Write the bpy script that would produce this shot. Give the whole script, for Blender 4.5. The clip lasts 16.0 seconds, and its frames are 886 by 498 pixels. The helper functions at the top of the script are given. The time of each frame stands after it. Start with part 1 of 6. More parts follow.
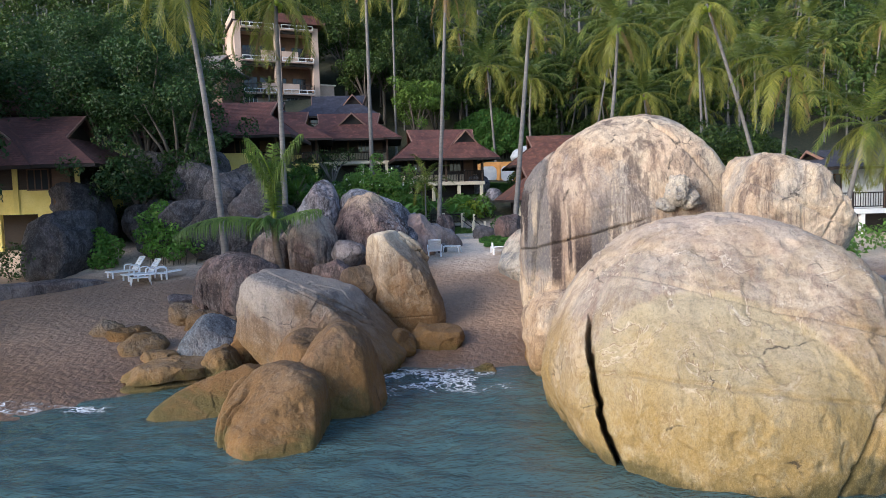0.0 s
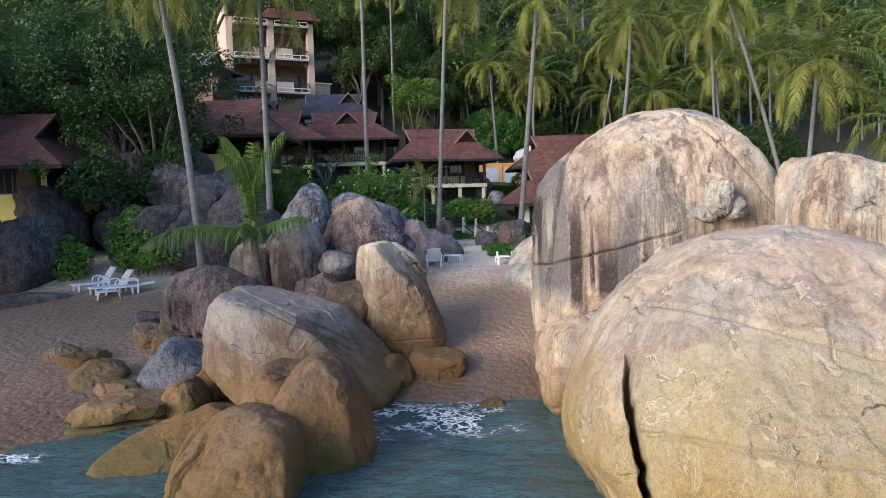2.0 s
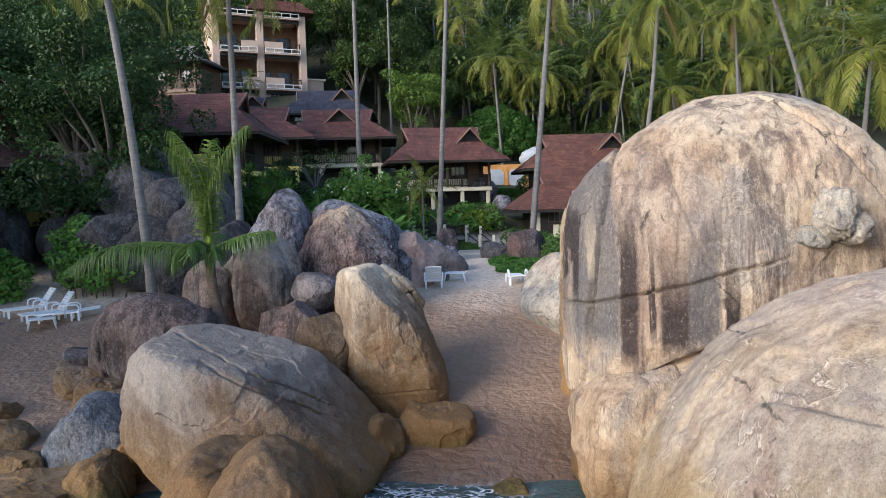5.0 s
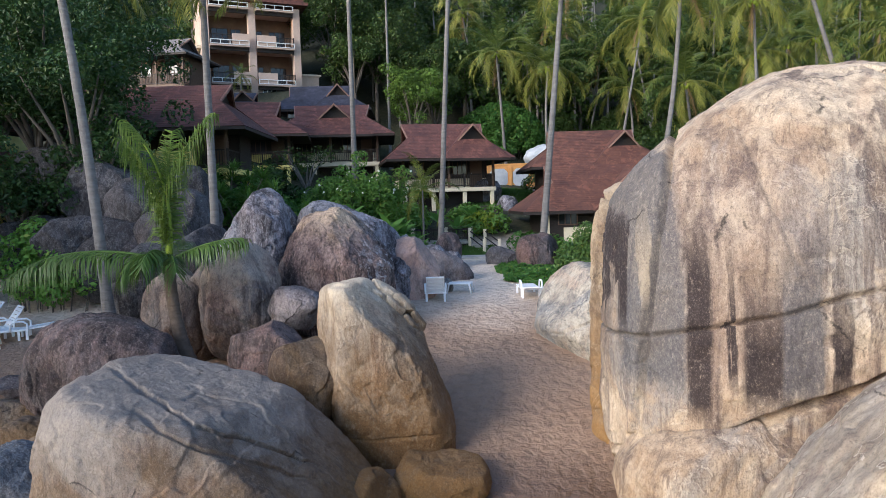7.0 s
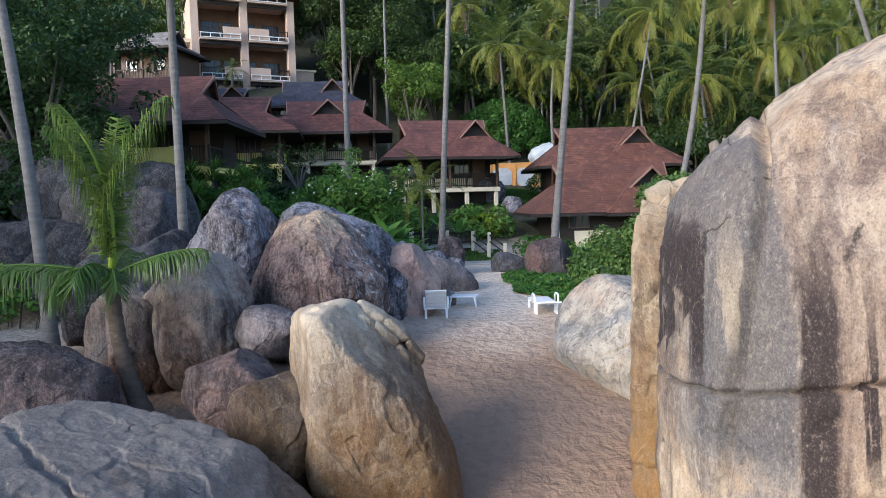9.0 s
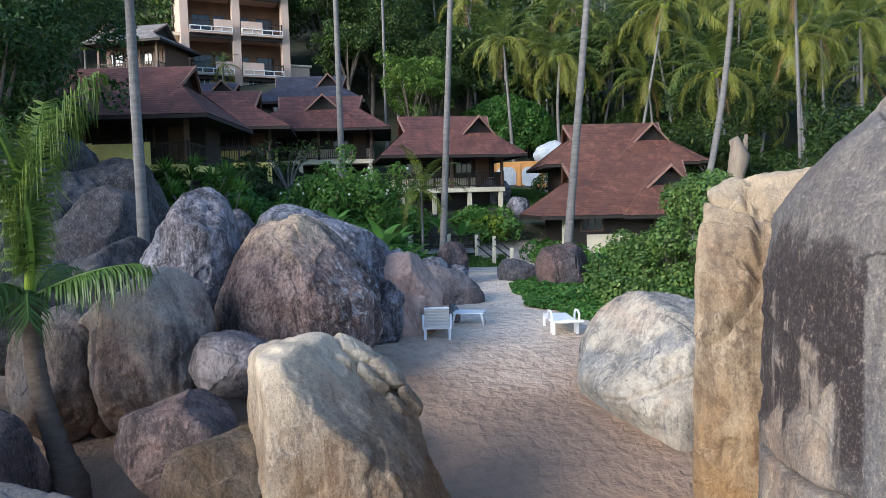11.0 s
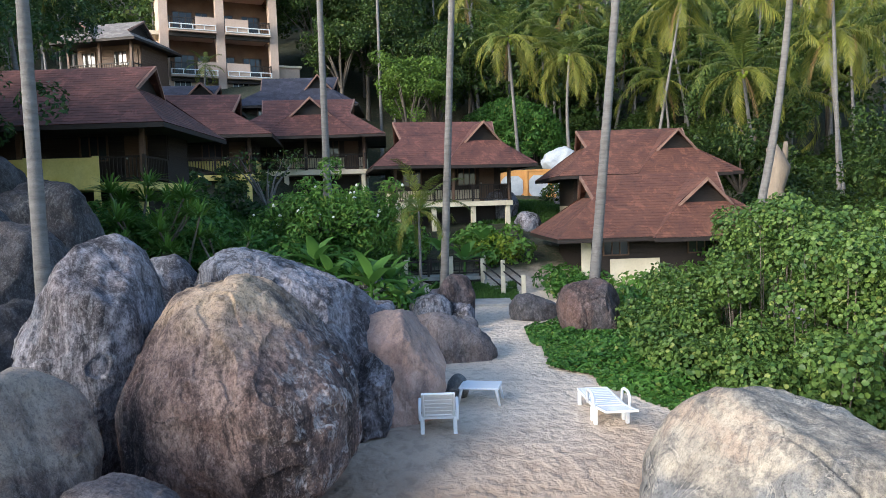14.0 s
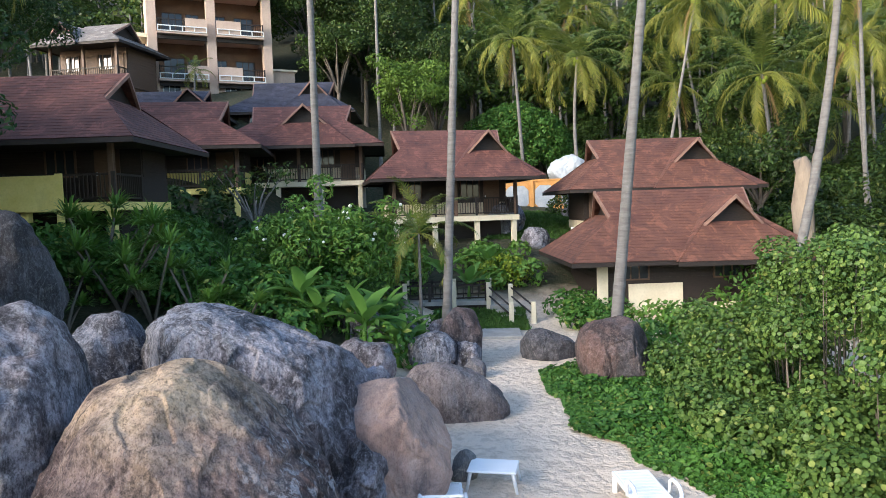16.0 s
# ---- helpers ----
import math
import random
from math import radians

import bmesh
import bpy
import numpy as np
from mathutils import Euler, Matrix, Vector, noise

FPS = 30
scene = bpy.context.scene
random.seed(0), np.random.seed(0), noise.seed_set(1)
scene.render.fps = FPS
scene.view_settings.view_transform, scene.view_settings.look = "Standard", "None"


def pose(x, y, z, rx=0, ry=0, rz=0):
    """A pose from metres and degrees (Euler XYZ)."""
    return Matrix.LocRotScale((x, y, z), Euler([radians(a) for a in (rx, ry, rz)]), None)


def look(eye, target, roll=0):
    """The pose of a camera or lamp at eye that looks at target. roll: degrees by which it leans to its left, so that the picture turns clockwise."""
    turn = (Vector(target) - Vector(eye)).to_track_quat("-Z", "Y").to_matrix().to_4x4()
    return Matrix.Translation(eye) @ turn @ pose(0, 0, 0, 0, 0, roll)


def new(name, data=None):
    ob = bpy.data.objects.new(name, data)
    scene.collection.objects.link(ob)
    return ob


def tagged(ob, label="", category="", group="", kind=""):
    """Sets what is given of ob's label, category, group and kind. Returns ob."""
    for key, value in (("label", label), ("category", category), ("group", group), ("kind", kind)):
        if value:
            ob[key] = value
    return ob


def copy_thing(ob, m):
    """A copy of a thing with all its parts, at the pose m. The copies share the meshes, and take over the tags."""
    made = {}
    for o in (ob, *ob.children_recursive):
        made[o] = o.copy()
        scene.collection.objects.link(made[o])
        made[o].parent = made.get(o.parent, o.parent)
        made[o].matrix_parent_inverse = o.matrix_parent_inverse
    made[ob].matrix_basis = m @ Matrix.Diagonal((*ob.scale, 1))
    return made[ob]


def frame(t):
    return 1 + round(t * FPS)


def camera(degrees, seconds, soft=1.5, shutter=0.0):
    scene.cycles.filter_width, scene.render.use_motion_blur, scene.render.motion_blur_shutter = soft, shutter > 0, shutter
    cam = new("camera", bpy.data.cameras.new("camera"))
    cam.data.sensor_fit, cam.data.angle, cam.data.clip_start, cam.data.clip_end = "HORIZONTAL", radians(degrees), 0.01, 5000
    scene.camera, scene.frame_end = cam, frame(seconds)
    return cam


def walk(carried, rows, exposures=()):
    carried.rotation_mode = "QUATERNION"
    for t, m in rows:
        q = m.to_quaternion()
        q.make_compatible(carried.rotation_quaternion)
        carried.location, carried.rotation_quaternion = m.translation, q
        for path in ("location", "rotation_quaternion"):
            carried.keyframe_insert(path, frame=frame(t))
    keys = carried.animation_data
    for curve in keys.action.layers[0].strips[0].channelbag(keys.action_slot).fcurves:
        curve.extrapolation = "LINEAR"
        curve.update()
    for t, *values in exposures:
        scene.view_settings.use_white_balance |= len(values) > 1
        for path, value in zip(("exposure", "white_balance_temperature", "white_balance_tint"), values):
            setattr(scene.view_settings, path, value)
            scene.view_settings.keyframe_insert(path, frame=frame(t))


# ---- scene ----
cam = camera(66.1, 16.0, soft=0.5)
PATH = [
    (0, (1.143, -38.602, 5.46), (1.087, -36.608, 5.314), -1.6),
    (0.5, (1.127, -37.837, 5.501), (1.071, -35.843, 5.356), -1.6),
    (1, (1.128, -37.068, 5.551), (1.071, -35.074, 5.405), -1.6),
    (1.5, (1.09, -36.353, 5.59), (1.034, -34.359, 5.447), -1.6),
    (2, (1.068, -35.605, 5.638), (1.012, -33.611, 5.495), -1.6),
    (2.5, (1.037, -34.837, 5.685), (0.981, -32.843, 5.541), -1.6),
    (3, (0.998, -34.113, 5.751), (0.944, -32.119, 5.608), -1.5),
    (3.5, (0.983, -33.323, 5.819), (0.928, -31.329, 5.678), -1.5),
    (4, (0.962, -32.506, 5.866), (0.906, -30.512, 5.725), -1.5),
    (6.5, (0.767, -28.386, 5.932), (0.71, -26.392, 5.795), -1.7),
    (7, (0.705, -27.675, 5.927), (0.65, -25.681, 5.79), -1.6),
    (7.5, (0.689, -26.942, 5.943), (0.632, -24.948, 5.806), -1.6),
    (8, (0.638, -26.2, 5.945), (0.582, -24.205, 5.809), -1.6),
    (8.5, (0.612, -25.487, 5.944), (0.556, -23.492, 5.809), -1.6),
    (9, (0.581, -24.74, 5.963), (0.526, -22.746, 5.828), -1.6),
    (11.5, (0.454, -21.231, 6.067), (0.397, -19.236, 5.933), -1.6),
    (12, (0.436, -20.463, 6.219), (0.379, -18.468, 6.086), -1.6),
    (12.5, (0.406, -19.742, 6.365), (0.349, -17.747, 6.232), -1.7),
    (13, (0.379, -18.991, 6.504), (0.322, -16.996, 6.37), -1.7),
    (13.5, (0.365, -18.264, 6.641), (0.308, -16.269, 6.508), -1.8),
    (14, (0.32, -17.519, 6.828), (0.264, -15.525, 6.697), -1.8),
    (14.5, (0.291, -16.876, 7.031), (0.234, -14.881, 6.9), -1.8),
    (15, (0.271, -16.191, 7.252), (0.213, -14.196, 7.123), -1.9),
    (15.5, (0.241, -15.569, 7.428), (0.183, -13.574, 7.299), -1.9),
    (16, (0.199, -14.958, 7.53), (0.142, -12.963, 7.403), -1.8),
]
walk(cam, [(t, look(eye, target, roll)) for t, eye, target, roll in PATH],
     exposures=[(0, 1.02, 5800, 13), (4, 1.02, 5800, 12), (8, 1.17, 5700, 12), (11.5, 1.26, 5520, 9), (13.5, 1.38, 5800, 8.5), (16, 1.68, 6150, 10)])

# ---- light ----
SUN_AZ, SUN_EL = radians(229.0), radians(21.0)     # compass way towards the sun (from +y, clockwise) and its height
world = bpy.data.worlds.new("sky")
scene.world = world
world.use_nodes = True
wn = world.node_tree.nodes
sky = wn.new("ShaderNodeTexSky")
sky.sky_type, sky.sun_disc = "NISHITA", False
sky.sun_elevation, sky.sun_rotation = SUN_EL, SUN_AZ
sky.air_density, sky.dust_density, sky.ozone_density = 1.0, 0.9, 1.2
world.node_tree.links.new(sky.outputs[0], wn["Background"].inputs[0])
wn["Background"].inputs[1].default_value = 0.15
sun = new("sun", bpy.data.lights.new("sun", "SUN"))
sun.data.energy, sun.data.angle, sun.data.color = 2.3, radians(30.0), (1.0, 0.88, 0.72)
to_sun = Vector((math.sin(SUN_AZ) * math.cos(SUN_EL), math.cos(SUN_AZ) * math.cos(SUN_EL), math.sin(SUN_EL)))
sun.matrix_world = Matrix.Translation(to_sun * 80) @ to_sun.to_track_quat("Z", "Y").to_matrix().to_4x4()

# ---- noise, meshes, small helpers ----


def vnoise(p, seed=0):
    """Smooth value noise in -1..1 for an array of points."""
    p = np.asarray(p, float)
    i = np.floor(p).astype(np.int64)
    f = p - i
    f = f * f * f * (f * (6 * f - 15) + 10)
    out = 0.0
    for dx in (0, 1):
        for dy in (0, 1):
            for dz in (0, 1):
                a = (i[:, 0] + dx) * 73856093 ^ (i[:, 1] + dy) * 19349663 ^ (i[:, 2] + dz) * 83492791 ^ (seed * 2654435 + 97)
                a = (a ^ (a >> 13)) * 1274126177 & 0x7FFFFFFF
                a = (a ^ (a >> 16)) * 668265263 & 0x7FFFFFFF
                v = (a % 100003) / 50001.5 - 1
                w = (f[:, 0] if dx else 1 - f[:, 0]) * (f[:, 1] if dy else 1 - f[:, 1]) * (f[:, 2] if dz else 1 - f[:, 2])
                out = out + v * w
    return out


def fbm(p, octaves=4, seed=0, gain=0.5):
    p, total, a = np.asarray(p, float), 0.0, 1.0
    turn = np.array(Euler((0.7, 0.5, 0.9)).to_matrix())
    for k in range(octaves):
        p = p @ turn.T
        total = total + a * vnoise(p * 2.03 ** k + 17.3 * k, seed + k)
        a *= gain
    return total


def make(name, verts, faces, material, parent=None, label="", smooth=False):
    me = bpy.data.meshes.new(name)
    me.from_pydata([tuple(map(float, v)) for v in verts], [], [tuple(int(i) for i in f) for f in faces])
    if smooth:
        me.shade_smooth()
    if material:
        me.materials.append(material)
    ob = new(name, me)
    ob.parent = parent
    if label:
        tagged(ob, label)
    return ob


def make_fast(name, verts, tris, material, parent=None, smooth=False):
    """A triangle mesh straight from arrays."""
    me = bpy.data.meshes.new(name)
    nv, nt = len(verts), len(tris)
    me.vertices.add(nv)
    me.vertices.foreach_set("co", np.asarray(verts, np.float32).ravel())
    me.loops.add(nt * 3)
    me.loops.foreach_set("vertex_index", np.asarray(tris, np.int32).ravel())
    me.polygons.add(nt)
    me.polygons.foreach_set("loop_start", np.arange(0, nt * 3, 3, dtype=np.int32))
    me.update(calc_edges=True)
    if smooth:
        me.shade_smooth()
    me.materials.append(material)
    ob = new(name, me)
    ob.parent = parent
    return ob


def part(name, bm, material, parent, label=""):
    me = bpy.data.meshes.new(name)
    bm.to_mesh(me)
    bm.free()
    me.materials.append(material)
    ob = new(name, me)
    ob.parent = parent
    if label:
        tagged(ob, label)
    return ob


def shared(name, me, parent, m):
    """An object of its own on a mesh that others use too."""
    ob = new(name, me)
    ob.parent = parent
    ob.matrix_basis = m
    return ob


def thing(name, label, category, at=(0, 0, 0), yaw=0, group="", kind=""):
    ob = new(name)
    ob.matrix_basis = pose(*at, 0, 0, yaw)
    return tagged(ob, label, category, group, kind)


def box(bm, x0, x1, y0, y1, z0, z1, bevel=0.0):
    g = bmesh.ops.create_cube(bm, size=1)
    vs = g["verts"]
    bmesh.ops.scale(bm, vec=(x1 - x0, y1 - y0, z1 - z0), verts=vs)
    bmesh.ops.translate(bm, vec=((x0 + x1) / 2, (y0 + y1) / 2, (z0 + z1) / 2), verts=vs)
    if bevel:
        bmesh.ops.bevel(bm, geom=list({e for v in vs for e in v.link_edges}), offset=bevel, segments=1, affect="EDGES")
    return bm


def boxes(*rows, bevel=0.0):
    bm = bmesh.new()
    for r in rows:
        box(bm, *r, bevel=bevel)
    return bm


def tube(points, radii, seg=8, cap=True):
    """A tapered tube along a line of points: vertices and triangles."""
    pts = np.array(points, float)
    n = len(pts)
    tan = np.gradient(pts, axis=0)
    tan /= np.linalg.norm(tan, axis=1)[:, None] + 1e-9
    verts, tris = [], []
    ref = np.array([1.0, 0, 0]) if abs(tan[0, 2]) > 0.7 else np.array([0, 0, 1.0])
    for i in range(n):
        u = np.cross(tan[i], ref)
        u /= np.linalg.norm(u) + 1e-9
        v = np.cross(tan[i], u)
        for k in range(seg):
            a = 2 * math.pi * k / seg
            verts.append(pts[i] + radii[i] * (math.cos(a) * u + math.sin(a) * v))
    for i in range(n - 1):
        for k in range(seg):
            a, b = i * seg + k, i * seg + (k + 1) % seg
            c, d = a + seg, b + seg
            tris += [(a, b, d), (a, d, c)]
    if cap:
        verts.append(pts[-1])
        top = len(verts) - 1
        tris += [((n - 1) * seg + k, (n - 1) * seg + (k + 1) % seg, top) for k in range(seg)]
    return np.array(verts), np.array(tris)


def joined(pieces):
    """Several (verts, tris) as one."""
    vs, ts, n = [], [], 0
    for v, t in pieces:
        vs.append(np.asarray(v, float).reshape(-1, 3))
        ts.append(np.asarray(t, int).reshape(-1, 3) + n)
        n += len(v)
    return np.concatenate(vs), np.concatenate(ts)


def leaves(centres, normals, size, rng, aspect=0.55, jitter=0.6, droop=0.0, vary=0.35):
    """Folded leaf blades at the given places: pointed ones of two triangles, or round ones of four where they are broad."""
    n = len(centres)
    nrm = normals + jitter * rng.normal(size=(n, 3))
    nrm /= np.linalg.norm(nrm, axis=1)[:, None] + 1e-9
    t = rng.normal(size=(n, 3))
    t -= (t * nrm).sum(1)[:, None] * nrm
    t /= np.linalg.norm(t, axis=1)[:, None] + 1e-9
    t[:, 2] -= droop
    s = np.cross(nrm, t)
    L = (size * (1 + vary * rng.uniform(-1, 1, n)))[:, None]
    b = centres - 0.5 * L * t
    e = centres + 0.5 * L * t
    l = centres + 0.5 * aspect * L * s + 0.12 * L * nrm
    r = centres - 0.5 * aspect * L * s + 0.12 * L * nrm
    if aspect > 0.8:
        rows = [b]
        for at, wide, side in ((-0.22, 0.46, -1), (0.24, 0.42, -1)):
            rows.append(centres + at * L * t + side * wide * aspect * L * s + 0.10 * L * nrm)
        rows.append(e)
        for at, wide, side in ((0.24, 0.42, 1), (-0.22, 0.46, 1)):
            rows.append(centres + at * L * t + side * wide * aspect * L * s + 0.10 * L * nrm)
        v = np.stack(rows, 1).reshape(-1, 3)
        k = np.arange(n)[:, None] * 6
        return v, np.concatenate([k + [0, 1, 2], k + [0, 2, 3], k + [0, 3, 4], k + [0, 4, 5]], 0)
    v = np.stack([b, r, e, l], 1).reshape(-1, 3)
    k = np.arange(n)[:, None] * 4
    return v, np.concatenate([k + [0, 1, 2], k + [0, 2, 3]], 0)


def cloud(clumps, per_m2, size, rng, **kw):
    """Leaves over the shells of clumps (x, y, z, rx, ry, rz)."""
    cs, ns = [], []
    for x, y, z, rx, ry, rz in clumps:
        area = 4 * math.pi * (rx * ry + rx * rz + ry * rz) / 3
        n = max(6, int(area * per_m2))
        d = rng.normal(size=(n, 3))
        d[:, 2] += 0.25
        d /= np.linalg.norm(d, axis=1)[:, None]
        f = (rng.uniform(0.45, 1.0, n) ** 0.5)[:, None]
        f *= (1 + 0.18 * vnoise(d * 2.2 + x * 1.7 + y, 5))[:, None]
        cs.append(np.array([x, y, z]) + d * f * [rx, ry, rz])
        ns.append(d + [0, 0, 0.4])
    return leaves(np.concatenate(cs), np.concatenate(ns), size, rng, **kw)


# ---- materials ----


class Nodes:
    def __init__(self, name):
        self.mat = bpy.data.materials.new(name)
        self.mat.use_nodes = True
        self.t = self.mat.node_tree
        self.bsdf = self.t.nodes["Principled BSDF"]
        self.out = self.t.nodes["Material Output"]

    def add(self, kind, **values):
        n = self.t.nodes.new(kind)
        for k, v in values.items():
            if k in n.inputs:
                n.inputs[k].default_value = v
        return n

    def link(self, a, b):
        self.t.links.new(a, b)

    def place(self, scale=(1, 1, 1), kind="Position"):
        """World position (or object coordinates), scaled."""
        if kind == "Position":
            src = self.add("ShaderNodeNewGeometry").outputs["Position"]
        else:
            src = self.add("ShaderNodeTexCoord").outputs[kind]
        m = self.add("ShaderNodeMapping")
        m.inputs["Scale"].default_value = scale
        self.link(src, m.inputs["Vector"])
        return m.outputs[0]

    def noise(self, where, scale, detail=4.0, rough=0.55, distort=0.0):
        n = self.add("ShaderNodeTexNoise", Scale=scale, Detail=detail, Roughness=rough, Distortion=distort)
        self.link(where, n.inputs["Vector"])
        return n.outputs["Fac"]

    def ramp(self, fac, *stops):
        r = self.add("ShaderNodeValToRGB")
        e = r.color_ramp.elements
        while len(e) < len(stops):
            e.new(0.5)
        for el, (at, col) in zip(e, stops):
            el.position = at
            el.color = (*col, 1) if len(col) == 3 else col
        self.link(fac, r.inputs[0])
        return r.outputs[0]

    def band(self, fac, lo, hi):
        """0 below lo, 1 above hi."""
        m = self.add("ShaderNodeMapRange")
        m.inputs["From Min"].default_value, m.inputs["From Max"].default_value = lo, hi
        self.link(fac, m.inputs["Value"])
        return m.outputs[0]

    def math(self, op, a, b=0.5):
        m = self.add("ShaderNodeMath")
        m.operation = op
        for k, v in enumerate((a, b)):
            if isinstance(v, (int, float)):
                m.inputs[k].default_value = v
            else:
                self.link(v, m.inputs[k])
        return m.outputs[0]

    def mix(self, fac, a, b, mode="MIX"):
        m = self.add("ShaderNodeMix")
        m.data_type, m.blend_type = "RGBA", mode
        for sock, v in ((m.inputs[0], fac), (m.inputs[6], a), (m.inputs[7], b)):
            if isinstance(v, (int, float)):
                sock.default_value = v
            elif isinstance(v, tuple):
                sock.default_value = (*v, 1)
            else:
                self.link(v, sock)
        return m.outputs[2]

    def bump(self, height, strength, distance, before=None):
        b = self.add("ShaderNodeBump", Strength=strength, Distance=distance)
        self.link(height, b.inputs["Height"])
        if before:
            self.link(before, b.inputs["Normal"])
        return b.outputs[0]

    def done(self, colour, rough=0.8, normal=None, **values):
        for sock, v in ((self.bsdf.inputs["Base Color"], colour), (self.bsdf.inputs["Roughness"], rough)):
            if isinstance(v, (int, float)):
                sock.default_value = v
            elif isinstance(v, tuple):
                sock.default_value = (*v, 1)
            else:
                self.link(v, sock)
        if normal:
            self.link(normal, self.bsdf.inputs["Normal"])
        for k, v in values.items():
            self.bsdf.inputs[k].default_value = v
        return self.mat


def granite(name, pale, tan, dark, streak, ochre=(0.30, 0.17, 0.055), ochre_top=1.6, pale_amount=0.5, streaks=0.5, lichen=0.0, stains=(), crown=None, patina=0.5, lichen_from=None, grit=1.0, punch=1.3, greys=0.75, plates=(), veins=0.5, roses=0.6, mottle=1.0):
    """Weathered granite. stains: (x, half width, z low, z high, tone, strength) of rain marks; crown: (z, colour) mixed
    into the top above z, for some rocks as painted sunlight;
    lichen_from: x past which the lichen grows thick; plates: (middle, reach, colour, strength) of faces where a shell
    has flaked off."""
    grey = tuple(0.60 * (0.5 * pale[k] + 0.5 * sum(pale) / 3) * (0.92, 1.0, 1.12)[k] for k in range(3))
    rose = (pale[0] * 0.92, pale[1] * 0.78, pale[2] * 0.72)
    n = Nodes(name)
    at = n.place()
    big = n.noise(at, 0.55, 6, 0.65, 0.8)
    mid = n.noise(at, 2.6, 7, 0.72, 0.4)
    fine = n.noise(n.place((1, 1, 0.6)), 19.0, 6, 0.78)
    grain = n.noise(n.place((1, 1, 0.7)), 55.0, 3, 0.7)
    col = n.mix(n.band(big, 0.42 + 0.1 * (0.5 - pale_amount), 0.58), tan, pale)
    col = n.mix(n.math("MULTIPLY", n.band(mid, 0.50, 0.62), 0.55 * mottle), col, dark)
    col = n.mix(n.math("MULTIPLY", n.band(mid, 0.46, 0.36), 0.5 * mottle), col, pale)
    # broad grey and rose zones
    zone = n.noise(n.place((1, 1, 0.6)), 0.38, 5, 0.65, 1.0)
    col = n.mix(n.math("MULTIPLY", n.band(zone, 0.51, 0.58), greys), col, grey)
    col = n.mix(n.math("MULTIPLY", n.band(zone, 0.43, 0.36), roses), col, rose)
    # dark weathering crust with ragged edges
    crust = n.noise(n.place((1, 1, 0.32)), 0.95, 9, 0.70, 0.9)
    col = n.mix(n.math("MULTIPLY", n.band(crust, 0.52, 0.575), patina), col, n.mix(0.65, streak, dark))
    # rain marks that run down the faces
    down = n.noise(n.place((1.0, 1.0, 0.09)), 1.15, 7, 0.66, 0.4)
    thin = n.noise(n.place((1.0, 1.0, 0.07)), 4.2, 5, 0.7, 0.5)
    col = n.mix(n.math("MULTIPLY", n.band(down, 0.55, 0.62), streaks), col, streak)
    col = n.mix(n.math("MULTIPLY", n.band(thin, 0.54, 0.62), 0.5 * streaks + 0.15), col, dark)
    col = n.mix(n.math("MULTIPLY", n.band(thin, 0.45, 0.36), 0.45), col, pale)
    for mid_at, reach, tone, much in plates:
        far = n.add("ShaderNodeVectorMath")
        far.operation = "DISTANCE"
        n.link(n.place(), far.inputs[0])
        far.inputs[1].default_value = mid_at
        d = n.math("ADD", far.outputs["Value"], n.math("MULTIPLY", n.math("SUBTRACT", mid, 0.5), 0.5))
        col = n.mix(n.math("MULTIPLY", n.band(d, reach, reach - 0.12), much), col, n.mix(n.band(big, 0.4, 0.6), tone, tuple(0.86 * v for v in tone)))
    # flaking edges: thin pale lines with a dark foot
    flake = n.math("SUBTRACT", n.noise(n.place((1, 1, 0.7)), 0.9, 7, 0.58, 1.2), 0.5)
    edge = n.math("MULTIPLY", n.band(n.math("ABSOLUTE", flake, 0), 0.012, 0.003), n.band(zone, 0.44, 0.54))
    foot = n.math("MULTIPLY", n.band(n.math("ABSOLUTE", n.math("SUBTRACT", flake, 0.014), 0), 0.012, 0.003), n.band(zone, 0.44, 0.54))
    col = n.mix(n.math("MULTIPLY", edge, veins), col, n.mix(0.5, pale, (0.75, 0.70, 0.62)))
    col = n.mix(n.math("MULTIPLY", foot, veins), col, dark)
    sep = n.add("ShaderNodeSeparateXYZ")
    n.link(n.place(), sep.inputs[0])
    for x, half, lo, hi, tone, much in stains:
        dx = n.math("ABSOLUTE", n.math("SUBTRACT", n.math("ADD", sep.outputs[0], n.math("MULTIPLY", n.math("SUBTRACT", down, 0.5), 0.6)), x), 0)
        f = n.math("MULTIPLY", n.band(dx, half * 1.1, half * 0.75), n.math("MULTIPLY", n.band(sep.outputs[2], lo, lo + 0.35), n.band(sep.outputs[2], hi, hi - 1.2)))
        col = n.mix(n.math("MULTIPLY", n.math("MULTIPLY", f, n.band(fine, 0.22, 0.40)), much), col, tone)
    # iron staining above the tide, weed below it
    z = n.math("ADD", sep.outputs[2], n.math("MULTIPLY", n.math("SUBTRACT", big, 0.5), 3.0))
    low = n.band(z, ochre_top + 0.9, ochre_top - 1.2)
    col = n.mix(n.math("MULTIPLY", n.math("MULTIPLY", low, n.band(mid, 0.2, 0.5)), 0.85), col, ochre)
    col = n.mix(n.math("MULTIPLY", n.band(z, 0.45, 0.0), 0.8), col, (0.085, 0.075, 0.018))
    # another colour on top, above a height; sunlit tops are painted this way
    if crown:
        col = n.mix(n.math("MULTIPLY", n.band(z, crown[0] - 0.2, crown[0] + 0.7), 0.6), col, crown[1])
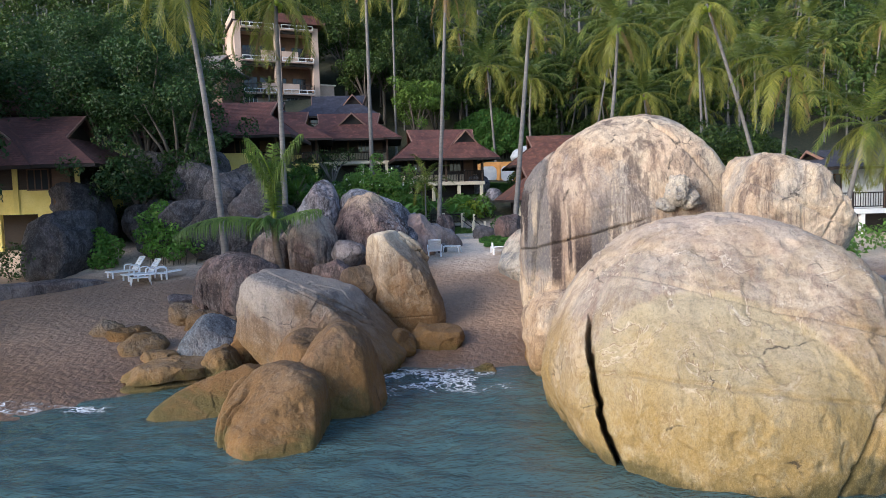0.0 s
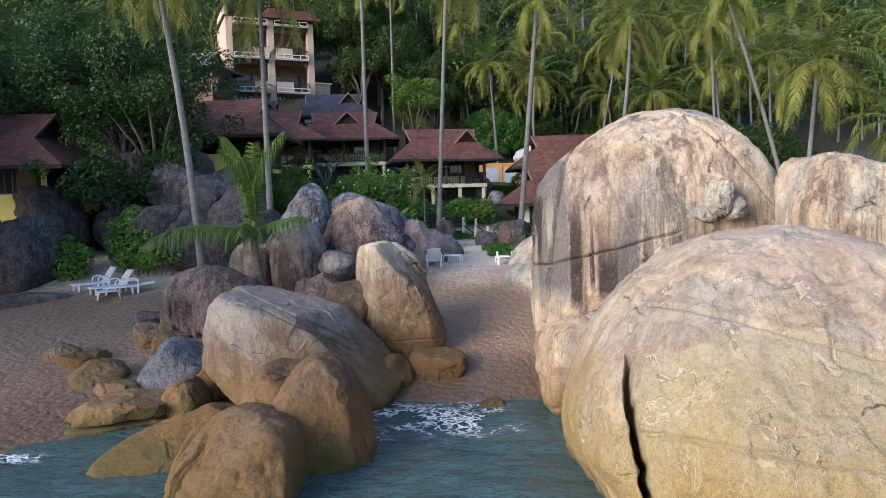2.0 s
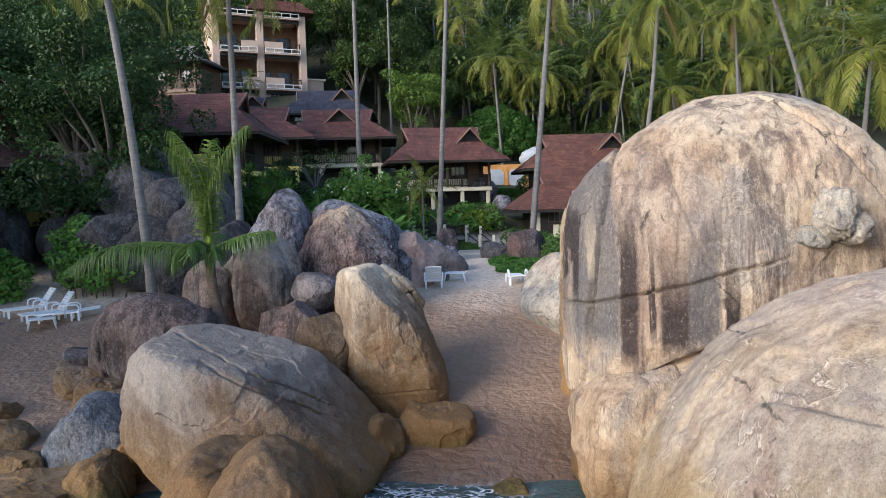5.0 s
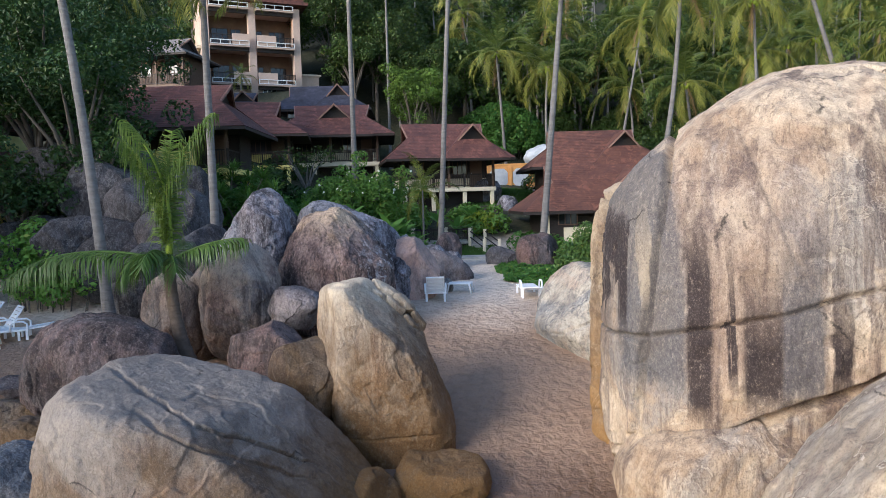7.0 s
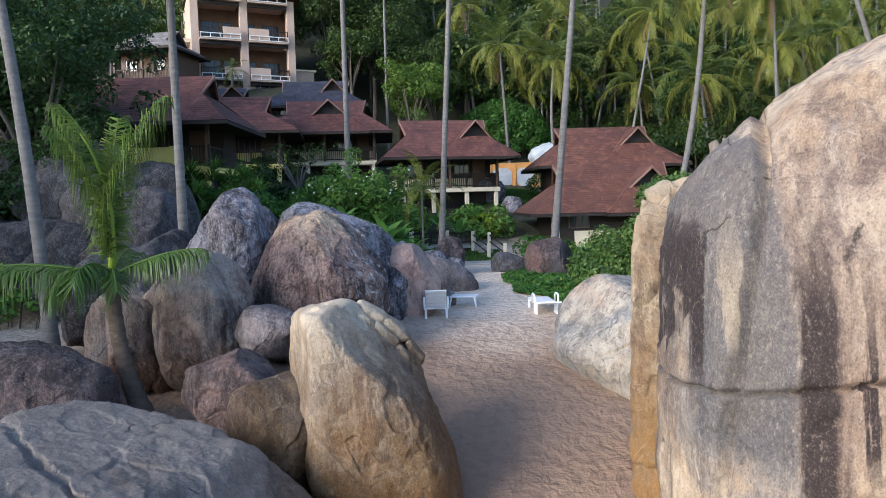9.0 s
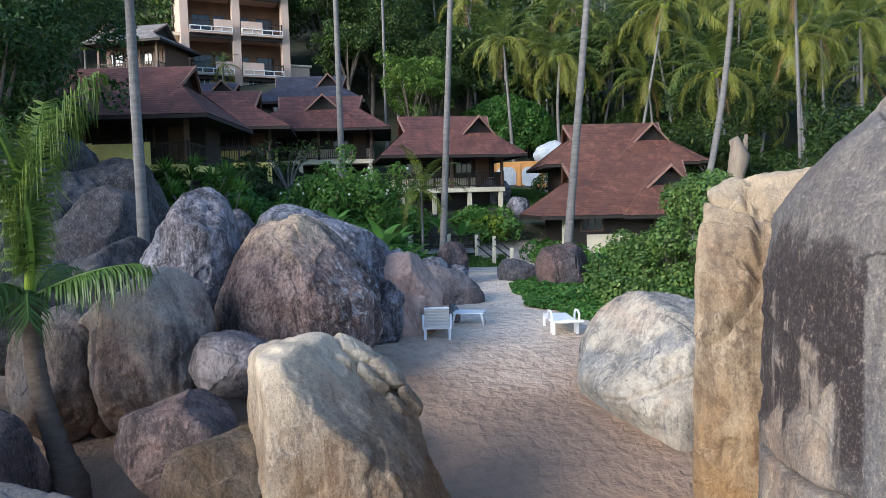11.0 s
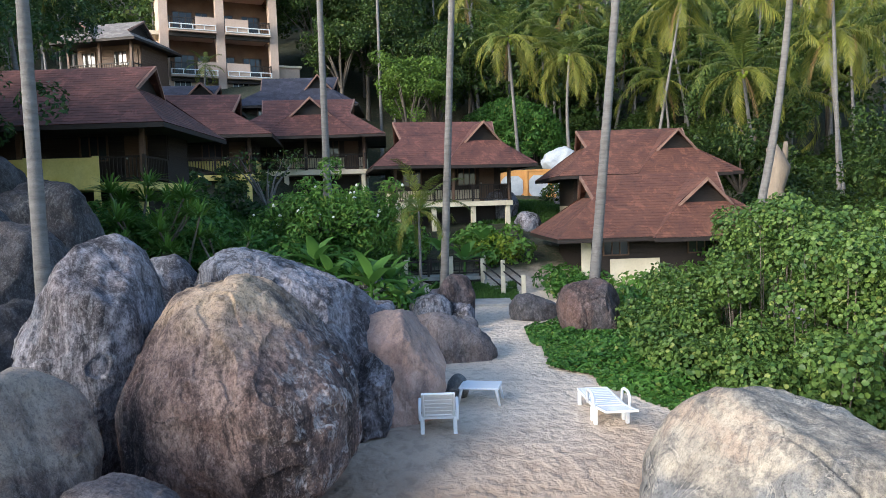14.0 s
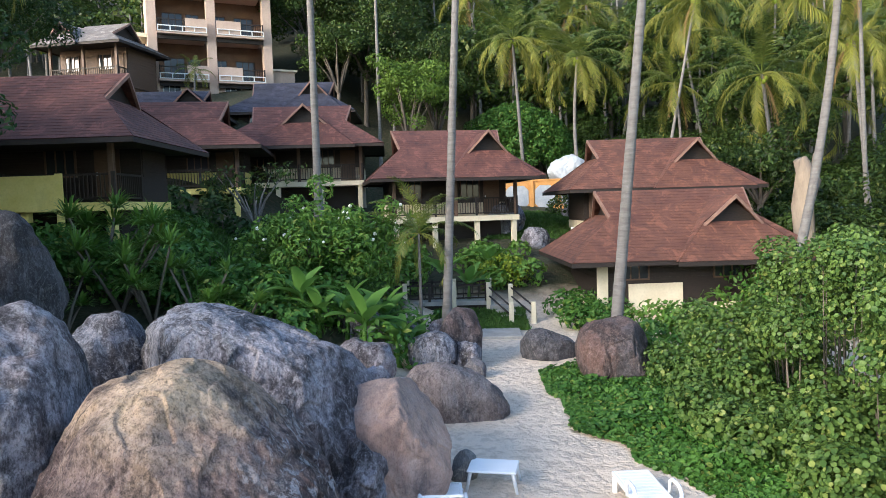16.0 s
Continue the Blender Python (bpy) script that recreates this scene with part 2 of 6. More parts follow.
    if lichen:
        spots = n.noise(n.place((1, 1, 0.5)), 5.5, 9, 0.78, 0.6)
        f = n.math("MULTIPLY", n.band(spots, 0.52, 0.575), lichen)
        if lichen_from is not None:
            f = n.math("MULTIPLY", f, n.band(n.math("ADD", sep.outputs[0], n.math("MULTIPLY", mid, 1.0)), lichen_from, lichen_from + 0.7))
        col = n.mix(f, col, (0.40, 0.405, 0.42))
    # dark hairline joints
    cell = n.add("ShaderNodeTexVoronoi", Scale=0.5)
    cell.feature = "DISTANCE_TO_EDGE"
    wob = n.add("ShaderNodeTexNoise", Scale=1.6, Detail=6.0)
    n.link(at, wob.inputs["Vector"])
    n.link(n.mix(0.55, at, wob.outputs["Color"], "ADD"), cell.inputs["Vector"])
    joint = n.math("MULTIPLY", n.band(cell.outputs["Distance"], 0.011, 0.003), n.math("MULTIPLY", n.band(big, 0.53, 0.60), n.band(mid, 0.45, 0.52)))
    col = n.mix(n.math("MULTIPLY", joint, 0.7), col, (0.02, 0.016, 0.014))
    # grit: black mica, pale feldspar
    col = n.mix(n.math("MULTIPLY", n.band(fine, 0.51, 0.59), 0.6 * grit), col, n.mix(0.72, col, (0.012, 0.009, 0.0105)))
    col = n.mix(n.math("MULTIPLY", n.band(fine, 0.46, 0.38), 0.4 * grit), col, n.mix(0.25, pale, (0.8, 0.77, 0.72)))
    col = n.mix(n.math("MULTIPLY", n.band(grain, 0.54, 0.64), 0.2 + 0.2 * grit), col, (0.022, 0.020, 0.020))
    col = n.mix(n.math("MULTIPLY", n.band(grain, 0.45, 0.36), 0.16), col, n.mix(0.4, pale, (0.62, 0.58, 0.52)))
    # wider spread between pale and dark minerals
    gam = n.add("ShaderNodeGamma", Gamma=punch)
    n.link(col, gam.inputs[0])
    mean = 0.5 * (sum(pale) + sum(tan)) / 3
    col = n.mix(1.0, gam.outputs[0], (0.88 * mean ** (1 - punch),) * 3, "MULTIPLY")
    nb = n.bump(joint, -0.6, 0.05)
    nb = n.bump(n.band(flake, -0.008, 0.012), 0.35 * veins, 0.06, nb)
    nb = n.bump(mid, 0.6, 0.11, nb)
    nb = n.bump(crust, -0.5, 0.08, nb)
    nb = n.bump(thin, 0.4, 0.06, nb)
    nb = n.bump(fine, 0.8, 0.034, nb)
    nb = n.bump(grain, 0.5, 0.010, nb)
    return n.done(col, 0.88, nb)


WARM = granite("granite_warm", (0.50, 0.425, 0.335), (0.38, 0.30, 0.205), (0.22, 0.16, 0.13), (0.22, 0.14, 0.115), streaks=0.4, pale_amount=0.8, ochre=(0.33, 0.235, 0.085), ochre_top=2.2, patina=0.26, grit=0.35, punch=1.3, greys=0.35, roses=0.3, mottle=0.7, crown=(4.2, (0.54, 0.445, 0.365)),
               plates=(((5.6, -26.4, 1.0), 2.9, (0.44, 0.385, 0.265), 0.75),), veins=0.7)
DOME = granite("granite_streaked", (0.58, 0.49, 0.38), (0.40, 0.31, 0.225), (0.115, 0.085, 0.08), (0.11, 0.074, 0.066), streaks=0.62, pale_amount=0.6, ochre_top=1.2, ochre=(0.33, 0.20, 0.075), patina=0.34, grit=0.4, punch=1.36, greys=0.55, roses=0.35, mottle=0.4, veins=0.3,
               stains=((4.5, 1.0, 3.2, 7.2, (0.25, 0.19, 0.165), 0.4),) + tuple((*s, (0.13, 0.13, 0.14), 0.75) for s in ((3.45, 0.42, 3.0, 8.6), (5.2, 0.3, 3.0, 5.6))) + ((3.42, 0.07, 4.2, 6.0, (0.42, 0.36, 0.28), 0.8),) + tuple((*s, (0.045, 0.030, 0.031), 0.9) for s in ((4.0, 0.17, 2.7, 6.0), (4.72, 0.26, 2.9, 5.0), (3.15, 0.07, 3.8, 6.6), (5.7, 0.12, 3.2, 5.0), (4.35, 0.05, 3.2, 5.4))))
GOLD = granite("granite_golden", (0.37, 0.305, 0.22), (0.26, 0.19, 0.12), (0.11, 0.078, 0.055), (0.14, 0.09, 0.055), streaks=0.5, pale_amount=0.7, ochre=(0.30, 0.185, 0.07), ochre_top=2.6, patina=0.4, grit=0.25, greys=0.4, crown=(5.3, (0.50, 0.425, 0.32)))
WHITE_ROCK = granite("granite_white", (0.50, 0.455, 0.385), (0.33, 0.295, 0.25), (0.13, 0.13, 0.135), (0.15, 0.145, 0.145), streaks=0.45, pale_amount=0.9, ochre_top=-1, patina=0.5, grit=0.5, punch=1.3)
BROWN = granite("granite_brown", (0.178, 0.132, 0.086), (0.110, 0.075, 0.041), (0.050, 0.036, 0.030), (0.060, 0.040, 0.032), veins=0.15, streaks=0.5, ochre=(0.18, 0.104, 0.030), ochre_top=1.6, patina=0.45, grit=0.3, greys=0.4)
# the crown paints sunlight onto the leaning boulder's top
TAN = granite("granite_tan", (0.38, 0.32, 0.25), (0.22, 0.163, 0.108), (0.080, 0.058, 0.047), (0.10, 0.068, 0.052), streaks=0.45, ochre=(0.205, 0.115, 0.036), ochre_top=2.6, patina=0.4, pale_amount=0.6, grit=0.4, greys=0.25, mottle=0.6, veins=0.2, crown=(3.6, (0.64, 0.57, 0.46)))
OGRE = granite("granite_fawn", (0.195, 0.160, 0.130), (0.112, 0.082, 0.060), (0.052, 0.040, 0.037), (0.060, 0.043, 0.038), streaks=0.45, ochre=(0.20, 0.122, 0.036), ochre_top=1.35, patina=0.25, pale_amount=0.7, grit=0.4, greys=0.2, mottle=0.6, veins=0.15, crown=(2.1, (0.27, 0.25, 0.23)))
CLAY = granite("granite_claybrown", (0.17, 0.128, 0.118), (0.088, 0.064, 0.060), (0.030, 0.022, 0.023), (0.030, 0.021, 0.022), streaks=0.7, lichen=0.06, ochre_top=-1, patina=0.6, punch=1.4, mottle=0.7, veins=0.12, grit=0.6)
GREYBROWN = granite("granite_greybrown", (0.31, 0.26, 0.225), (0.18, 0.130, 0.115), (0.040, 0.029, 0.030), (0.042, 0.028, 0.029), streaks=0.5, lichen=0.0, ochre=(0.20, 0.115, 0.045), ochre_top=2.2, patina=0.5, punch=1.4, grit=0.45, roses=0.3, mottle=0.6, veins=0.1, crown=(4.3, (0.36, 0.32, 0.28)))
GREY = granite("granite_grey", (0.26, 0.232, 0.228), (0.15, 0.125, 0.122), (0.045, 0.036, 0.038), (0.042, 0.031, 0.032), streaks=0.4, lichen=0.06, ochre_top=0.0, patina=0.4, punch=1.4, grit=0.6, roses=0.3, mottle=0.6, veins=0.12)
# the yellowish crown is sunlight on the round boulder, put into its colour
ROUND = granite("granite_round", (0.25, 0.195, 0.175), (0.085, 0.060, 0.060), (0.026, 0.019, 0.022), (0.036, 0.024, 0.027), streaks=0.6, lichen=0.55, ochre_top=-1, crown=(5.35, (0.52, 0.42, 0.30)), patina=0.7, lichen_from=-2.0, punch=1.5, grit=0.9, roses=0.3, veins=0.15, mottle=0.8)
DARK = granite("granite_dark", (0.36, 0.345, 0.37), (0.150, 0.134, 0.144), (0.026, 0.022, 0.027), (0.028, 0.023, 0.028), streaks=0.65, lichen=0.32, ochre_top=-1, patina=0.65, punch=1.45, roses=0.25, veins=0.2, grit=0.9, mottle=0.8)
# near-black copy of the granite that carries shade in its colour
SHADE = granite("granite_shaded", (0.085, 0.08, 0.085), (0.040, 0.036, 0.039), (0.015, 0.014, 0.016), (0.016, 0.014, 0.016), streaks=0.5, lichen=0.10, ochre_top=-1, veins=0.15, grit=0.6)
BLUE = granite("granite_blue", (0.155, 0.175, 0.205), (0.105, 0.118, 0.14), (0.05, 0.050, 0.056), (0.07, 0.062, 0.058), streaks=0.2, ochre_top=-0.4, patina=0.3)
PINK = granite("granite_pink", (0.72, 0.53, 0.45), (0.58, 0.39, 0.31), (0.15, 0.115, 0.115), (0.21, 0.125, 0.105), streaks=0.25, ochre_top=-1, patina=0.15, grit=0.3, punch=1.1, greys=0.3, crown=(3.75, (0.17, 0.165, 0.175)))


def sand_material():
    n = Nodes("sand")
    at = n.place()
    big, mid, fine = n.noise(at, 0.35, 4, 0.6), n.noise(at, 2.2, 5, 0.6, 0.4), n.noise(at, 60, 3, 0.6)
    col = n.mix(big, (0.255, 0.163, 0.108), (0.330, 0.225, 0.152))
    col = n.mix(n.math("MULTIPLY", n.band(mid, 0.45, 0.75), 0.35), col, (0.155, 0.115, 0.088))
    # paler and drier further up the beach, lifted beyond that to replace blocked light
    sep = n.add("ShaderNodeSeparateXYZ")
    n.link(n.place(), sep.inputs[0])
    dry_lit = n.band(n.math("ADD", sep.outputs[1], n.math("MULTIPLY", big, 5.0)), -5.6, -1.6)
    col = n.mix(n.math("MULTIPLY", dry_lit, 0.8), col, (0.80, 0.665, 0.53))
    # wet sand near the water's edge
    wet = n.band(n.math("ADD", sep.outputs[2], n.math("MULTIPLY", n.math("SUBTRACT", big, 0.5), 0.5)), 0.85, 0.40)
    col = n.mix(n.math("MULTIPLY", wet, 0.75), col, (0.12, 0.07, 0.042))
    col = n.mix(n.math("MULTIPLY", n.band(fine, 0.5, 0.75), 0.3), col, (0.16, 0.11, 0.075))
    soil = n.band(n.math("ADD", sep.outputs[2], n.math("MULTIPLY", big, 1.2)), 3.9, 4.4)
    col = n.mix(soil, col, n.mix(mid, (0.014, 0.026, 0.009), (0.045, 0.045, 0.022)))
    prints = n.noise(at, 4.6, 3, 0.5, 0.3)
    # hollows of the prints darkened in the colour, as shade in them
    col = n.mix(n.math("MULTIPLY", n.band(prints, 0.50, 0.38), 0.26), col, (0.14, 0.095, 0.066))
    nb = n.bump(n.band(prints, 0.30, 0.66), 0.7, 0.06)
    nb = n.bump(n.noise(at, 16.0, 3, 0.6), 0.6, 0.04, nb)
    nb = n.bump(fine, 0.4, 0.01, nb)
    return n.done(col, n.math("SUBTRACT", 0.92, n.math("MULTIPLY", wet, 0.5)), nb)


def water_material():
    n = Nodes("sea_water")
    at = n.place()
    a = n.noise(n.place((0.8, 1.25, 1.0)), 1.9, 4, 0.6, 0.6)
    b = n.noise(n.place((0.7, 1.6, 1.0)), 6.0, 3, 0.55, 0.3)
    col = n.mix(n.noise(at, 0.15, 3), (0.062, 0.120, 0.122), (0.100, 0.168, 0.164))
    nb = n.bump(a, 0.8, 0.13)
    nb = n.bump(b, 0.8, 0.05, nb)
    m = n.done(col, 0.10, nb, IOR=1.33)
    n.bsdf.inputs["Transmission Weight"].default_value = 0.35
    return m


def foam_material(name, cx, hx, cy, hy):
    """Lacy foam over a patch about (cx, cy)."""
    n = Nodes(name)
    at = n.place((1, 1.3, 0.2))
    v = n.add("ShaderNodeTexVoronoi", Scale=4.2)
    v.feature = "DISTANCE_TO_EDGE"
    w = n.add("ShaderNodeTexNoise", Scale=2.5, Detail=3.0)
    n.link(at, w.inputs["Vector"])
    warp = n.mix(0.7, at, w.outputs["Color"], "ADD")
    n.link(warp, v.inputs["Vector"])
    lace = n.band(v.outputs["Distance"], 0.17, 0.05)
    patch = n.band(n.noise(at, 0.8, 6, 0.7, 0.5), 0.43, 0.52)
    sep = n.add("ShaderNodeSeparateXYZ")
    n.link(n.place(), sep.inputs[0])
    for k, (c, h) in enumerate(((cx, hx), (cy, hy))):
        d = n.math("ABSOLUTE", n.math("SUBTRACT", sep.outputs[k], c), 0)
        patch = n.math("MULTIPLY", patch, n.band(n.math("ADD", d, n.math("MULTIPLY", w.outputs["Fac"], 0.8 * h)), 1.25 * h, 0.8 * h))
    fac = n.math("MULTIPLY", lace, patch)
    n.done((0.82, 0.84, 0.85), 0.6)
    tr = n.add("ShaderNodeBsdfTransparent")
    ms = n.add("ShaderNodeMixShader")
    n.link(fac, ms.inputs[0])
    n.link(tr.outputs[0], ms.inputs[1])
    n.link(n.bsdf.outputs[0], ms.inputs[2])
    n.link(ms.outputs[0], n.out.inputs[0])
    return n.mat


def foliage(name, dark, light, old=None, shine=0.45, clear=0.25, scale=0.25):
    n = Nodes(name)
    g = n.add("ShaderNodeNewGeometry")
    isl = g.outputs["Random Per Island"]
    big = n.noise(n.place(), scale, 3, 0.6)
    f = n.math("ADD", n.math("MULTIPLY", isl, 0.55), n.math("MULTIPLY", n.band(big, 0.3, 0.7), 0.45))
    col = n.mix(f, dark, light)
    if old:
        col = n.mix(n.math("MULTIPLY", n.band(isl, 0.92, 0.97), 0.6), col, old)
    n.done(col, shine)
    n.bsdf.inputs["Specular IOR Level"].default_value = 0.22
    tr = n.add("ShaderNodeBsdfTranslucent")
    n.link(n.mix(0.5, col, light), tr.inputs[0])
    ms = n.add("ShaderNodeMixShader", Fac=clear)
    n.link(n.bsdf.outputs[0], ms.inputs[1])
    n.link(tr.outputs[0], ms.inputs[2])
    n.link(ms.outputs[0], n.out.inputs[0])
    return n.mat


LEAF_DARK = foliage("leaf_dark", (0.009, 0.026, 0.010), (0.058, 0.115, 0.030), (0.11, 0.11, 0.026))
LEAF_WOODS = foliage("leaf_woods", (0.004, 0.014, 0.005), (0.082, 0.138, 0.028), (0.19, 0.19, 0.05), scale=0.09)
LEAF_BRIGHT = foliage("leaf_bright", (0.045, 0.115, 0.018), (0.175, 0.315, 0.058), (0.24, 0.24, 0.05), scale=0.6)
LEAF_BUSH = foliage("leaf_bush", (0.024, 0.085, 0.017), (0.112, 0.235, 0.042), (0.26, 0.27, 0.06), scale=0.9)
LEAF_GRAPE = foliage("leaf_sea_grape", (0.024, 0.070, 0.020), (0.150, 0.230, 0.050), (0.27, 0.30, 0.08), scale=1.4)
LEAF_LIT = foliage("leaf_sunlit", (0.045, 0.100, 0.016), (0.165, 0.250, 0.040), scale=0.5)
LEAF_LIME = foliage("leaf_lime", (0.12, 0.20, 0.02), (0.30, 0.36, 0.04))
LEAF_BEACH = foliage("leaf_beach_shrub", (0.055, 0.15, 0.024), (0.19, 0.36, 0.065), (0.26, 0.30, 0.06), scale=0.8)
PALM_SHEAF = foliage("leaf_young_palm", (0.036, 0.080, 0.014), (0.165, 0.225, 0.036), (0.32, 0.33, 0.07), scale=0.8)
LEAF_BANANA = foliage("leaf_banana", (0.055, 0.15, 0.028), (0.16, 0.30, 0.06), clear=0.35)
FROND = foliage("palm_frond", (0.026, 0.056, 0.013), (0.205, 0.245, 0.048), (0.34, 0.29, 0.08), shine=0.42, scale=0.35)
FROND_OLD = foliage("palm_frond_old", (0.048, 0.072, 0.013), (0.30, 0.30, 0.055), (0.40, 0.31, 0.09), shine=0.42, scale=0.35)
FROND_YOUNG = foliage("young_palm_frond", (0.030, 0.075, 0.016), (0.115, 0.185, 0.040), shine=0.35)
FROND_DEAD = foliage("dead_frond", (0.16, 0.10, 0.045), (0.30, 0.20, 0.09), shine=0.8)


def plain(name, a, b, scale=3.0, rough=0.7, relief=0.3, stretch=(1, 1, 1), depth=0.02, spots=None):
    """Paint, wood, plaster or stone: two tones, grain, fine relief and stains."""
    n = Nodes(name)
    at = n.place(stretch)
    f, g = n.noise(at, scale, 5, 0.6, 0.2), n.noise(at, scale * 9, 3, 0.6)
    col = n.mix(n.band(f, 0.3, 0.7), a, b)
    col = n.mix(n.math("MULTIPLY", n.band(g, 0.45, 0.8), 0.3), col, tuple(0.6 * c for c in a))
    if spots:
        col = n.mix(n.math("MULTIPLY", n.band(n.noise(n.place((1, 1, 0.25)), 0.9, 5, 0.65), 0.55, 0.75), 0.7), col, spots)
    nb = n.bump(f, relief, depth)
    nb = n.bump(g, relief * 0.7, depth * 0.3, nb)
    return n.done(col, rough, nb)


def shingle_material(name, a, b, c):
    n = Nodes(name)
    at = n.place()
    f = n.noise(at, 0.7, 5, 0.65, 0.3)
    course = n.noise(n.place((0.6, 0.6, 7.0)), 3.0, 3, 0.6)
    g = n.noise(at, 22, 3, 0.6)
    col = n.mix(n.band(f, 0.35, 0.7), a, b)
    col = n.mix(n.math("MULTIPLY", n.band(course, 0.45, 0.7), 0.22), col, c)
    worn = n.noise(at, 1.7, 7, 0.72, 0.6)
    col = n.mix(n.math("MULTIPLY", n.band(worn, 0.52, 0.62), 0.7), col, tuple(1.5 * v for v in b))
    col = n.mix(n.math("MULTIPLY", n.band(worn, 0.46, 0.36), 0.6), col, c)
    col = n.mix(n.math("MULTIPLY", n.band(g, 0.5, 0.8), 0.3), col, tuple(0.4 * v for v in a))
    nb = n.bump(course, 0.3, 0.02)
    nb = n.bump(g, 0.4, 0.01, nb)
    return n.done(col, 0.85, nb)


ROOF = shingle_material("roof_shingle_red", (0.086, 0.033, 0.027), (0.140, 0.056, 0.042), (0.040, 0.021, 0.021))
ROOF_WARM = shingle_material("roof_shingle_orange", (0.098, 0.038, 0.026), (0.150, 0.062, 0.038), (0.054, 0.026, 0.021))
ROOF_BLUE = shingle_material("roof_shingle_slate", (0.030, 0.031, 0.046), (0.050, 0.050, 0.070), (0.018, 0.018, 0.027))
ROOF_GREY = shingle_material("roof_tile_grey", (0.15, 0.135, 0.125), (0.21, 0.19, 0.175), (0.09, 0.08, 0.075))
BARGE = plain("barge_board", (0.19, 0.105, 0.078), (0.27, 0.16, 0.12), 4, 0.8)
# dark timber taken near black: shade under the eaves is in the colour
TIMBER = plain("shade_dark_timber", (0.012, 0.008, 0.006), (0.030, 0.019, 0.014), 5, 0.7, 0.4, (1, 1, 6))
WOOD = plain("stained_wood", (0.085, 0.045, 0.026), (0.13, 0.075, 0.045), 5, 0.6, 0.4, (1, 1, 6))
CREAM = plain("cream_plaster", (0.66, 0.58, 0.42), (0.74, 0.66, 0.50), 1.5, 0.85, 0.2, spots=(0.42, 0.36, 0.26))
YELLOW = plain("yellow_plaster", (0.66, 0.55, 0.15), (0.76, 0.66, 0.24), 1.5, 0.85, 0.2, spots=(0.45, 0.38, 0.12))
PEACH = plain("peach_plaster", (0.47, 0.345, 0.265), (0.56, 0.42, 0.335), 1.0, 0.85, 0.2, spots=(0.44, 0.32, 0.25))
# plaster darkened to brown: the balcony recesses' shade is in the colour
RECESS_SHADE = plain("recess_shade_plaster", (0.17, 0.105, 0.07), (0.25, 0.16, 0.105), 1.0, 0.85, 0.2)
ORANGE = plain("orange_plaster", (0.55, 0.26, 0.07), (0.66, 0.34, 0.11), 1.2, 0.85, 0.2)
WHITE = plain("white_paint", (0.72, 0.72, 0.70), (0.80, 0.80, 0.78), 2, 0.5, 0.1, spots=(0.55, 0.55, 0.52))
PLASTIC = plain("white_plastic", (0.86, 0.87, 0.88), (0.90, 0.90, 0.91), 6, 0.35, 0.05)
PALEBLUE = plain("whitewash", (0.33, 0.37, 0.42), (0.50, 0.52, 0.53), 1.6, 0.9, 0.2, spots=(0.24, 0.27, 0.32))
CONCRETE = plain("concrete", (0.28, 0.27, 0.25), (0.40, 0.38, 0.35), 2, 0.9, 0.4)
BARK = plain("palm_bark", (0.125, 0.115, 0.108), (0.20, 0.19, 0.18), 2.2, 0.9, 0.9, (1, 1, 5), 0.04, spots=(0.095, 0.08, 0.068))
BARK_DARK = plain("tree_bark", (0.085, 0.07, 0.055), (0.15, 0.125, 0.10), 3, 0.9, 0.8, (1, 1, 0.3), 0.04)
BARK_BROWN = plain("young_palm_bark", (0.075, 0.052, 0.037), (0.125, 0.094, 0.070), 3, 0.9, 0.9, (1, 1, 4), 0.05, spots=(0.05, 0.036, 0.028))
BARK_PALE = plain("pale_dead_wood", (0.20, 0.155, 0.115), (0.33, 0.265, 0.20), 2, 0.9, 0.8, (1, 1, 0.3), 0.05, spots=(0.12, 0.09, 0.065))
GLASS = Nodes("window_glass").done((0.03, 0.035, 0.04), 0.08)
RAIL = plain("rail_metal", (0.50, 0.50, 0.52), (0.62, 0.62, 0.64), 3, 0.5, 0.1)
BLOSSOM = plain("white_blossom", (0.80, 0.78, 0.68), (0.85, 0.84, 0.78), 5, 0.6, 0.1)
SAND, WATER = sand_material(), water_material()
FOAM = foam_material("channel_foam", 0.3, 2.6, -18.4, 1.9)
FOAM_BEACH = foam_material("beach_foam", -10.5, 3.5, -20.7, 0.5)
GRASS = foliage("grass_blades", (0.035, 0.085, 0.018), (0.10, 0.19, 0.04), scale=0.8)

# ---- ground, sea ----
LEFT = ((-60, -6), (-30, -1.8), (-25, -0.8), (-21.6, 0.0), (-14, 0.95), (-6, 2.2), (-3, 2.9), (2, 5.0), (8, 6.9), (20, 9.4), (34, 15.0), (45, 19), (70, 31), (140, 66), (400, 150))
MID = ((-60, -6), (-30, -2.2), (-20, -0.75), (-16.9, 0.0), (-14, 0.72), (-10, 1.8), (-6, 2.62), (3, 2.85), (10.5, 2.9), (13, 3.3), (17, 4.6), (20, 5.2), (27, 6.6), (33, 7.0), (45, 13), (70, 27), (140, 63), (400, 150))
RIGHT = ((-60, -6), (-30, -2.2), (-17, 0.0), (-8, 1.8), (0, 2.6), (10, 3.2), (20, 4.2), (30, 5.6), (40, 8.5), (70, 24), (140, 60), (400, 150))


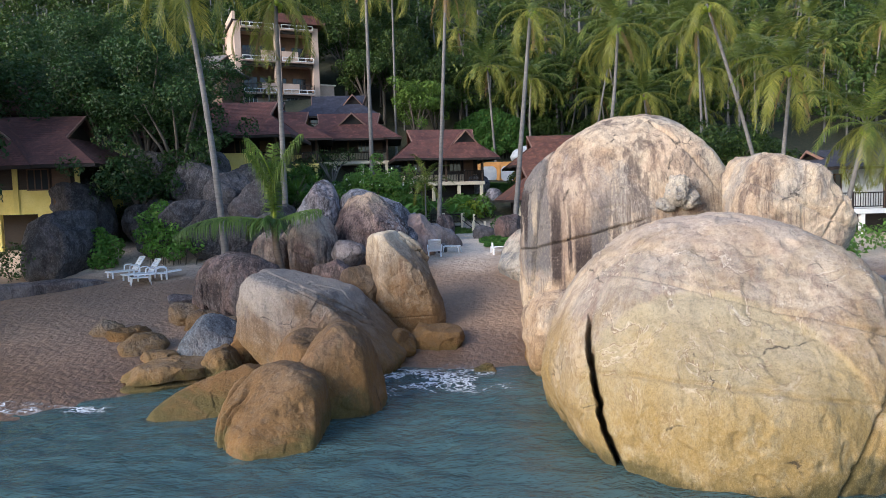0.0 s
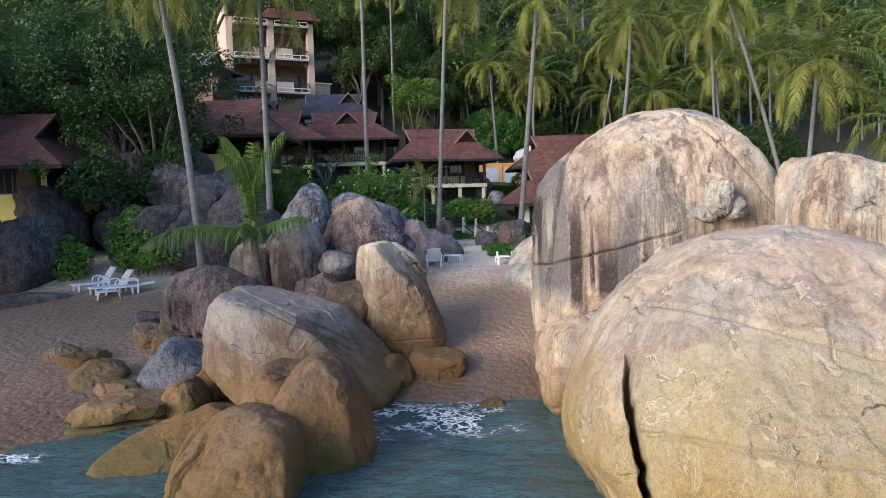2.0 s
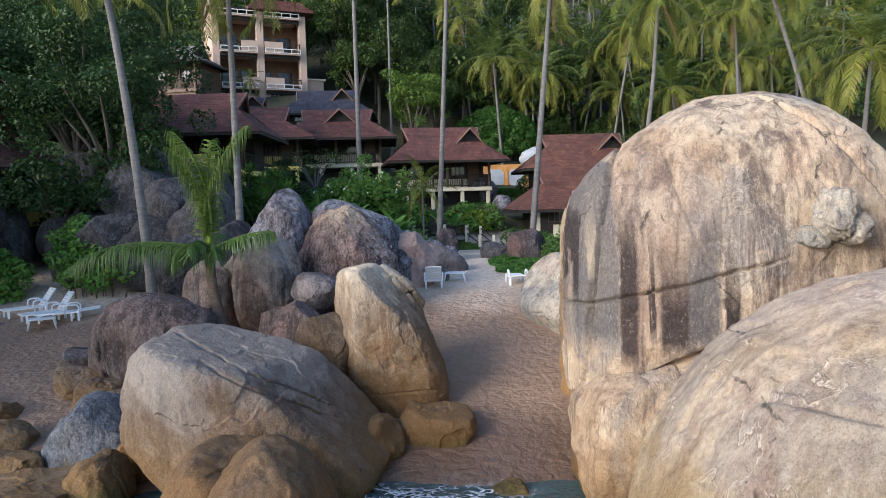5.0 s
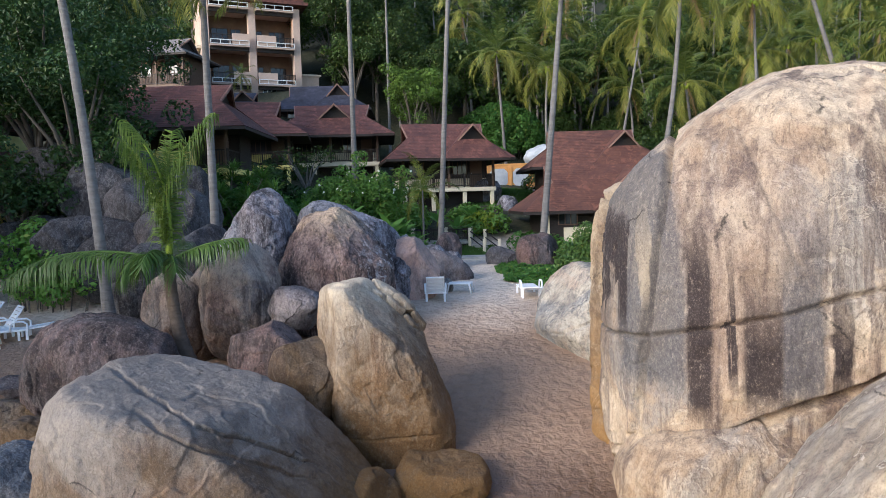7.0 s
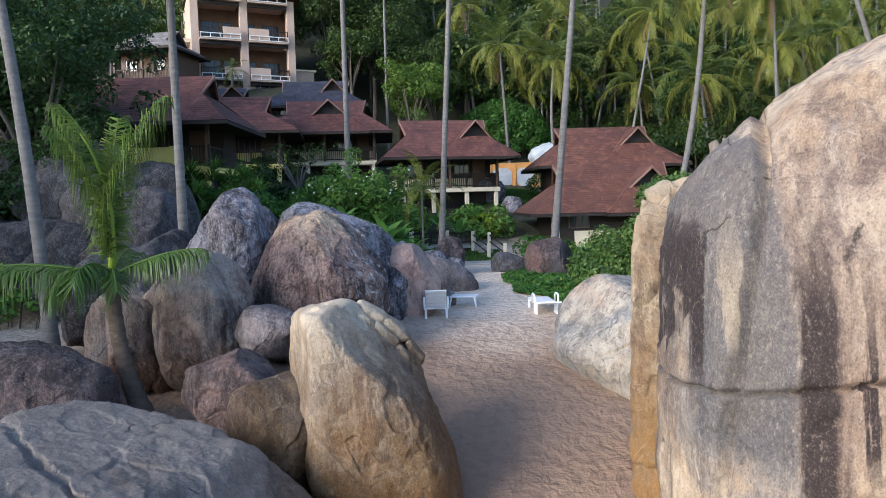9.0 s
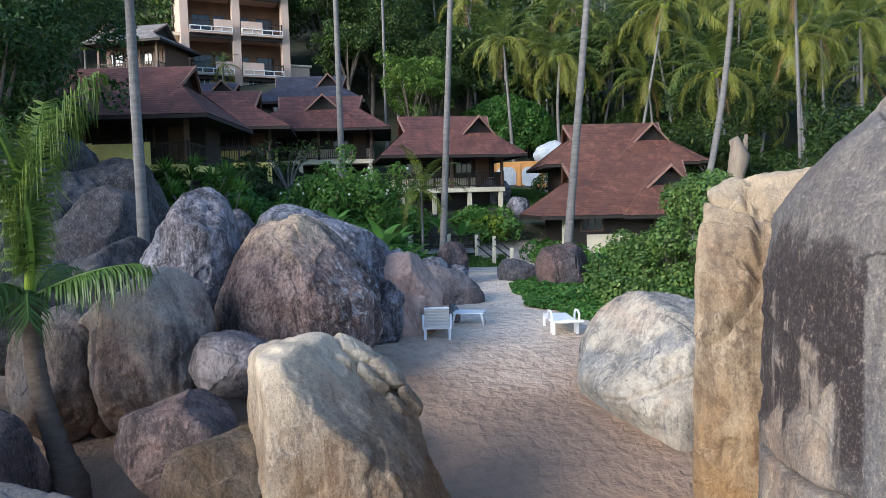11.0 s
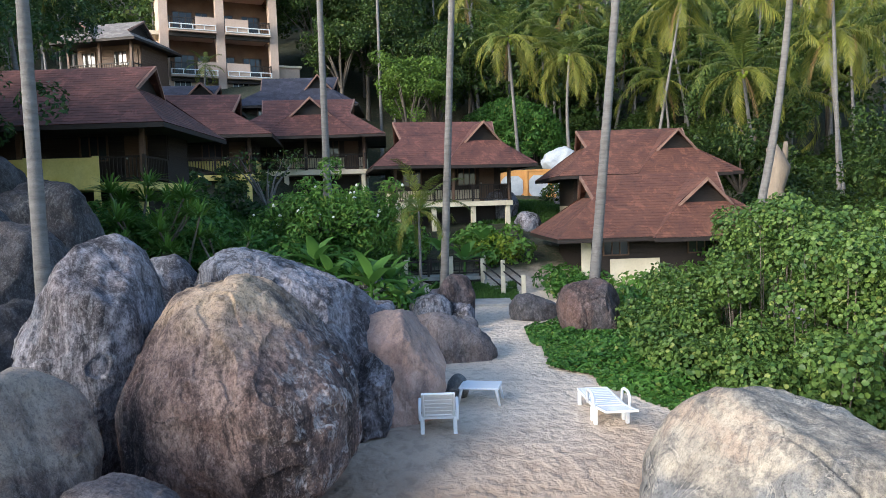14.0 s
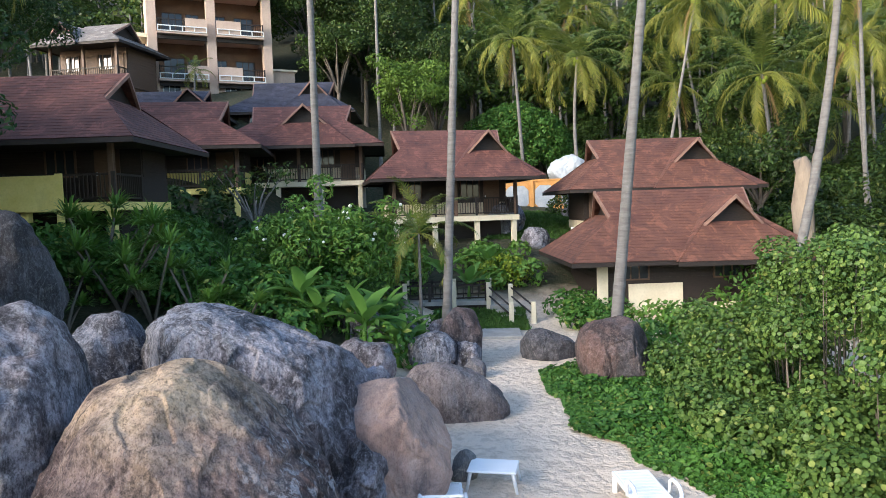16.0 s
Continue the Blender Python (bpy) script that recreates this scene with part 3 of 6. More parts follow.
def ground_z(x, y):
    x, y = np.asarray(x, float), np.asarray(y, float)
    a, b, c = (np.interp(y, *zip(*p)) for p in (LEFT, MID, RIGHT))
    low = np.clip((-6 - y) / 6.0, 0, 1)
    s = np.clip((x + 16 - 4 * low) / (11.0 - 3 * low), 0, 1)
    s = s * s * (3 - 2 * s)
    r = np.clip((x - 4) / 9.0, 0, 1)
    r = r * r * (3 - 2 * r)
    terrace = np.clip((-1.2 - x) / 3.0, 0, 1) * np.clip((y - 1.5) / 4.0, 0, 1) * np.clip((17 - y) / 5.0, 0, 1)
    return a * (1 - s) + b * s * (1 - r) + c * r + 1.9 * terrace * s


def gz(x, y):
    return float(ground_z(x, y))


def spaced(lo, hi, fine_lo, fine_hi, step, far):
    """Even steps between fine_lo and fine_hi, then steps that grow outwards."""
    mid = list(np.arange(fine_lo, fine_hi, step))
    out, s, v = [], step, fine_hi
    while v < hi:
        out.append(v)
        s *= far
        v += s
    out.append(hi)
    low, s, v = [], step, fine_lo
    while v > lo:
        s *= far
        v -= s
        low.append(max(v, lo))
    return np.array(low[::-1] + mid + out)


def sheet(name, xs, ys, height, material):
    X, Y = np.meshgrid(xs, ys)
    P = np.stack([X.ravel(), Y.ravel()], 1)
    V = np.column_stack([P, height(P[:, 0], P[:, 1])])
    nx = len(xs)
    i = (np.arange(len(ys) - 1)[:, None] * nx + np.arange(nx - 1)).ravel()
    T = np.concatenate([np.stack([i, i + 1, i + nx + 1], 1), np.stack([i, i + nx + 1, i + nx], 1)])
    return make_fast(name, V, T, material, smooth=True)


def sand_height(x, y):
    z = ground_z(x, y)
    p = np.column_stack([x, y, 0 * x])
    near = np.clip(1 - np.abs(y + 5) / 30, 0, 1)
    z = z + near * (0.05 * fbm(p * 0.5, 3, 3) + 0.024 * fbm(p * 2.2, 2, 9))
    return z + np.clip((y - 40) / 40, 0, 1) * 1.5 * fbm(p * 0.06, 3, 4)


tagged(sheet("ground", spaced(-900, 900, -24, 18, 0.22, 1.25), spaced(-900, 900, -24, 14, 0.22, 1.22), sand_height, SAND),
       "pale beige trodden sand rising inland to dark soil", "ground", kind="structure")


def sea_height(x, y):
    p = np.column_stack([x * 0.8, y * 1.5, 0 * x])
    amp = np.clip((-y - 15) / 6, 0.15, 1) * np.clip(1 - np.abs(x) / 60, 0, 1)
    swell = 0.052 * fbm(p * 1.5, 3, 21, 0.6) + 0.05 * fbm(p * 0.35, 2, 22)
    lift = 0.10 * np.exp(-((y + 18.0 + 0.6 * np.sin(x * 0.7)) / 0.7) ** 2) * np.clip(1 - np.abs(x - 1) / 16, 0, 1)
    return amp * swell + lift


tagged(sheet("water", spaced(-900, 900, -16, 12, 0.16, 1.25), spaced(-900, -11.5, -34, -14, 0.13, 1.3), sea_height, WATER),
       "clear green sea water with small ripples", "water", kind="structure")


def foam_patch(name, x0, x1, y0, y1, material, label):
    xs, ys = np.arange(x0, x1, 0.12), np.arange(y0, y1, 0.12)
    ob = sheet(name, xs, ys, lambda x, y: np.maximum(sea_height(x, y), sand_height(x, y)) + 0.03, material)
    tagged(ob, label, "foam", kind="stuff")


foam_patch("sea_foam", -2.2, 3.2, -20.8, -16.2, FOAM, "lacy white wave foam running up the sand")
foam_patch("sea_foam", -14.0, -7.0, -21.4, -20.0, FOAM_BEACH, "thin white wave foam along the beach")

# ---- boulders ----
_ico = {}


def ico(sub):
    if sub not in _ico:
        bm = bmesh.new()
        bmesh.ops.create_icosphere(bm, subdivisions=sub, radius=1)
        _ico[sub] = (np.array([v.co[:] for v in bm.verts]), np.array([[v.index for v in f.verts] for f in bm.faces]))
        bm.free()
    return _ico[sub]


def boulder(label, c, r, mat, rot=(0, 0, 0), p=2.3, blobs=(), cuts=(), grooves=(), amp=0.05, freq=0.8, sub=5, seed=1, name="boulder", group="boulders on the beach", facets=9, chips=1.0, plates=()):
    """A weathered rock: a rounded body, swollen by blobs, flattened by cuts (normal, distance) and split by grooves
    (point, normal, width, depth, side it shows on); plates: (middle, reach, depth) where a shell has flaked off."""
    D, T = ico(sub + 1)
    r = np.array(r, float)
    g0 = np.random.RandomState(seed)
    flats = list(cuts)
    for _ in range(facets):
        nf = g0.normal(size=3)
        nf /= np.linalg.norm(nf)
        flats.append((nf, math.sqrt(((r * nf) ** 2).sum()) * g0.uniform(0.80, 0.95)))
    size = float(np.mean(r))
    R = ((np.abs(D) / r) ** p).sum(1) ** (-1 / p)
    for o, q in blobs:
        o, q = np.array(o, float), np.array(q, float)
        a, b, k = ((D / q) ** 2).sum(1), (D * o / q ** 2).sum(1), ((o / q) ** 2).sum() - 1
        disc = b * b - a * k
        t = np.where(disc > 0, (b + np.sqrt(np.maximum(disc, 0))) / a, 0)
        t = np.maximum(t, 0)
        s = 12 / size
        R = np.log(np.exp(s * R) + np.exp(s * t)) / s - np.where(np.abs(R - t) < 1e-9, math.log(2) / s, 0)
    for nrm, d in flats:
        nrm = np.array(nrm, float) / np.linalg.norm(nrm)
        dn = D @ nrm
        t = np.where(dn > 0.02, d / np.maximum(dn, 0.02), 1e3)
        s = 36 / size
        t = np.minimum(t, R + 40 / s)
        R = -np.log(np.exp(-s * R) + np.exp(-s * t)) / s
    P = D * R[:, None]
    q = P * freq / max(size, 0.4) * 1.6 + seed * 3.71
    R = R * (1 + amp * fbm(q, 4, seed) + 0.35 * amp * fbm(q * 3.1, 3, seed + 5))
    P = D * R[:, None]
    flute = fbm(P * [1.6, 1.6, 0.35] + seed, 3, seed + 11)
    scar = vnoise(P * 1.1 + 5 * seed, seed + 12) + 0.5 * vnoise(P * 2.7, seed + 13)
    R = R + chips * (0.022 * fbm(P * 2.9 + seed, 4, seed + 9, 0.6) + 0.007 * flute - 0.035 * np.clip((scar - 0.35) / 0.06, 0, 1) - 0.03 * np.clip((-scar - 0.6) / 0.05, 0, 1))
    P = D * R[:, None]
    for o, reach, depth in plates:
        d = np.linalg.norm(P - np.array(o), axis=1) + 0.12 * fbm(P * 1.3 + seed, 3, seed + 41)
        P = P - D * (depth * np.clip((reach - d) / 0.07, 0, 1))[:, None]
    for g in grooves:
        o, nrm, width, depth = np.array(g[0], float), np.array(g[1], float), g[2], g[3]
        nrm /= np.linalg.norm(nrm)
        d = (P - o) @ nrm + 0.025 * size * fbm(P * 1.1 / size + seed, 3, 31) + 0.02 * vnoise(P * 4.3, 7)
        fall = np.exp(-(d / width) ** (4 if width < 0.12 else 2))
        if len(g) > 4:
            side = np.array(g[4], float) / np.linalg.norm(g[4])
            fall *= np.clip(((D @ side) - g[5]) / 0.2, 0, 1)
        skew = g[6] if len(g) > 6 else 0.0
        P = P - (D + skew * nrm) * (depth * fall)[:, None]
    m = Euler([radians(a) for a in rot]).to_matrix()
    P = P @ np.array(m).T
    ob = make_fast(name, P, T, mat, smooth=True)
    ob.location = c
    return tagged(ob, label, "boulder", group)


# the pair of giants by the channel
boulder("huge dome-shaped granite boulder with dark rain streaks", (6.65, -16.0, 3.7), (3.65, 2.8, 4.30), DOME, p=2.7, sub=7, seed=3, amp=0.018, facets=0, chips=0.9,
        cuts=(((0.75, 0, 0.66), 3.6), ((-0.8, 0.6, 0), 2.95), ((-0.6, 0.45, 0.66), 3.6), ((-0.55, 0, 0.83), 4.06), ((0.1, 0.7, 0.7), 3.6), ((-0.45, -0.75, 0.48), 3.75)),
        grooves=(((-2.8, -2.2, 0.33), (-0.25, 0, 1), 0.03, 0.14, (-0.75, -0.65, 0.05), 0.60), ((-2.9, -1.0, 1.5), (0.95, -0.3, -0.1), 0.06, 0.18, (-0.8, -0.4, 0.35), 0.6),
                 ((-1.9, -1.8, 2.9), (0.85, -0.3, 0.35), 0.04, 0.06, (-0.45, -0.6, 0.65), 0.86), ((-2.7, -2.2, -1.2), (-0.35, 0.2, 1), 0.07, 0.25, (-0.6, -0.75, -0.2), 0.5),
                 ((1.2, -2, 2.9), (0.75, 0.2, 0.6), 0.05, 0.13, (0.2, -0.7, 0.7), 0.75)))
for c, r, turn, k in (((7.32, -18.85, 5.5), (0.26, 0.42, 0.46), 18, 8), ((7.68, -18.75, 5.28), (0.28, 0.38, 0.30), -24, 9), ((7.05, -18.72, 5.12), (0.24, 0.3, 0.16), 12, 10)):
    boulder("cracked granite fragment stuck on the dome's flank", c, r, WHITE_ROCK, rot=(10, turn, 20), p=3, sub=5, seed=k, amp=0.16, facets=10, chips=1.2)
boulder("upright golden granite slab split away from the dome", (5.05, -12.75, 2.9), (1.75, 1.1, 3.4), GOLD, rot=(0, 1, 0), p=4.2, sub=7, seed=9, amp=0.022, facets=3, chips=1.5,
        cuts=(((-0.3, -0.25, 0.92), 3.25), ((-0.90, 0.43, 0), 1.28)),
        grooves=(((-0.9, -1.4, 2.75), (0.30, -0.1, 1), 0.05, 0.20, (-0.3, -0.5, 0.8), 0.55), ((-0.55, -1.4, 2.9), (1, 0.25, -0.55), 0.05, 0.22, (-0.15, -0.5, 0.85), 0.7),
                 ((-0.75, -1.5, 0.5), (1, 0.1, 0.12), 0.04, 0.05, (-0.4, -1, 0.1), 0.75)))
boulder("huge pale rounded boulder in the sea, split by a crack", (7.1, -22.5, 0.6), (4.15, 4.4, 4.4), WARM, p=2.08, sub=7, seed=5, amp=0.018, facets=0, chips=1.3, plates=(((-1.5, -3.9, 0.4), 2.9, 0.07), ((-2.4, -2.2, 3.2), 1.1, 0.04)), cuts=(((-0.1, -0.72, 0.69), 3.85), ((-0.9, -0.1, -0.43), 3.5)),
        grooves=(((-3.0, -2.43, 0.4), (0.52, -0.755, 0.40), 0.085, 1.0, (-0.74, -0.62, -0.10), 0.74, 1.0), ((-0.9, -2.6, 2.85), (0.30, 0.25, 1), 0.045, 0.09, (-0.1, -1, 0.6), 0.55),
                 ((-1.45, -3.2, 1.2), (0.1, 0.2, 1), 0.04, 0.08, (-0.3, -1, 0.25), 0.7), ((1.9, -2.6, 2.0), (0.9, 0.25, -0.55), 0.06, 0.2, (0.4, -0.8, 0.4), 0.6)))
boulder("jutting granite fragment on the pale boulder's shoulder", (9.6, -24.3, 2.75), (0.75, 0.5, 0.55), WARM, rot=(0, 30, 10), p=3, sub=4, seed=11, amp=0.12, facets=8)
boulder("tall upright granite block with a slanting top", (9.8, -20.1, 4.0), (1.5, 1.4, 2.55), DOME, rot=(0, -3, 0), p=4.5, sub=6, seed=13, amp=0.03, facets=3, chips=1.8,
        cuts=(((0.42, 0, 0.9), 2.02), ((0.9, 0, 0.42), 1.42), ((-0.8, -0.1, 0.6), 2.2)),
        grooves=(((-0.6, -1.4, 1.4), (0.5, 0, 0.85), 0.05, 0.08, (-0.2, -1, 0.4), 0.5), ((0.3, -1.4, 0.2), (0.8, 0, -0.5), 0.04, 0.06, (0, -1, 0.2), 0.6)))
boulder("low sloping granite ledge under the dome", (5.0, -17.6, 1.2), (2.1, 1.5, 1.75), DOME, rot=(0, -10, 15), p=2.6, sub=6, seed=15, amp=0.04, facets=4)
boulder("brown wave-worn rock at the foot of the dome", (3.7, -17.1, 0.45), (0.6, 0.8, 0.85), BROWN, sub=5, seed=17, amp=0.05)
boulder("sunlit white granite boulder beside the creeper", (4.55, -8.5, 2.0), (1.75, 2.0, 2.15), WHITE_ROCK, rot=(0, 0, 10), p=2.5, sub=6, seed=19, amp=0.03, facets=4,
        cuts=(((-0.7, -0.25, 0.66), 1.62), ((0.1, -0.2, 1), 1.9), ((-0.3, -0.75, 0.58), 1.85), ((-0.82, -0.25, -0.5), 1.32)), grooves=(((0, 0, 0.95), (-0.45, 0.1, 1), 0.04, 0.06, (0, -1, 0.5), 0.3), ((0.4, 0, 0), (1, 0.2, 0.5), 0.04, 0.05, (0, -1, 0.3), 0.4)))
for c, r, m, s in (((12.4, -17.6, 1.5), (1.5, 1.4, 1.8), GREY, 21), ((14.8, -16.2, 1.2), (1.7, 1.5, 1.4), GREY, 22), ((11.9, -20.8, 0.4), (1.2, 1.3, 1.5), GREY, 23), ((14.5, -11.0, 1.6), (2.4, 1.6, 0.9), WARM, 24)):
    boulder("weathered granite boulder behind the giants", c, r, m, sub=5, seed=s, amp=0.05)

# the group on the near side of the channel
boulder("tall leaning granite boulder with a chipped cap", (-1.04, -13.4, 2.05), (1.17, 1.15, 2.50), TAN, rot=(3, -20, 0), p=3.4, sub=7, seed=27, amp=0.02, facets=4,
        cuts=(((0.30, 0, 0.95), 2.25), ((0.62, 0.68, 0.38), 1.5), ((-0.5, -0.2, 1), 2.28)),
        grooves=(((0.3, -1.1, -0.9), (0.35, 0, 1), 0.03, 0.05, (0, -1, -0.2), 0.6), ((-0.5, -1.1, 0.9), (1, 0, 0.3), 0.04, 0.04, (-0.2, -1, 0.3), 0.7)))
for c, r, turn, s in (((-1.28, -13.52, 4.44), (0.34, 0.22, 0.15), 8, 30), ((-0.80, -13.50, 4.36), (0.36, 0.24, 0.17), 30, 31), ((-0.95, -13.80, 4.34), (0.32, 0.15, 0.10), 24, 32), ((-0.50, -13.76, 4.06), (0.32, 0.15, 0.11), 44, 35),
                      ((-0.40, -13.45, 4.06), (0.34, 0.26, 0.17), 46, 36), ((-0.18, -13.74, 3.70), (0.30, 0.15, 0.10), 54, 37), ((-0.06, -13.45, 3.68), (0.30, 0.24, 0.16), 56, 38)):
    boulder("weathered granite ridge along the leaning boulder's broken edge", (c[0] - 0.26, c[1] + 0.6, c[2] - 0.33), r, TAN, rot=(s * 7 % 20 - 10, turn, 4), p=3.0, sub=5, seed=s, amp=0.07, name="stone_ridge", facets=7, chips=0.9)
boulder("squat brown rock at the foot of the leaning boulder", (0.1, -15.0, 0.42), (1.05, 0.7, 0.72), BROWN, p=3.2, sub=6, seed=33, amp=0.03, facets=4,
        cuts=(((0.12, -0.1, 1), 0.6), ((0.75, 0, -0.66), 0.66), ((-0.5, -0.5, 0.7), 0.8)))
boulder("wet brown rock by the water's edge", (-1.15, -15.6, 0.35), (0.6, 0.7, 0.75), BROWN, rot=(0, 25, 0), sub=5, seed=34, amp=0.05)
boulder("large whale-backed granite boulder with a split top", (-3.66, -16.4, 1.12), (2.88, 2.0, 1.9), OGRE, rot=(6, 27, -6), p=3.4, sub=7, seed=36, amp=0.018, facets=0,
        cuts=(((-0.22, 0.1, 1), 1.60), ((0.35, 0, 1), 1.52), ((0.25, -0.9, 0.4), 1.85), ((-0.9, -0.1, -0.42), 2.35), ((-0.25, -0.1, -0.97), 1.35)),
        grooves=(((0, 0, 1.24), (-0.06, 0.45, 1), 0.022, 0.09, (-0.1, -0.6, 0.8), 0.25), ((0, 0, 1.04), (-0.03, 0.40, 1), 0.022, 0.06, (0.2, -0.6, 0.7), 0.55)))
boulder("smooth rounded boulder standing in the sea", (-2.3, -20.3, 0.35), (1.22, 1.7, 1.85), BROWN, rot=(0, -8, 10), p=2.2, sub=6, seed=38, amp=0.025, facets=4,
        cuts=(((-0.6, 0, 0.8), 1.4),))
boulder("sloping wave-notched boulder in the sea", (-3.5, -22.2, -0.3), (1.5, 2.4, 1.85), BROWN, rot=(-4, 10, 12), p=2.15, sub=6, seed=39, amp=0.03, facets=2, cuts=(((-0.55, -0.35, 0.76), 1.52), ((0.95, -0.2, 0.25), 1.3)),
        grooves=(((-0.75, 0, 0.9), (0.25, -0.75, 0.6), 0.07, 0.18, (-0.8, -0.3, 0.6), 0.75), ((-1.0, -1.0, 0.4), (0.25, -0.75, 0.6), 0.07, 0.20, (-0.9, -0.5, 0.4), 0.75), ((-1.1, -1.5, 0.1), (0.25, -0.75, 0.6), 0.06, 0.15, (-0.9, -0.6, 0.2), 0.8)))
boulder("brown granite shoulder between the sea boulders", (-3.2, -19.4, 0.3), (1.2, 1.4, 1.65), BROWN, sub=6, seed=40, amp=0.03)
boulder("low seaweed-stained rock ridge running into the water", (-5.45, -20.8, 0.0), (2.15, 0.75, 0.9), BROWN, rot=(0, -17, 33), p=2.6, sub=6, seed=42, amp=0.03, facets=6,
        cuts=(((0, -0.6, 0.8), 0.5),))
boulder("flat bedded rock slab by the water", (-8.0, -18.25, 0.28), (1.5, 0.8, 0.52), OGRE, rot=(0, -4, 12), p=3.4, sub=6, seed=43, amp=0.05, facets=7,
        grooves=(((0, 0, -0.12), (0.05, 0, 1), 0.05, 0.3),))
boulder("pointed rock slab half sunk in the wet sand", (-6.5, -17.6, 0.4), (0.5, 0.7, 0.65), OGRE, rot=(0, -28, 0), p=3.0, sub=5, seed=44, amp=0.05, facets=8)
boulder("blue-grey granite boulder on the sand", (-7.5, -16.0, 0.6), (1.0, 0.95, 1.15), BLUE, rot=(0, 12, 0), p=2.8, sub=6, seed=45, amp=0.03, facets=4,
        cuts=(((-0.8, -0.3, 0.5), 0.9), ((0.45, -0.4, 0.8), 0.98)))
boulder("tall dark boulder with a cleft", (-8.0, -12.6, 2.1), (1.2, 1.1, 1.55), CLAY, rot=(0, 10, 0), p=2.6, sub=6, seed=46, amp=0.04,
        cuts=(((-0.8, -0.2, 0.55), 1.1),), grooves=(((-0.6, 0, 0), (1, 0, 0.15), 0.08, 0.4, (-0.6, -1, 0), 0.1),))
boulder("long dark whale-backed boulder behind the split boulder", (-7.35, -12.7, 2.2), (1.75, 1.1, 1.42), CLAY, rot=(0, 18, 10), sub=6, seed=47, amp=0.03)
for c, r, m, s, lab in (
        ((-6.2, -16.3, 0.6), (0.55, 0.5, 0.52), BROWN, 50, "small orange-brown rock"), ((-6.7, -15.2, 0.85), (0.33, 0.33, 0.36), OGRE, 51, "small round rock"),
        ((-7.6, -14.4, 0.85), (0.7, 0.55, 0.5), OGRE, 52, "small fawn rock"), ((-9.4, -12.9, 1.2), (0.75, 0.55, 0.5), OGRE, 53, "low fawn rock"),
        ((-12.0, -14.2, 0.85), (0.55, 0.45, 0.42), OGRE, 54, "low fawn rock"), ((-10.9, -14.5, 0.75), (0.85, 0.5, 0.42), BROWN, 55, "low brown rock"),
        ((-9.9, -15.9, 0.62), (0.75, 0.55, 0.5), OGRE, 56, "low grey rock"), ((-8.9, -16.7, 0.42), (0.6, 0.4, 0.3), OGRE, 57, "small grey rock"),
        ((-10.4, -11.0, 1.55), (0.6, 0.4, 0.25), GREY, 58, "low dark rock"), ((-8.6, -13.6, 1.0), (0.6, 0.5, 0.5), OGRE, 59, "low fawn rock"),
        ((1.8, -17.3, -0.15), (0.4, 0.36, 0.32), BROWN, 60, "wave-washed rock"), ((-9.6, -9.3, 2.3), (0.75, 0.55, 0.55), GREY, 61, "grey rock")):
    boulder(lab + " on the sand", c, tuple(1.15 * v for v in r), m, rot=(0, 8, s * 37 % 60), sub=5, seed=s, amp=0.08, p=3.2, facets=12)

# the heap below the garden
boulder("grey-brown boulder in the heap", (-5.2, -9.8, 3.45), (1.02, 1.0, 1.62), GREYBROWN, rot=(0, 4, 0), p=2.4, sub=6, seed=62, amp=0.03, facets=3, cuts=(((0.75, -0.3, 0.55), 1.05), ((-0.6, -0.2, 0.75), 1.25), ((0.2, -0.85, -0.5), 1.02)), grooves=(((0, -0.9, -0.3), (0.5, 0, 1), 0.05, 0.08, (0.1, -1, -0.1), 0.6),))
boulder("pale grey boulder in the heap", (-7.0, -9.7, 3.1), (0.85, 0.85, 1.3), GREYBROWN, p=2.4, sub=6, seed=63, amp=0.03)
boulder("reddish boulder wedged in the heap", (-6.2, -9.4, 3.2), (0.7, 0.7, 1.5), GREYBROWN, p=2.6, sub=5, seed=61, amp=0.04)
boulder("small smooth grey boulder resting on the heap", (-3.62, -10.3, 3.32), (0.72, 0.6, 0.56), GREY, rot=(0, 14, 0), p=2.5, sub=6, seed=64, amp=0.02, facets=3)
boulder("brown boulder low in the heap", (-4.05, -11.6, 2.3), (0.9, 0.8, 0.92), CLAY, p=2.6, sub=6, seed=65, amp=0.04, cuts=(((0.6, 0, 0.7), 0.8),))
boulder("brown upright boulder behind the leaning boulder", (-2.6, -13.3, 1.95), (0.85, 0.8, 1.28), BROWN, rot=(0, -8, 0), p=2.8, sub=6, seed=66, amp=0.03)
boulder("tall dark boulder with pale lichen", (-5.6, -7.1, 4.25), (1.12, 1.15, 2.25), DARK, p=3.0, sub=6, seed=67, amp=0.04, facets=5, chips=1.6, cuts=(((-0.8, 0, 0.6), 1.18), ((0.5, -0.5, 0.7), 1.75)))
boulder("big round boulder with dark belly and crown coloured as sunlit", (-3.05, -7.5, 3.72), (1.74, 1.5, 2.08), ROUND, p=2.25, sub=7, seed=68, amp=0.025, facets=0, chips=1.4, cuts=(((0.72, 0, 0.69), 1.66), ((-0.75, -0.4, 0.5), 1.72), ((0.6, -0.5, 0.62), 1.60), ((0.7, -0.1, -0.7), 1.6), ((-0.1, -0.9, -0.2), 1.42)),
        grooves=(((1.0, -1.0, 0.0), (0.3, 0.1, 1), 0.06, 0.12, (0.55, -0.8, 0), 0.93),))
boulder("long blue-grey boulder with white lichen streaks", (-3.2, -4.3, 4.3), (2.15, 1.4, 1.42), DARK, rot=(0, 26, 6), p=3.2, sub=7, seed=69, amp=0.03, facets=2, chips=1.6)
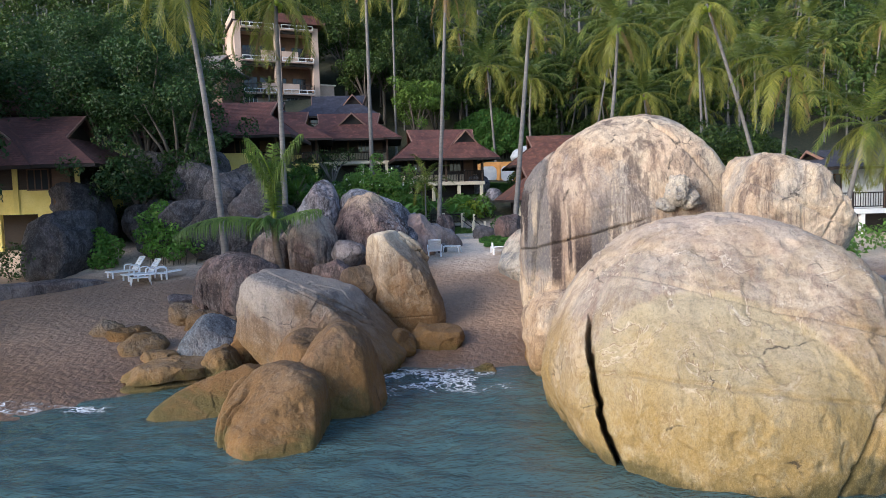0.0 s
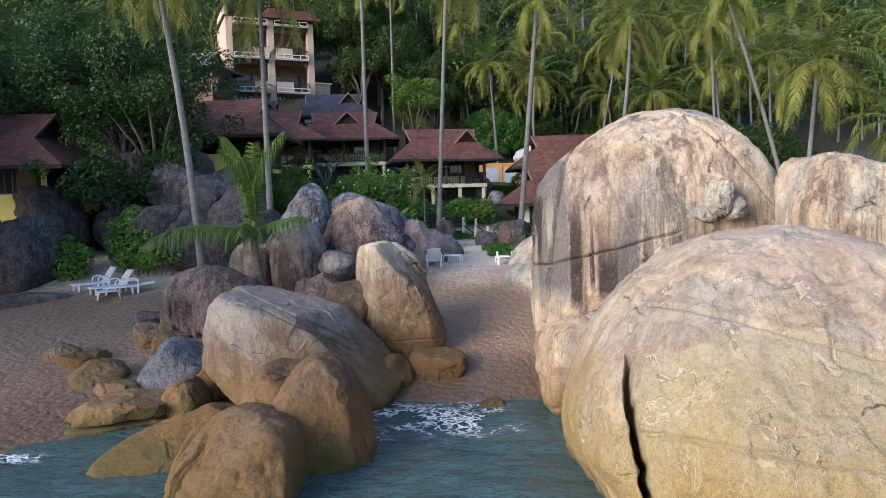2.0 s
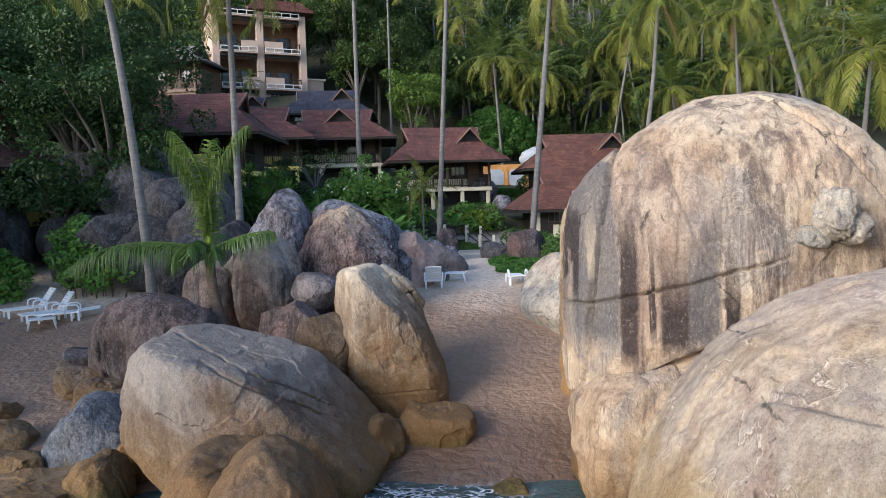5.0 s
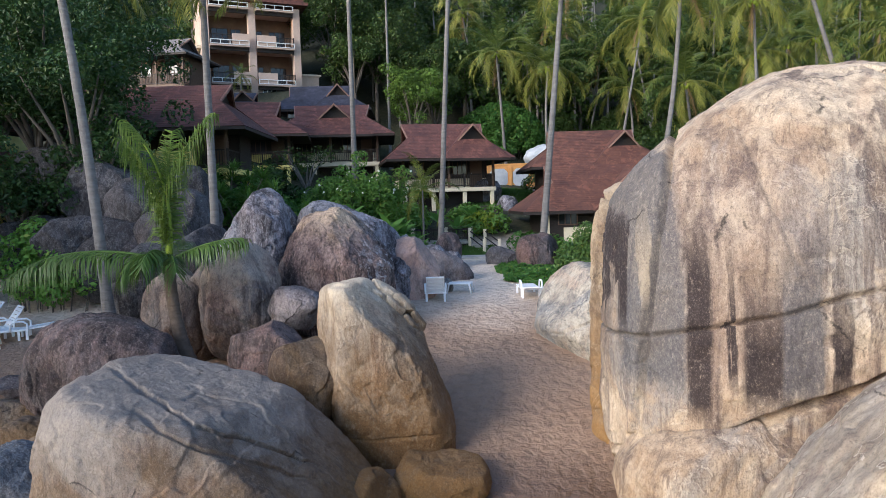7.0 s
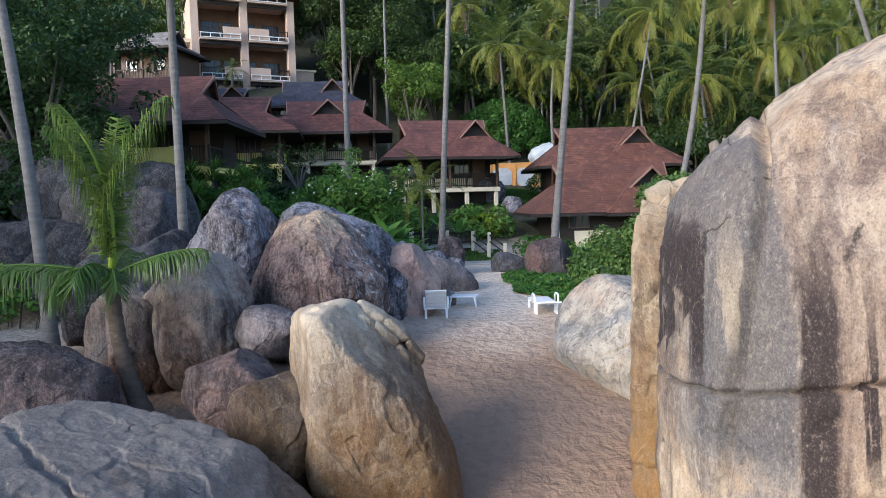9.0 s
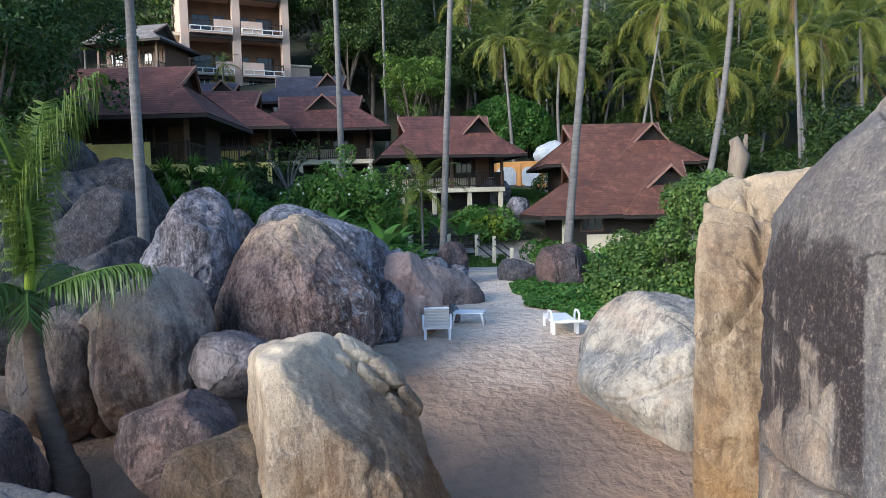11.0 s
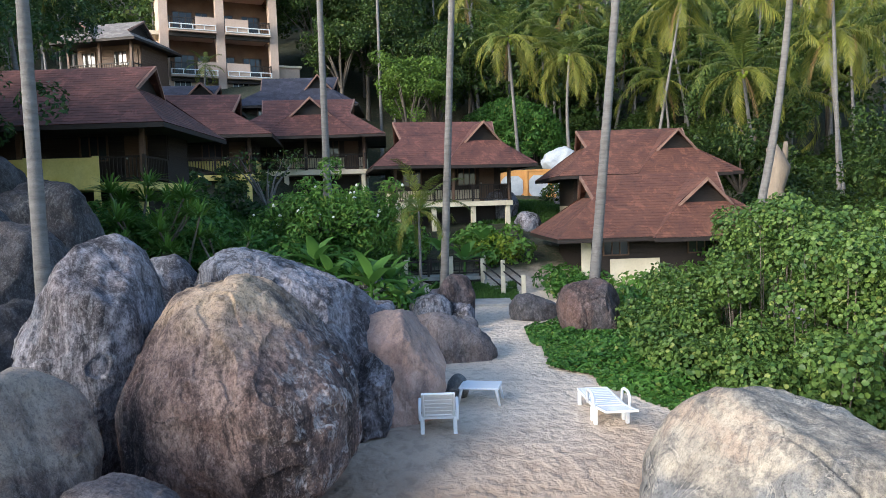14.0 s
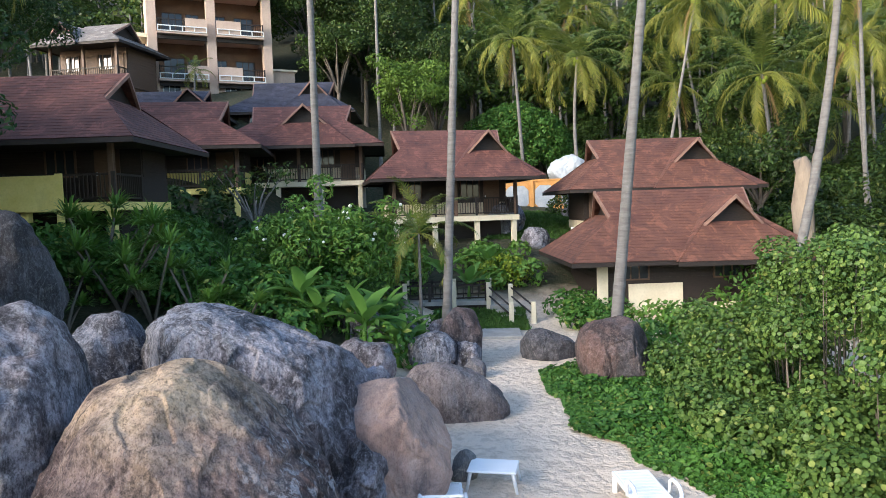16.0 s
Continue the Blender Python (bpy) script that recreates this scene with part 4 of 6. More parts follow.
boulder("dark boulder behind the heap", (-5.6, -4.4, 4.4), (0.9, 1.0, 1.6), DARK, sub=5, seed=70, amp=0.05)
boulder("pink-faced granite boulder beside the sun loungers", (-1.15, -4.0, 3.35), (1.05, 1.05, 1.6), PINK, rot=(0, 8, 0), p=2.7, sub=6, seed=71, amp=0.04, facets=6, cuts=(((0.72, -0.2, 0.62), 0.98), ((-0.3, -0.6, 0.75), 1.2), ((0.3, -0.95, 0.1), 0.95)))
boulder("grey boulder with shattered ledges", (-1.75, -4.9, 3.3), (0.7, 0.85, 1.0), DARK, p=3.2, sub=6, seed=72, amp=0.06, facets=10, chips=2.0)
boulder("bedded grey rock with shattered ledges", (-1.6, -3.6, 3.9), (0.85, 0.8, 0.95), DARK, p=3.2, sub=6, seed=82, amp=0.06, facets=10, chips=2.0)
boulder("sloping grey boulder by the path", (-0.05, 0.45, 3.05), (1.25, 0.85, 0.80), GREY, rot=(0, 24, 0), p=2.5, sub=6, seed=73, amp=0.04)
boulder("low tan rock half buried in sand", (-1.4, -10.7, 2.05), (0.75, 0.8, 0.5), BROWN, sub=5, seed=74, amp=0.04)
boulder("squared dark boulder beside the path", (0.0, 5.0, 3.5), (0.70, 0.75, 1.0), CLAY, p=3.2, sub=6, seed=75, amp=0.04)
boulder("dark boulder beside the path", (-0.75, 4.2, 3.3), (0.7, 0.65, 0.7), DARK, sub=5, seed=76, amp=0.05)
boulder("jagged dark rock beside the path", (0.15, 4.4, 3.1), (0.5, 0.5, 0.55), DARK, p=3, sub=5, seed=84, amp=0.08, facets=10)
boulder("small stone by the path", (0.45, 3.4, 3.0), (0.3, 0.3, 0.35), GREY, sub=5, seed=77, amp=0.06)
boulder("round reddish-grey boulder at the edge of the creeper", (4.15, 3.0, 3.35), (0.98, 0.95, 1.1), CLAY, rot=(0, -8, 0), p=2.6, sub=6, seed=78, amp=0.025, facets=5)
boulder("low dark boulder beside the path", (2.7, 5.6, 3.0), (0.92, 0.7, 0.62), SHADE, rot=(0, 16, 0), p=2.6, sub=6, seed=79, amp=0.04)
boulder("pebble of dark rock beside the lounger", (0.12, -3.1, 2.85), (0.24, 0.2, 0.34), WHITE_ROCK, rot=(0, 20, 0), sub=4, seed=80, amp=0.08, chips=0.3)
# rocks under the houses and along the beach's back edge, their shade put into the colour
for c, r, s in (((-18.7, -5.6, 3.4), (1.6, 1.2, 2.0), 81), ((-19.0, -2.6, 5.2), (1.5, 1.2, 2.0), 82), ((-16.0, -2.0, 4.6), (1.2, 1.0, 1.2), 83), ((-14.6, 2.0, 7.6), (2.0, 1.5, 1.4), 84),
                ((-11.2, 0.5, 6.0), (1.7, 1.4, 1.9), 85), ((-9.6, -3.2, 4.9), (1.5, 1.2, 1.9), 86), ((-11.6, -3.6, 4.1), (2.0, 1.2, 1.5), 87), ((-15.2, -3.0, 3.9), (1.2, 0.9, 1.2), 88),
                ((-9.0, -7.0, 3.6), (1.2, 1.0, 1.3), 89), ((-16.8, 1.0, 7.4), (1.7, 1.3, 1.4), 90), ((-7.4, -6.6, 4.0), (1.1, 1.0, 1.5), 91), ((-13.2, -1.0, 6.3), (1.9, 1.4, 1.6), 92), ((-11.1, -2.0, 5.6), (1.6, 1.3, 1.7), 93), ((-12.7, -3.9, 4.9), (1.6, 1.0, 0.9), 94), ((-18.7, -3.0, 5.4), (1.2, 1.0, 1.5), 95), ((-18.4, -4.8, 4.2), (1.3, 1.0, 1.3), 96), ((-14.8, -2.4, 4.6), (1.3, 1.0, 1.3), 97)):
    boulder("weathered boulder below the houses, coloured dark for shade", c, r, SHADE, rot=(0, s * 11 % 30 - 15, s * 53 % 90), p=2.7, sub=5, seed=s, amp=0.06, facets=8, group="boulders below the houses")
boulder("long flat grey rock ledge at the back of the beach", (-18.0, -8.55, 1.85), (3.6, 0.6, 0.42), GREY, rot=(0, -1, 32), p=4.5, sub=6, seed=95, amp=0.03, name="rock_ledge", facets=3)
for x, y, r, s in ((-2.4, 2.4, 0.8, 96), (-1.6, 6.6, 0.55, 97), (-0.6, 8.4, 0.5, 98), (2.6, 24.0, 1.2, 99), (7.7, 30.5, 0.9, 100), (-2.8, 5.0, 0.7, 101), (8.0, 4.0, 0.9, 102), (4.0, 20.5, 0.7, 103)):
    boulder("dark garden boulder among the plants", (x, y, gz(x, y) + 0.45 * r), (r, r * 0.9, r), DARK, sub=4, seed=s, amp=0.08, group="boulders in the garden")
# a white dome, such as a tarp or tent, built with the boulder shape
boulder("off-white dome above the garden wall, shaped as a boulder", (8.3, 36.0, 9.7), (1.6, 1.2, 1.4), PALEBLUE, rot=(0, -20, 0), sub=5, seed=104, amp=0.05, group="boulders in the garden")

# ---- houses ----


def clip_z(poly, lo, hi):
    """The piece of a polygon between two heights."""
    for lim, keep in ((lo, 1), (hi, -1)):
        out = []
        for a, b in zip(poly, poly[1:] + poly[:1]):
            da, db = keep * (a[2] - lim), keep * (b[2] - lim)
            if da >= 0:
                out.append(a)
            if da * db < 0:
                f = da / (da - db)
                out.append(tuple(a[k] + f * (b[k] - a[k]) for k in range(3)))
        poly = out
        if len(poly) < 3:
            return []
    return poly


def shingled(bm, poly, step=0.115, lift=0.010):
    """A roof face in courses, each proud at its lower edge."""
    a, b, c = (Vector(v) for v in poly[:3])
    nrm = (b - a).cross(c - a).normalized()
    if nrm.z < 0:
        nrm = -nrm
    zs = [v[2] for v in poly]
    z0, z1 = min(zs), max(zs)
    n = max(1, round((z1 - z0) / step))
    for k in range(n):
        lo, hi = z0 + (z1 - z0) * k / n, z0 + (z1 - z0) * (k + 1) / n
        piece = clip_z([tuple(v) for v in poly], lo, hi)
        if not piece:
            continue
        vs = []
        for v in piece:
            f = (hi - v[2]) / (hi - lo)
            vs.append(bm.verts.new(Vector(v) + nrm * (lift * f + 0.02)))
        try:
            bm.faces.new(vs)
        except ValueError:
            pass
        low = [v for v, q in zip(vs, piece) if q[2] < lo + 1e-4]
        if len(low) == 2:
            d = [bm.verts.new(v.co - nrm * lift) for v in low]
            bm.faces.new((low[0], low[1], d[1], d[0]))


def hip_gablet(parent, W, D, z, rise, R, hg, mat, trim, ridge_cap=True):
    """A hipped roof along x with small gables under the ridge's ends: eaves W x D at height z."""
    H, w, d = z + rise, W / 2, D / 2
    xg, yb, zg = R, d * (1 - hg), z + rise * hg
    bm = bmesh.new()
    for s in (-1, 1):
        front = [(-w, s * d, z), (w, s * d, z), (xg, s * yb, zg), (xg + 0.25, 0, H), (-xg - 0.25, 0, H), (-xg, s * yb, zg)]
        shingled(bm, front)
        end = [(s * w, -d, z), (s * w, d, z), (s * (xg - 0.1), yb, zg), (s * (xg - 0.1), -yb, zg)]
        shingled(bm, end)
    bmesh.ops.remove_doubles(bm, verts=bm.verts[:], dist=0.004)
    roof = part("roof", bm, mat, parent)
    # under side and eaves board
    bm = boxes((-w, w, -d, -d + 0.06, z - 0.16, z), (-w, w, d - 0.06, d, z - 0.16, z), (-w, -w + 0.06, -d + 0.06, d - 0.06, z - 0.16, z), (w - 0.06, w, -d + 0.06, d - 0.06, z - 0.16, z))
    part("eaves_board", bm, TIMBER, roof)
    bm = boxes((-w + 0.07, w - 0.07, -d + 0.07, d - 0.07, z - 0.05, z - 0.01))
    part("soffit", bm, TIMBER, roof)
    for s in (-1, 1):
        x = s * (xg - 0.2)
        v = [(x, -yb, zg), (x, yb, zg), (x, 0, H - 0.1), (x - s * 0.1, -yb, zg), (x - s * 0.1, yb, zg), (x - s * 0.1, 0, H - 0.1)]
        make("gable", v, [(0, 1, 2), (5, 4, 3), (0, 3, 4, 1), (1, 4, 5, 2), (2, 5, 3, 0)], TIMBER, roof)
        for t in (-1, 1):
            gable_board(roof, (s * (xg + 0.02), t * (yb + 0.08), zg - 0.08), (s * (xg + 0.27), 0, H + 0.03), trim, (s, 0, 0))
    return roof


def gable_board(parent, a, b, mat, face):
    a, b, f = Vector(a), Vector(b), Vector(face) * 0.05
    dn = Vector((0, 0, -0.15))
    v = [a + f, b + f, b + dn + f, a + dn + f, a - f, b - f, b + dn - f, a + dn - f]
    make("barge_board", v, [(0, 1, 2, 3), (7, 6, 5, 4), (0, 4, 5, 1), (1, 5, 6, 2), (2, 6, 7, 3), (3, 7, 4, 0)], mat, parent)


def wing(parent, x, half, y_front, z, rise, mat, trim, hg=0.58, out=0.5):
    """A cross roof over x that faces the front (-y), with its own small gable."""
    H, zg, hb = z + rise, z + rise * hg, half * (1 - hg)
    y_g = y_front + (half * 0.9) * hg
    bm = bmesh.new()
    for s in (-1, 1):
        shingled(bm, [(x + s * half, y_front, z), (x + s * half, 0, z), (x, 0, H), (x, y_g - out * 0.5, H), (x + s * hb, y_g, zg)])
    shingled(bm, [(x - half, y_front, z), (x + half, y_front, z), (x + hb, y_g + 0.05, zg), (x - hb, y_g + 0.05, zg)])
    bmesh.ops.remove_doubles(bm, verts=bm.verts[:], dist=0.004)
    roof = part("roof", bm, mat, parent)
    yy = y_g + 0.2
    v = [(x - hb, yy, zg), (x + hb, yy, zg), (x, yy, H - 0.1), (x - hb, yy + 0.1, zg), (x + hb, yy + 0.1, zg), (x, yy + 0.1, H - 0.1)]
    make("gable", v, [(0, 1, 2), (5, 4, 3), (0, 3, 4, 1), (1, 4, 5, 2), (2, 5, 3, 0)], TIMBER, roof)
    for t in (-1, 1):
        gable_board(roof, (x + t * (hb + 0.08), y_g - 0.05, zg - 0.08), (x, y_g - out * 0.5 - 0.04, H + 0.04), trim, (0, -1, 0))
    part("eaves_board", boxes((x - half, x + half, y_front - 0.03, y_front + 0.03, z - 0.16, z)), TIMBER, roof)
    return roof


_balusters = {}


def railing(parent, x0, x1, y, z, mat, height=0.95, along="x", gap=0.14):
    """A timber railing: rails, uprights and newels between two points on one line."""
    def bx(bm, a0, a1, b0, b1, c0, c1):
        box(bm, *((a0, a1, b0, b1) if along == "x" else (b0, b1, a0, a1)), c0, c1)
    bm = bmesh.new()
    bx(bm, x0, x1, y - 0.035, y + 0.035, z + height - 0.07, z + height)
    bx(bm, x0, x1, y - 0.025, y + 0.025, z + 0.10, z + 0.16)
    rail = part("railing", bm, mat, parent)
    key = (round(height, 3), mat.name)
    if key not in _balusters:
        bm = boxes((-0.016, 0.016, -0.016, 0.016, 0.16, height - 0.07))
        _balusters[key] = bpy.data.meshes.new("baluster")
        bm.to_mesh(_balusters[key])
        bm.free()
        _balusters[key].materials.append(mat)
    n = max(2, int((x1 - x0) / gap))
    for k in range(n + 1):
        a = x0 + (x1 - x0) * k / n
        shared("baluster", _balusters[key], rail, Matrix.Translation((a, y, z) if along == "x" else (y, a, z)))
    for a in np.linspace(x0, x1, max(2, int((x1 - x0) / 1.8) + 1)):
        bm = bmesh.new()
        bx(bm, a - 0.05, a + 0.05, y - 0.05, y + 0.05, z, z + height + 0.05)
        part("newel", bm, mat, rail)
    return rail


def window(parent, x0, x1, y, z0, z1, frame_mat, bars=2, face=-1):
    """A framed, glazed window that stands proud of a wall facing -y."""
    t = 0.06
    w = part("window", boxes((x0 - t, x0, y - 0.05, y + 0.05, z0 - t, z1 + t), (x1, x1 + t, y - 0.05, y + 0.05, z0 - t, z1 + t), (x0, x1, y - 0.05, y + 0.05, z1, z1 + t), (x0, x1, y - 0.05, y + 0.05, z0 - t, z0)), frame_mat, parent)
    part("pane", boxes((x0, x1, y - 0.01, y + 0.01, z0, z1)), GLASS, w)
    for k in range(1, bars + 1):
        a = x0 + (x1 - x0) * k / (bars + 1)
        part("glazing_bar", boxes((a - 0.025, a + 0.025, y - 0.035, y + 0.035, z0, z1)), frame_mat, w)
    return w


def bungalow(label, at, yaw, W, D, wall_h=2.3, rise=2.6, eave=1.1, ridge=0.42, hg=0.55, roof=None, wings=(), base=CREAM, base_h=0.5, under=0.0,
             veranda=0.0, lower=None, sides=TIMBER, posts=True, lower_h=0.9, wing_rise=0.9):
    """A timber bungalow with a shingled roof. `at` is the middle of its floor; the front faces -y before the yaw."""
    roof = roof or ROOF
    h = thing("bungalow", label, "house", at, yaw, "resort bungalows")
    w, d = W / 2, D / 2
    yf = -d + veranda
    part("floor_slab", boxes((-w, w, -d, d, -0.28, 0.0)), base, h)
    if under:
        for x in (-w + 0.25, -w / 3, w / 3, w - 0.25):
            for y in (-d + 0.25, d - 0.25):
                part("stilt", boxes((x - 0.13, x + 0.13, y - 0.13, y + 0.13, -under, -0.28), bevel=0.01), base, h)
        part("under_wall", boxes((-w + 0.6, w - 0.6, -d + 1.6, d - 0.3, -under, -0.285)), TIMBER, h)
    else:
        part("plinth", boxes((-w + 0.15, w - 0.15, -d + 0.15, d - 0.15, -2.5, -0.285)), base, h)
    # walls: a plastered lower part and boarded upper part
    lo = lower or base
    for n, (x0, x1, y0, y1) in enumerate(((-w + 0.1, w - 0.1, yf, yf + 0.14), (-w + 0.1, w - 0.1, d - 0.16, d - 0.02), (-w + 0.1, -w + 0.24, yf + 0.145, d - 0.165), (w - 0.24, w - 0.1, yf + 0.145, d - 0.165))):
        part("lower_wall", boxes((x0, x1, y0, y1, 0.0, lower_h)), lo, h)
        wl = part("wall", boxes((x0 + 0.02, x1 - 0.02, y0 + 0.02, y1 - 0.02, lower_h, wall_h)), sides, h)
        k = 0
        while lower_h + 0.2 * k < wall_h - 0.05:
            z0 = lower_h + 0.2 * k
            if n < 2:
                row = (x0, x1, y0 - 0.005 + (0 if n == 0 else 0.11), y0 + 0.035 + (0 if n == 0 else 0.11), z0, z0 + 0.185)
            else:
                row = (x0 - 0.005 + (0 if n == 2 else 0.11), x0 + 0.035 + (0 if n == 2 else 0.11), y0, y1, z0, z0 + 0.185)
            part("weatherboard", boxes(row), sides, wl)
            k += 1
    for a in (-0.30, 0.18):
        window(h, a * W - 0.5, a * W + 0.5, yf - 0.03, 1.0, 2.0, WOOD)
    door = part("door", boxes((0.36 * W - 0.45, 0.36 * W + 0.45, yf - 0.06, yf - 0.01, 0.02, 2.05)), WOOD, h)
    part("door_handle", boxes((0.36 * W - 0.38, 0.36 * W - 0.34, yf - 0.11, yf - 0.06, 0.98, 1.1)), RAIL, door)
    if veranda:
        for x in np.linspace(-w + 0.15, w - 0.15, max(3, int(W / 2.4))):
            part("post", boxes((x - 0.09, x + 0.09, -d + 0.08, -d + 0.26, 0, wall_h), bevel=0.01), WOOD if posts else TIMBER, h)
        railing(h, -w + 0.1, w - 0.1, -d + 0.12, 0.0, TIMBER)
        railing(h, -d + 0.2, -d + veranda - 0.05, -w + 0.12, 0.0, TIMBER, along="y")
        railing(h, -d + 0.2, -d + veranda - 0.05, w - 0.12, 0.0, TIMBER, along="y")
    hip_gablet(h, W + 2 * eave, D + 2 * eave, wall_h, rise, ridge * W, hg, roof, BARGE)
    for x, half in wings:
        wing(h, x, half, -d - eave - 0.25, wall_h - 0.05, rise * wing_rise, roof, BARGE)
    return h


bungalow("brown-roofed timber bungalow on stilts above the garden", (-0.6, 23.4, 6.95), 12, 6.8, 5.4, 2.0, 2.75, 1.15, 0.40, 0.60, wings=((1.7, 2.4),), veranda=2.2, under=2.0, base=CREAM, lower_h=0.7)
low = bungalow("brown-roofed bungalow with a cream wall beside the path", (8.9, 13.9, 3.5), 3, 7.5, 5.0, 1.75, 2.65, 1.15, 0.38, 0.62, roof=ROOF_WARM, wings=((1.55, 2.6),), veranda=0.0, base=CREAM, lower=TIMBER, lower_h=0.85, posts=False)
part("wall_panel", boxes((-2.5, -0.4, -2.56, -2.512, -0.26, 0.8)), CREAM, low, "cream plastered wall panel")
part("pillar", boxes((-3.72, -3.3, -2.58, -2.512, -0.26, 1.74)), CREAM, low)
bungalow("brown-roofed bungalow behind the path bungalow", (10.2, 22.6, 5.6), 3, 7.4, 5.4, 2.5, 2.7, 1.2, 0.38, 0.62, roof=ROOF_WARM, wings=((1.7, 2.5),), veranda=1.3, base=CREAM)
big = bungalow("large dark-timbered bungalow with yellow walls and a veranda", (-15.7, 9.1, 8.0), 2, 9.2, 4.6, 1.95, 2.6, 1.2, 0.43, 0.62, veranda=2.3, lower=TIMBER, base=YELLOW, under=1.6)
part("parapet", boxes((-4.6, 2.75, -2.42, -2.31, -0.26, 0.9)), YELLOW, big, "yellow plastered parapet")
for x in (-2.2, 0.4, 2.87):
    part("pier", boxes((x - 0.12, x + 0.12, -2.46, -2.425, -1.6, 0.95)), YELLOW, big)
bungalow("brown-roofed bungalow higher up the garden", (-9.35, 27.0, 9.15), 6, 7.4, 6.0, 2.0, 2.7, 1.2, 0.36, 0.6, wings=((0.4, 2.9),), veranda=2.4, base=CREAM, under=1.6)
bungalow("brown-roofed bungalow among the trees", (-14.9, 20.6, 8.75), 10, 7.6, 5.0, 2.0, 2.6, 1.2, 0.36, 0.55, veranda=2.2, lower=YELLOW, base=YELLOW, under=1.6)
bungalow("slate-roofed bungalow below the hotel", (-19.6, 30.6, 11.9), 8, 8.0, 5.2, 1.6, 2.2, 1.0, 0.36, 0.55, roof=ROOF_BLUE, wings=((2.4, 2.2),), base=CREAM)
bungalow("slate-roofed bungalow beside the hotel", (-11.6, 34.6, 12.6), 4, 7.2, 5.2, 1.6, 2.5, 1.0, 0.36, 0.55, roof=ROOF_BLUE, wings=((1.7, 2.2),), base=CREAM)
yel = bungalow("yellow-walled bungalow above the beach on concrete stilts", (-22.25, -0.7, 5.55), 6, 6.4, 6.0, 2.2, 2.9, 1.4, 0.34, 0.55, wings=((-1.2, 2.8),), base=YELLOW, under=2.2, lower_h=1.0, lower=YELLOW, sides=TIMBER)
for x in (-3.12, 0.0, 3.12):
    part("pier", boxes((x - 0.13, x + 0.13, -3.06, -2.94 - 0.065, -0.27, 2.19)), YELLOW, yel, "yellow plastered pier")
bungalow("brown-roofed bungalow behind the beach trees", (-27.5, 9.0, 9.6), 10, 8.0, 6.0, 2.2, 3.0, 1.3, 0.36, 0.55, base=YELLOW, under=2.0)
bungalow("grey-tiled house on the slope beside the hotel", (-25.4, 34.6, 16.9), -8, 5.4, 4.8, 2.5, 1.9, 0.7, 0.36, 0.45, roof=ROOF_GREY, base=WOOD, sides=WOOD, lower=WOOD, wings=((-1.4, 1.7),), veranda=1.2)
bungalow("white beach house with a blue roof", (25.4, 3.4, 4.25), 0, 7.6, 5.0, 2.4, 1.1, 0.7, 0.4, 0.5, roof=ROOF_BLUE, base=WHITE, sides=WHITE, lower=WHITE, under=1.6, veranda=1.6)


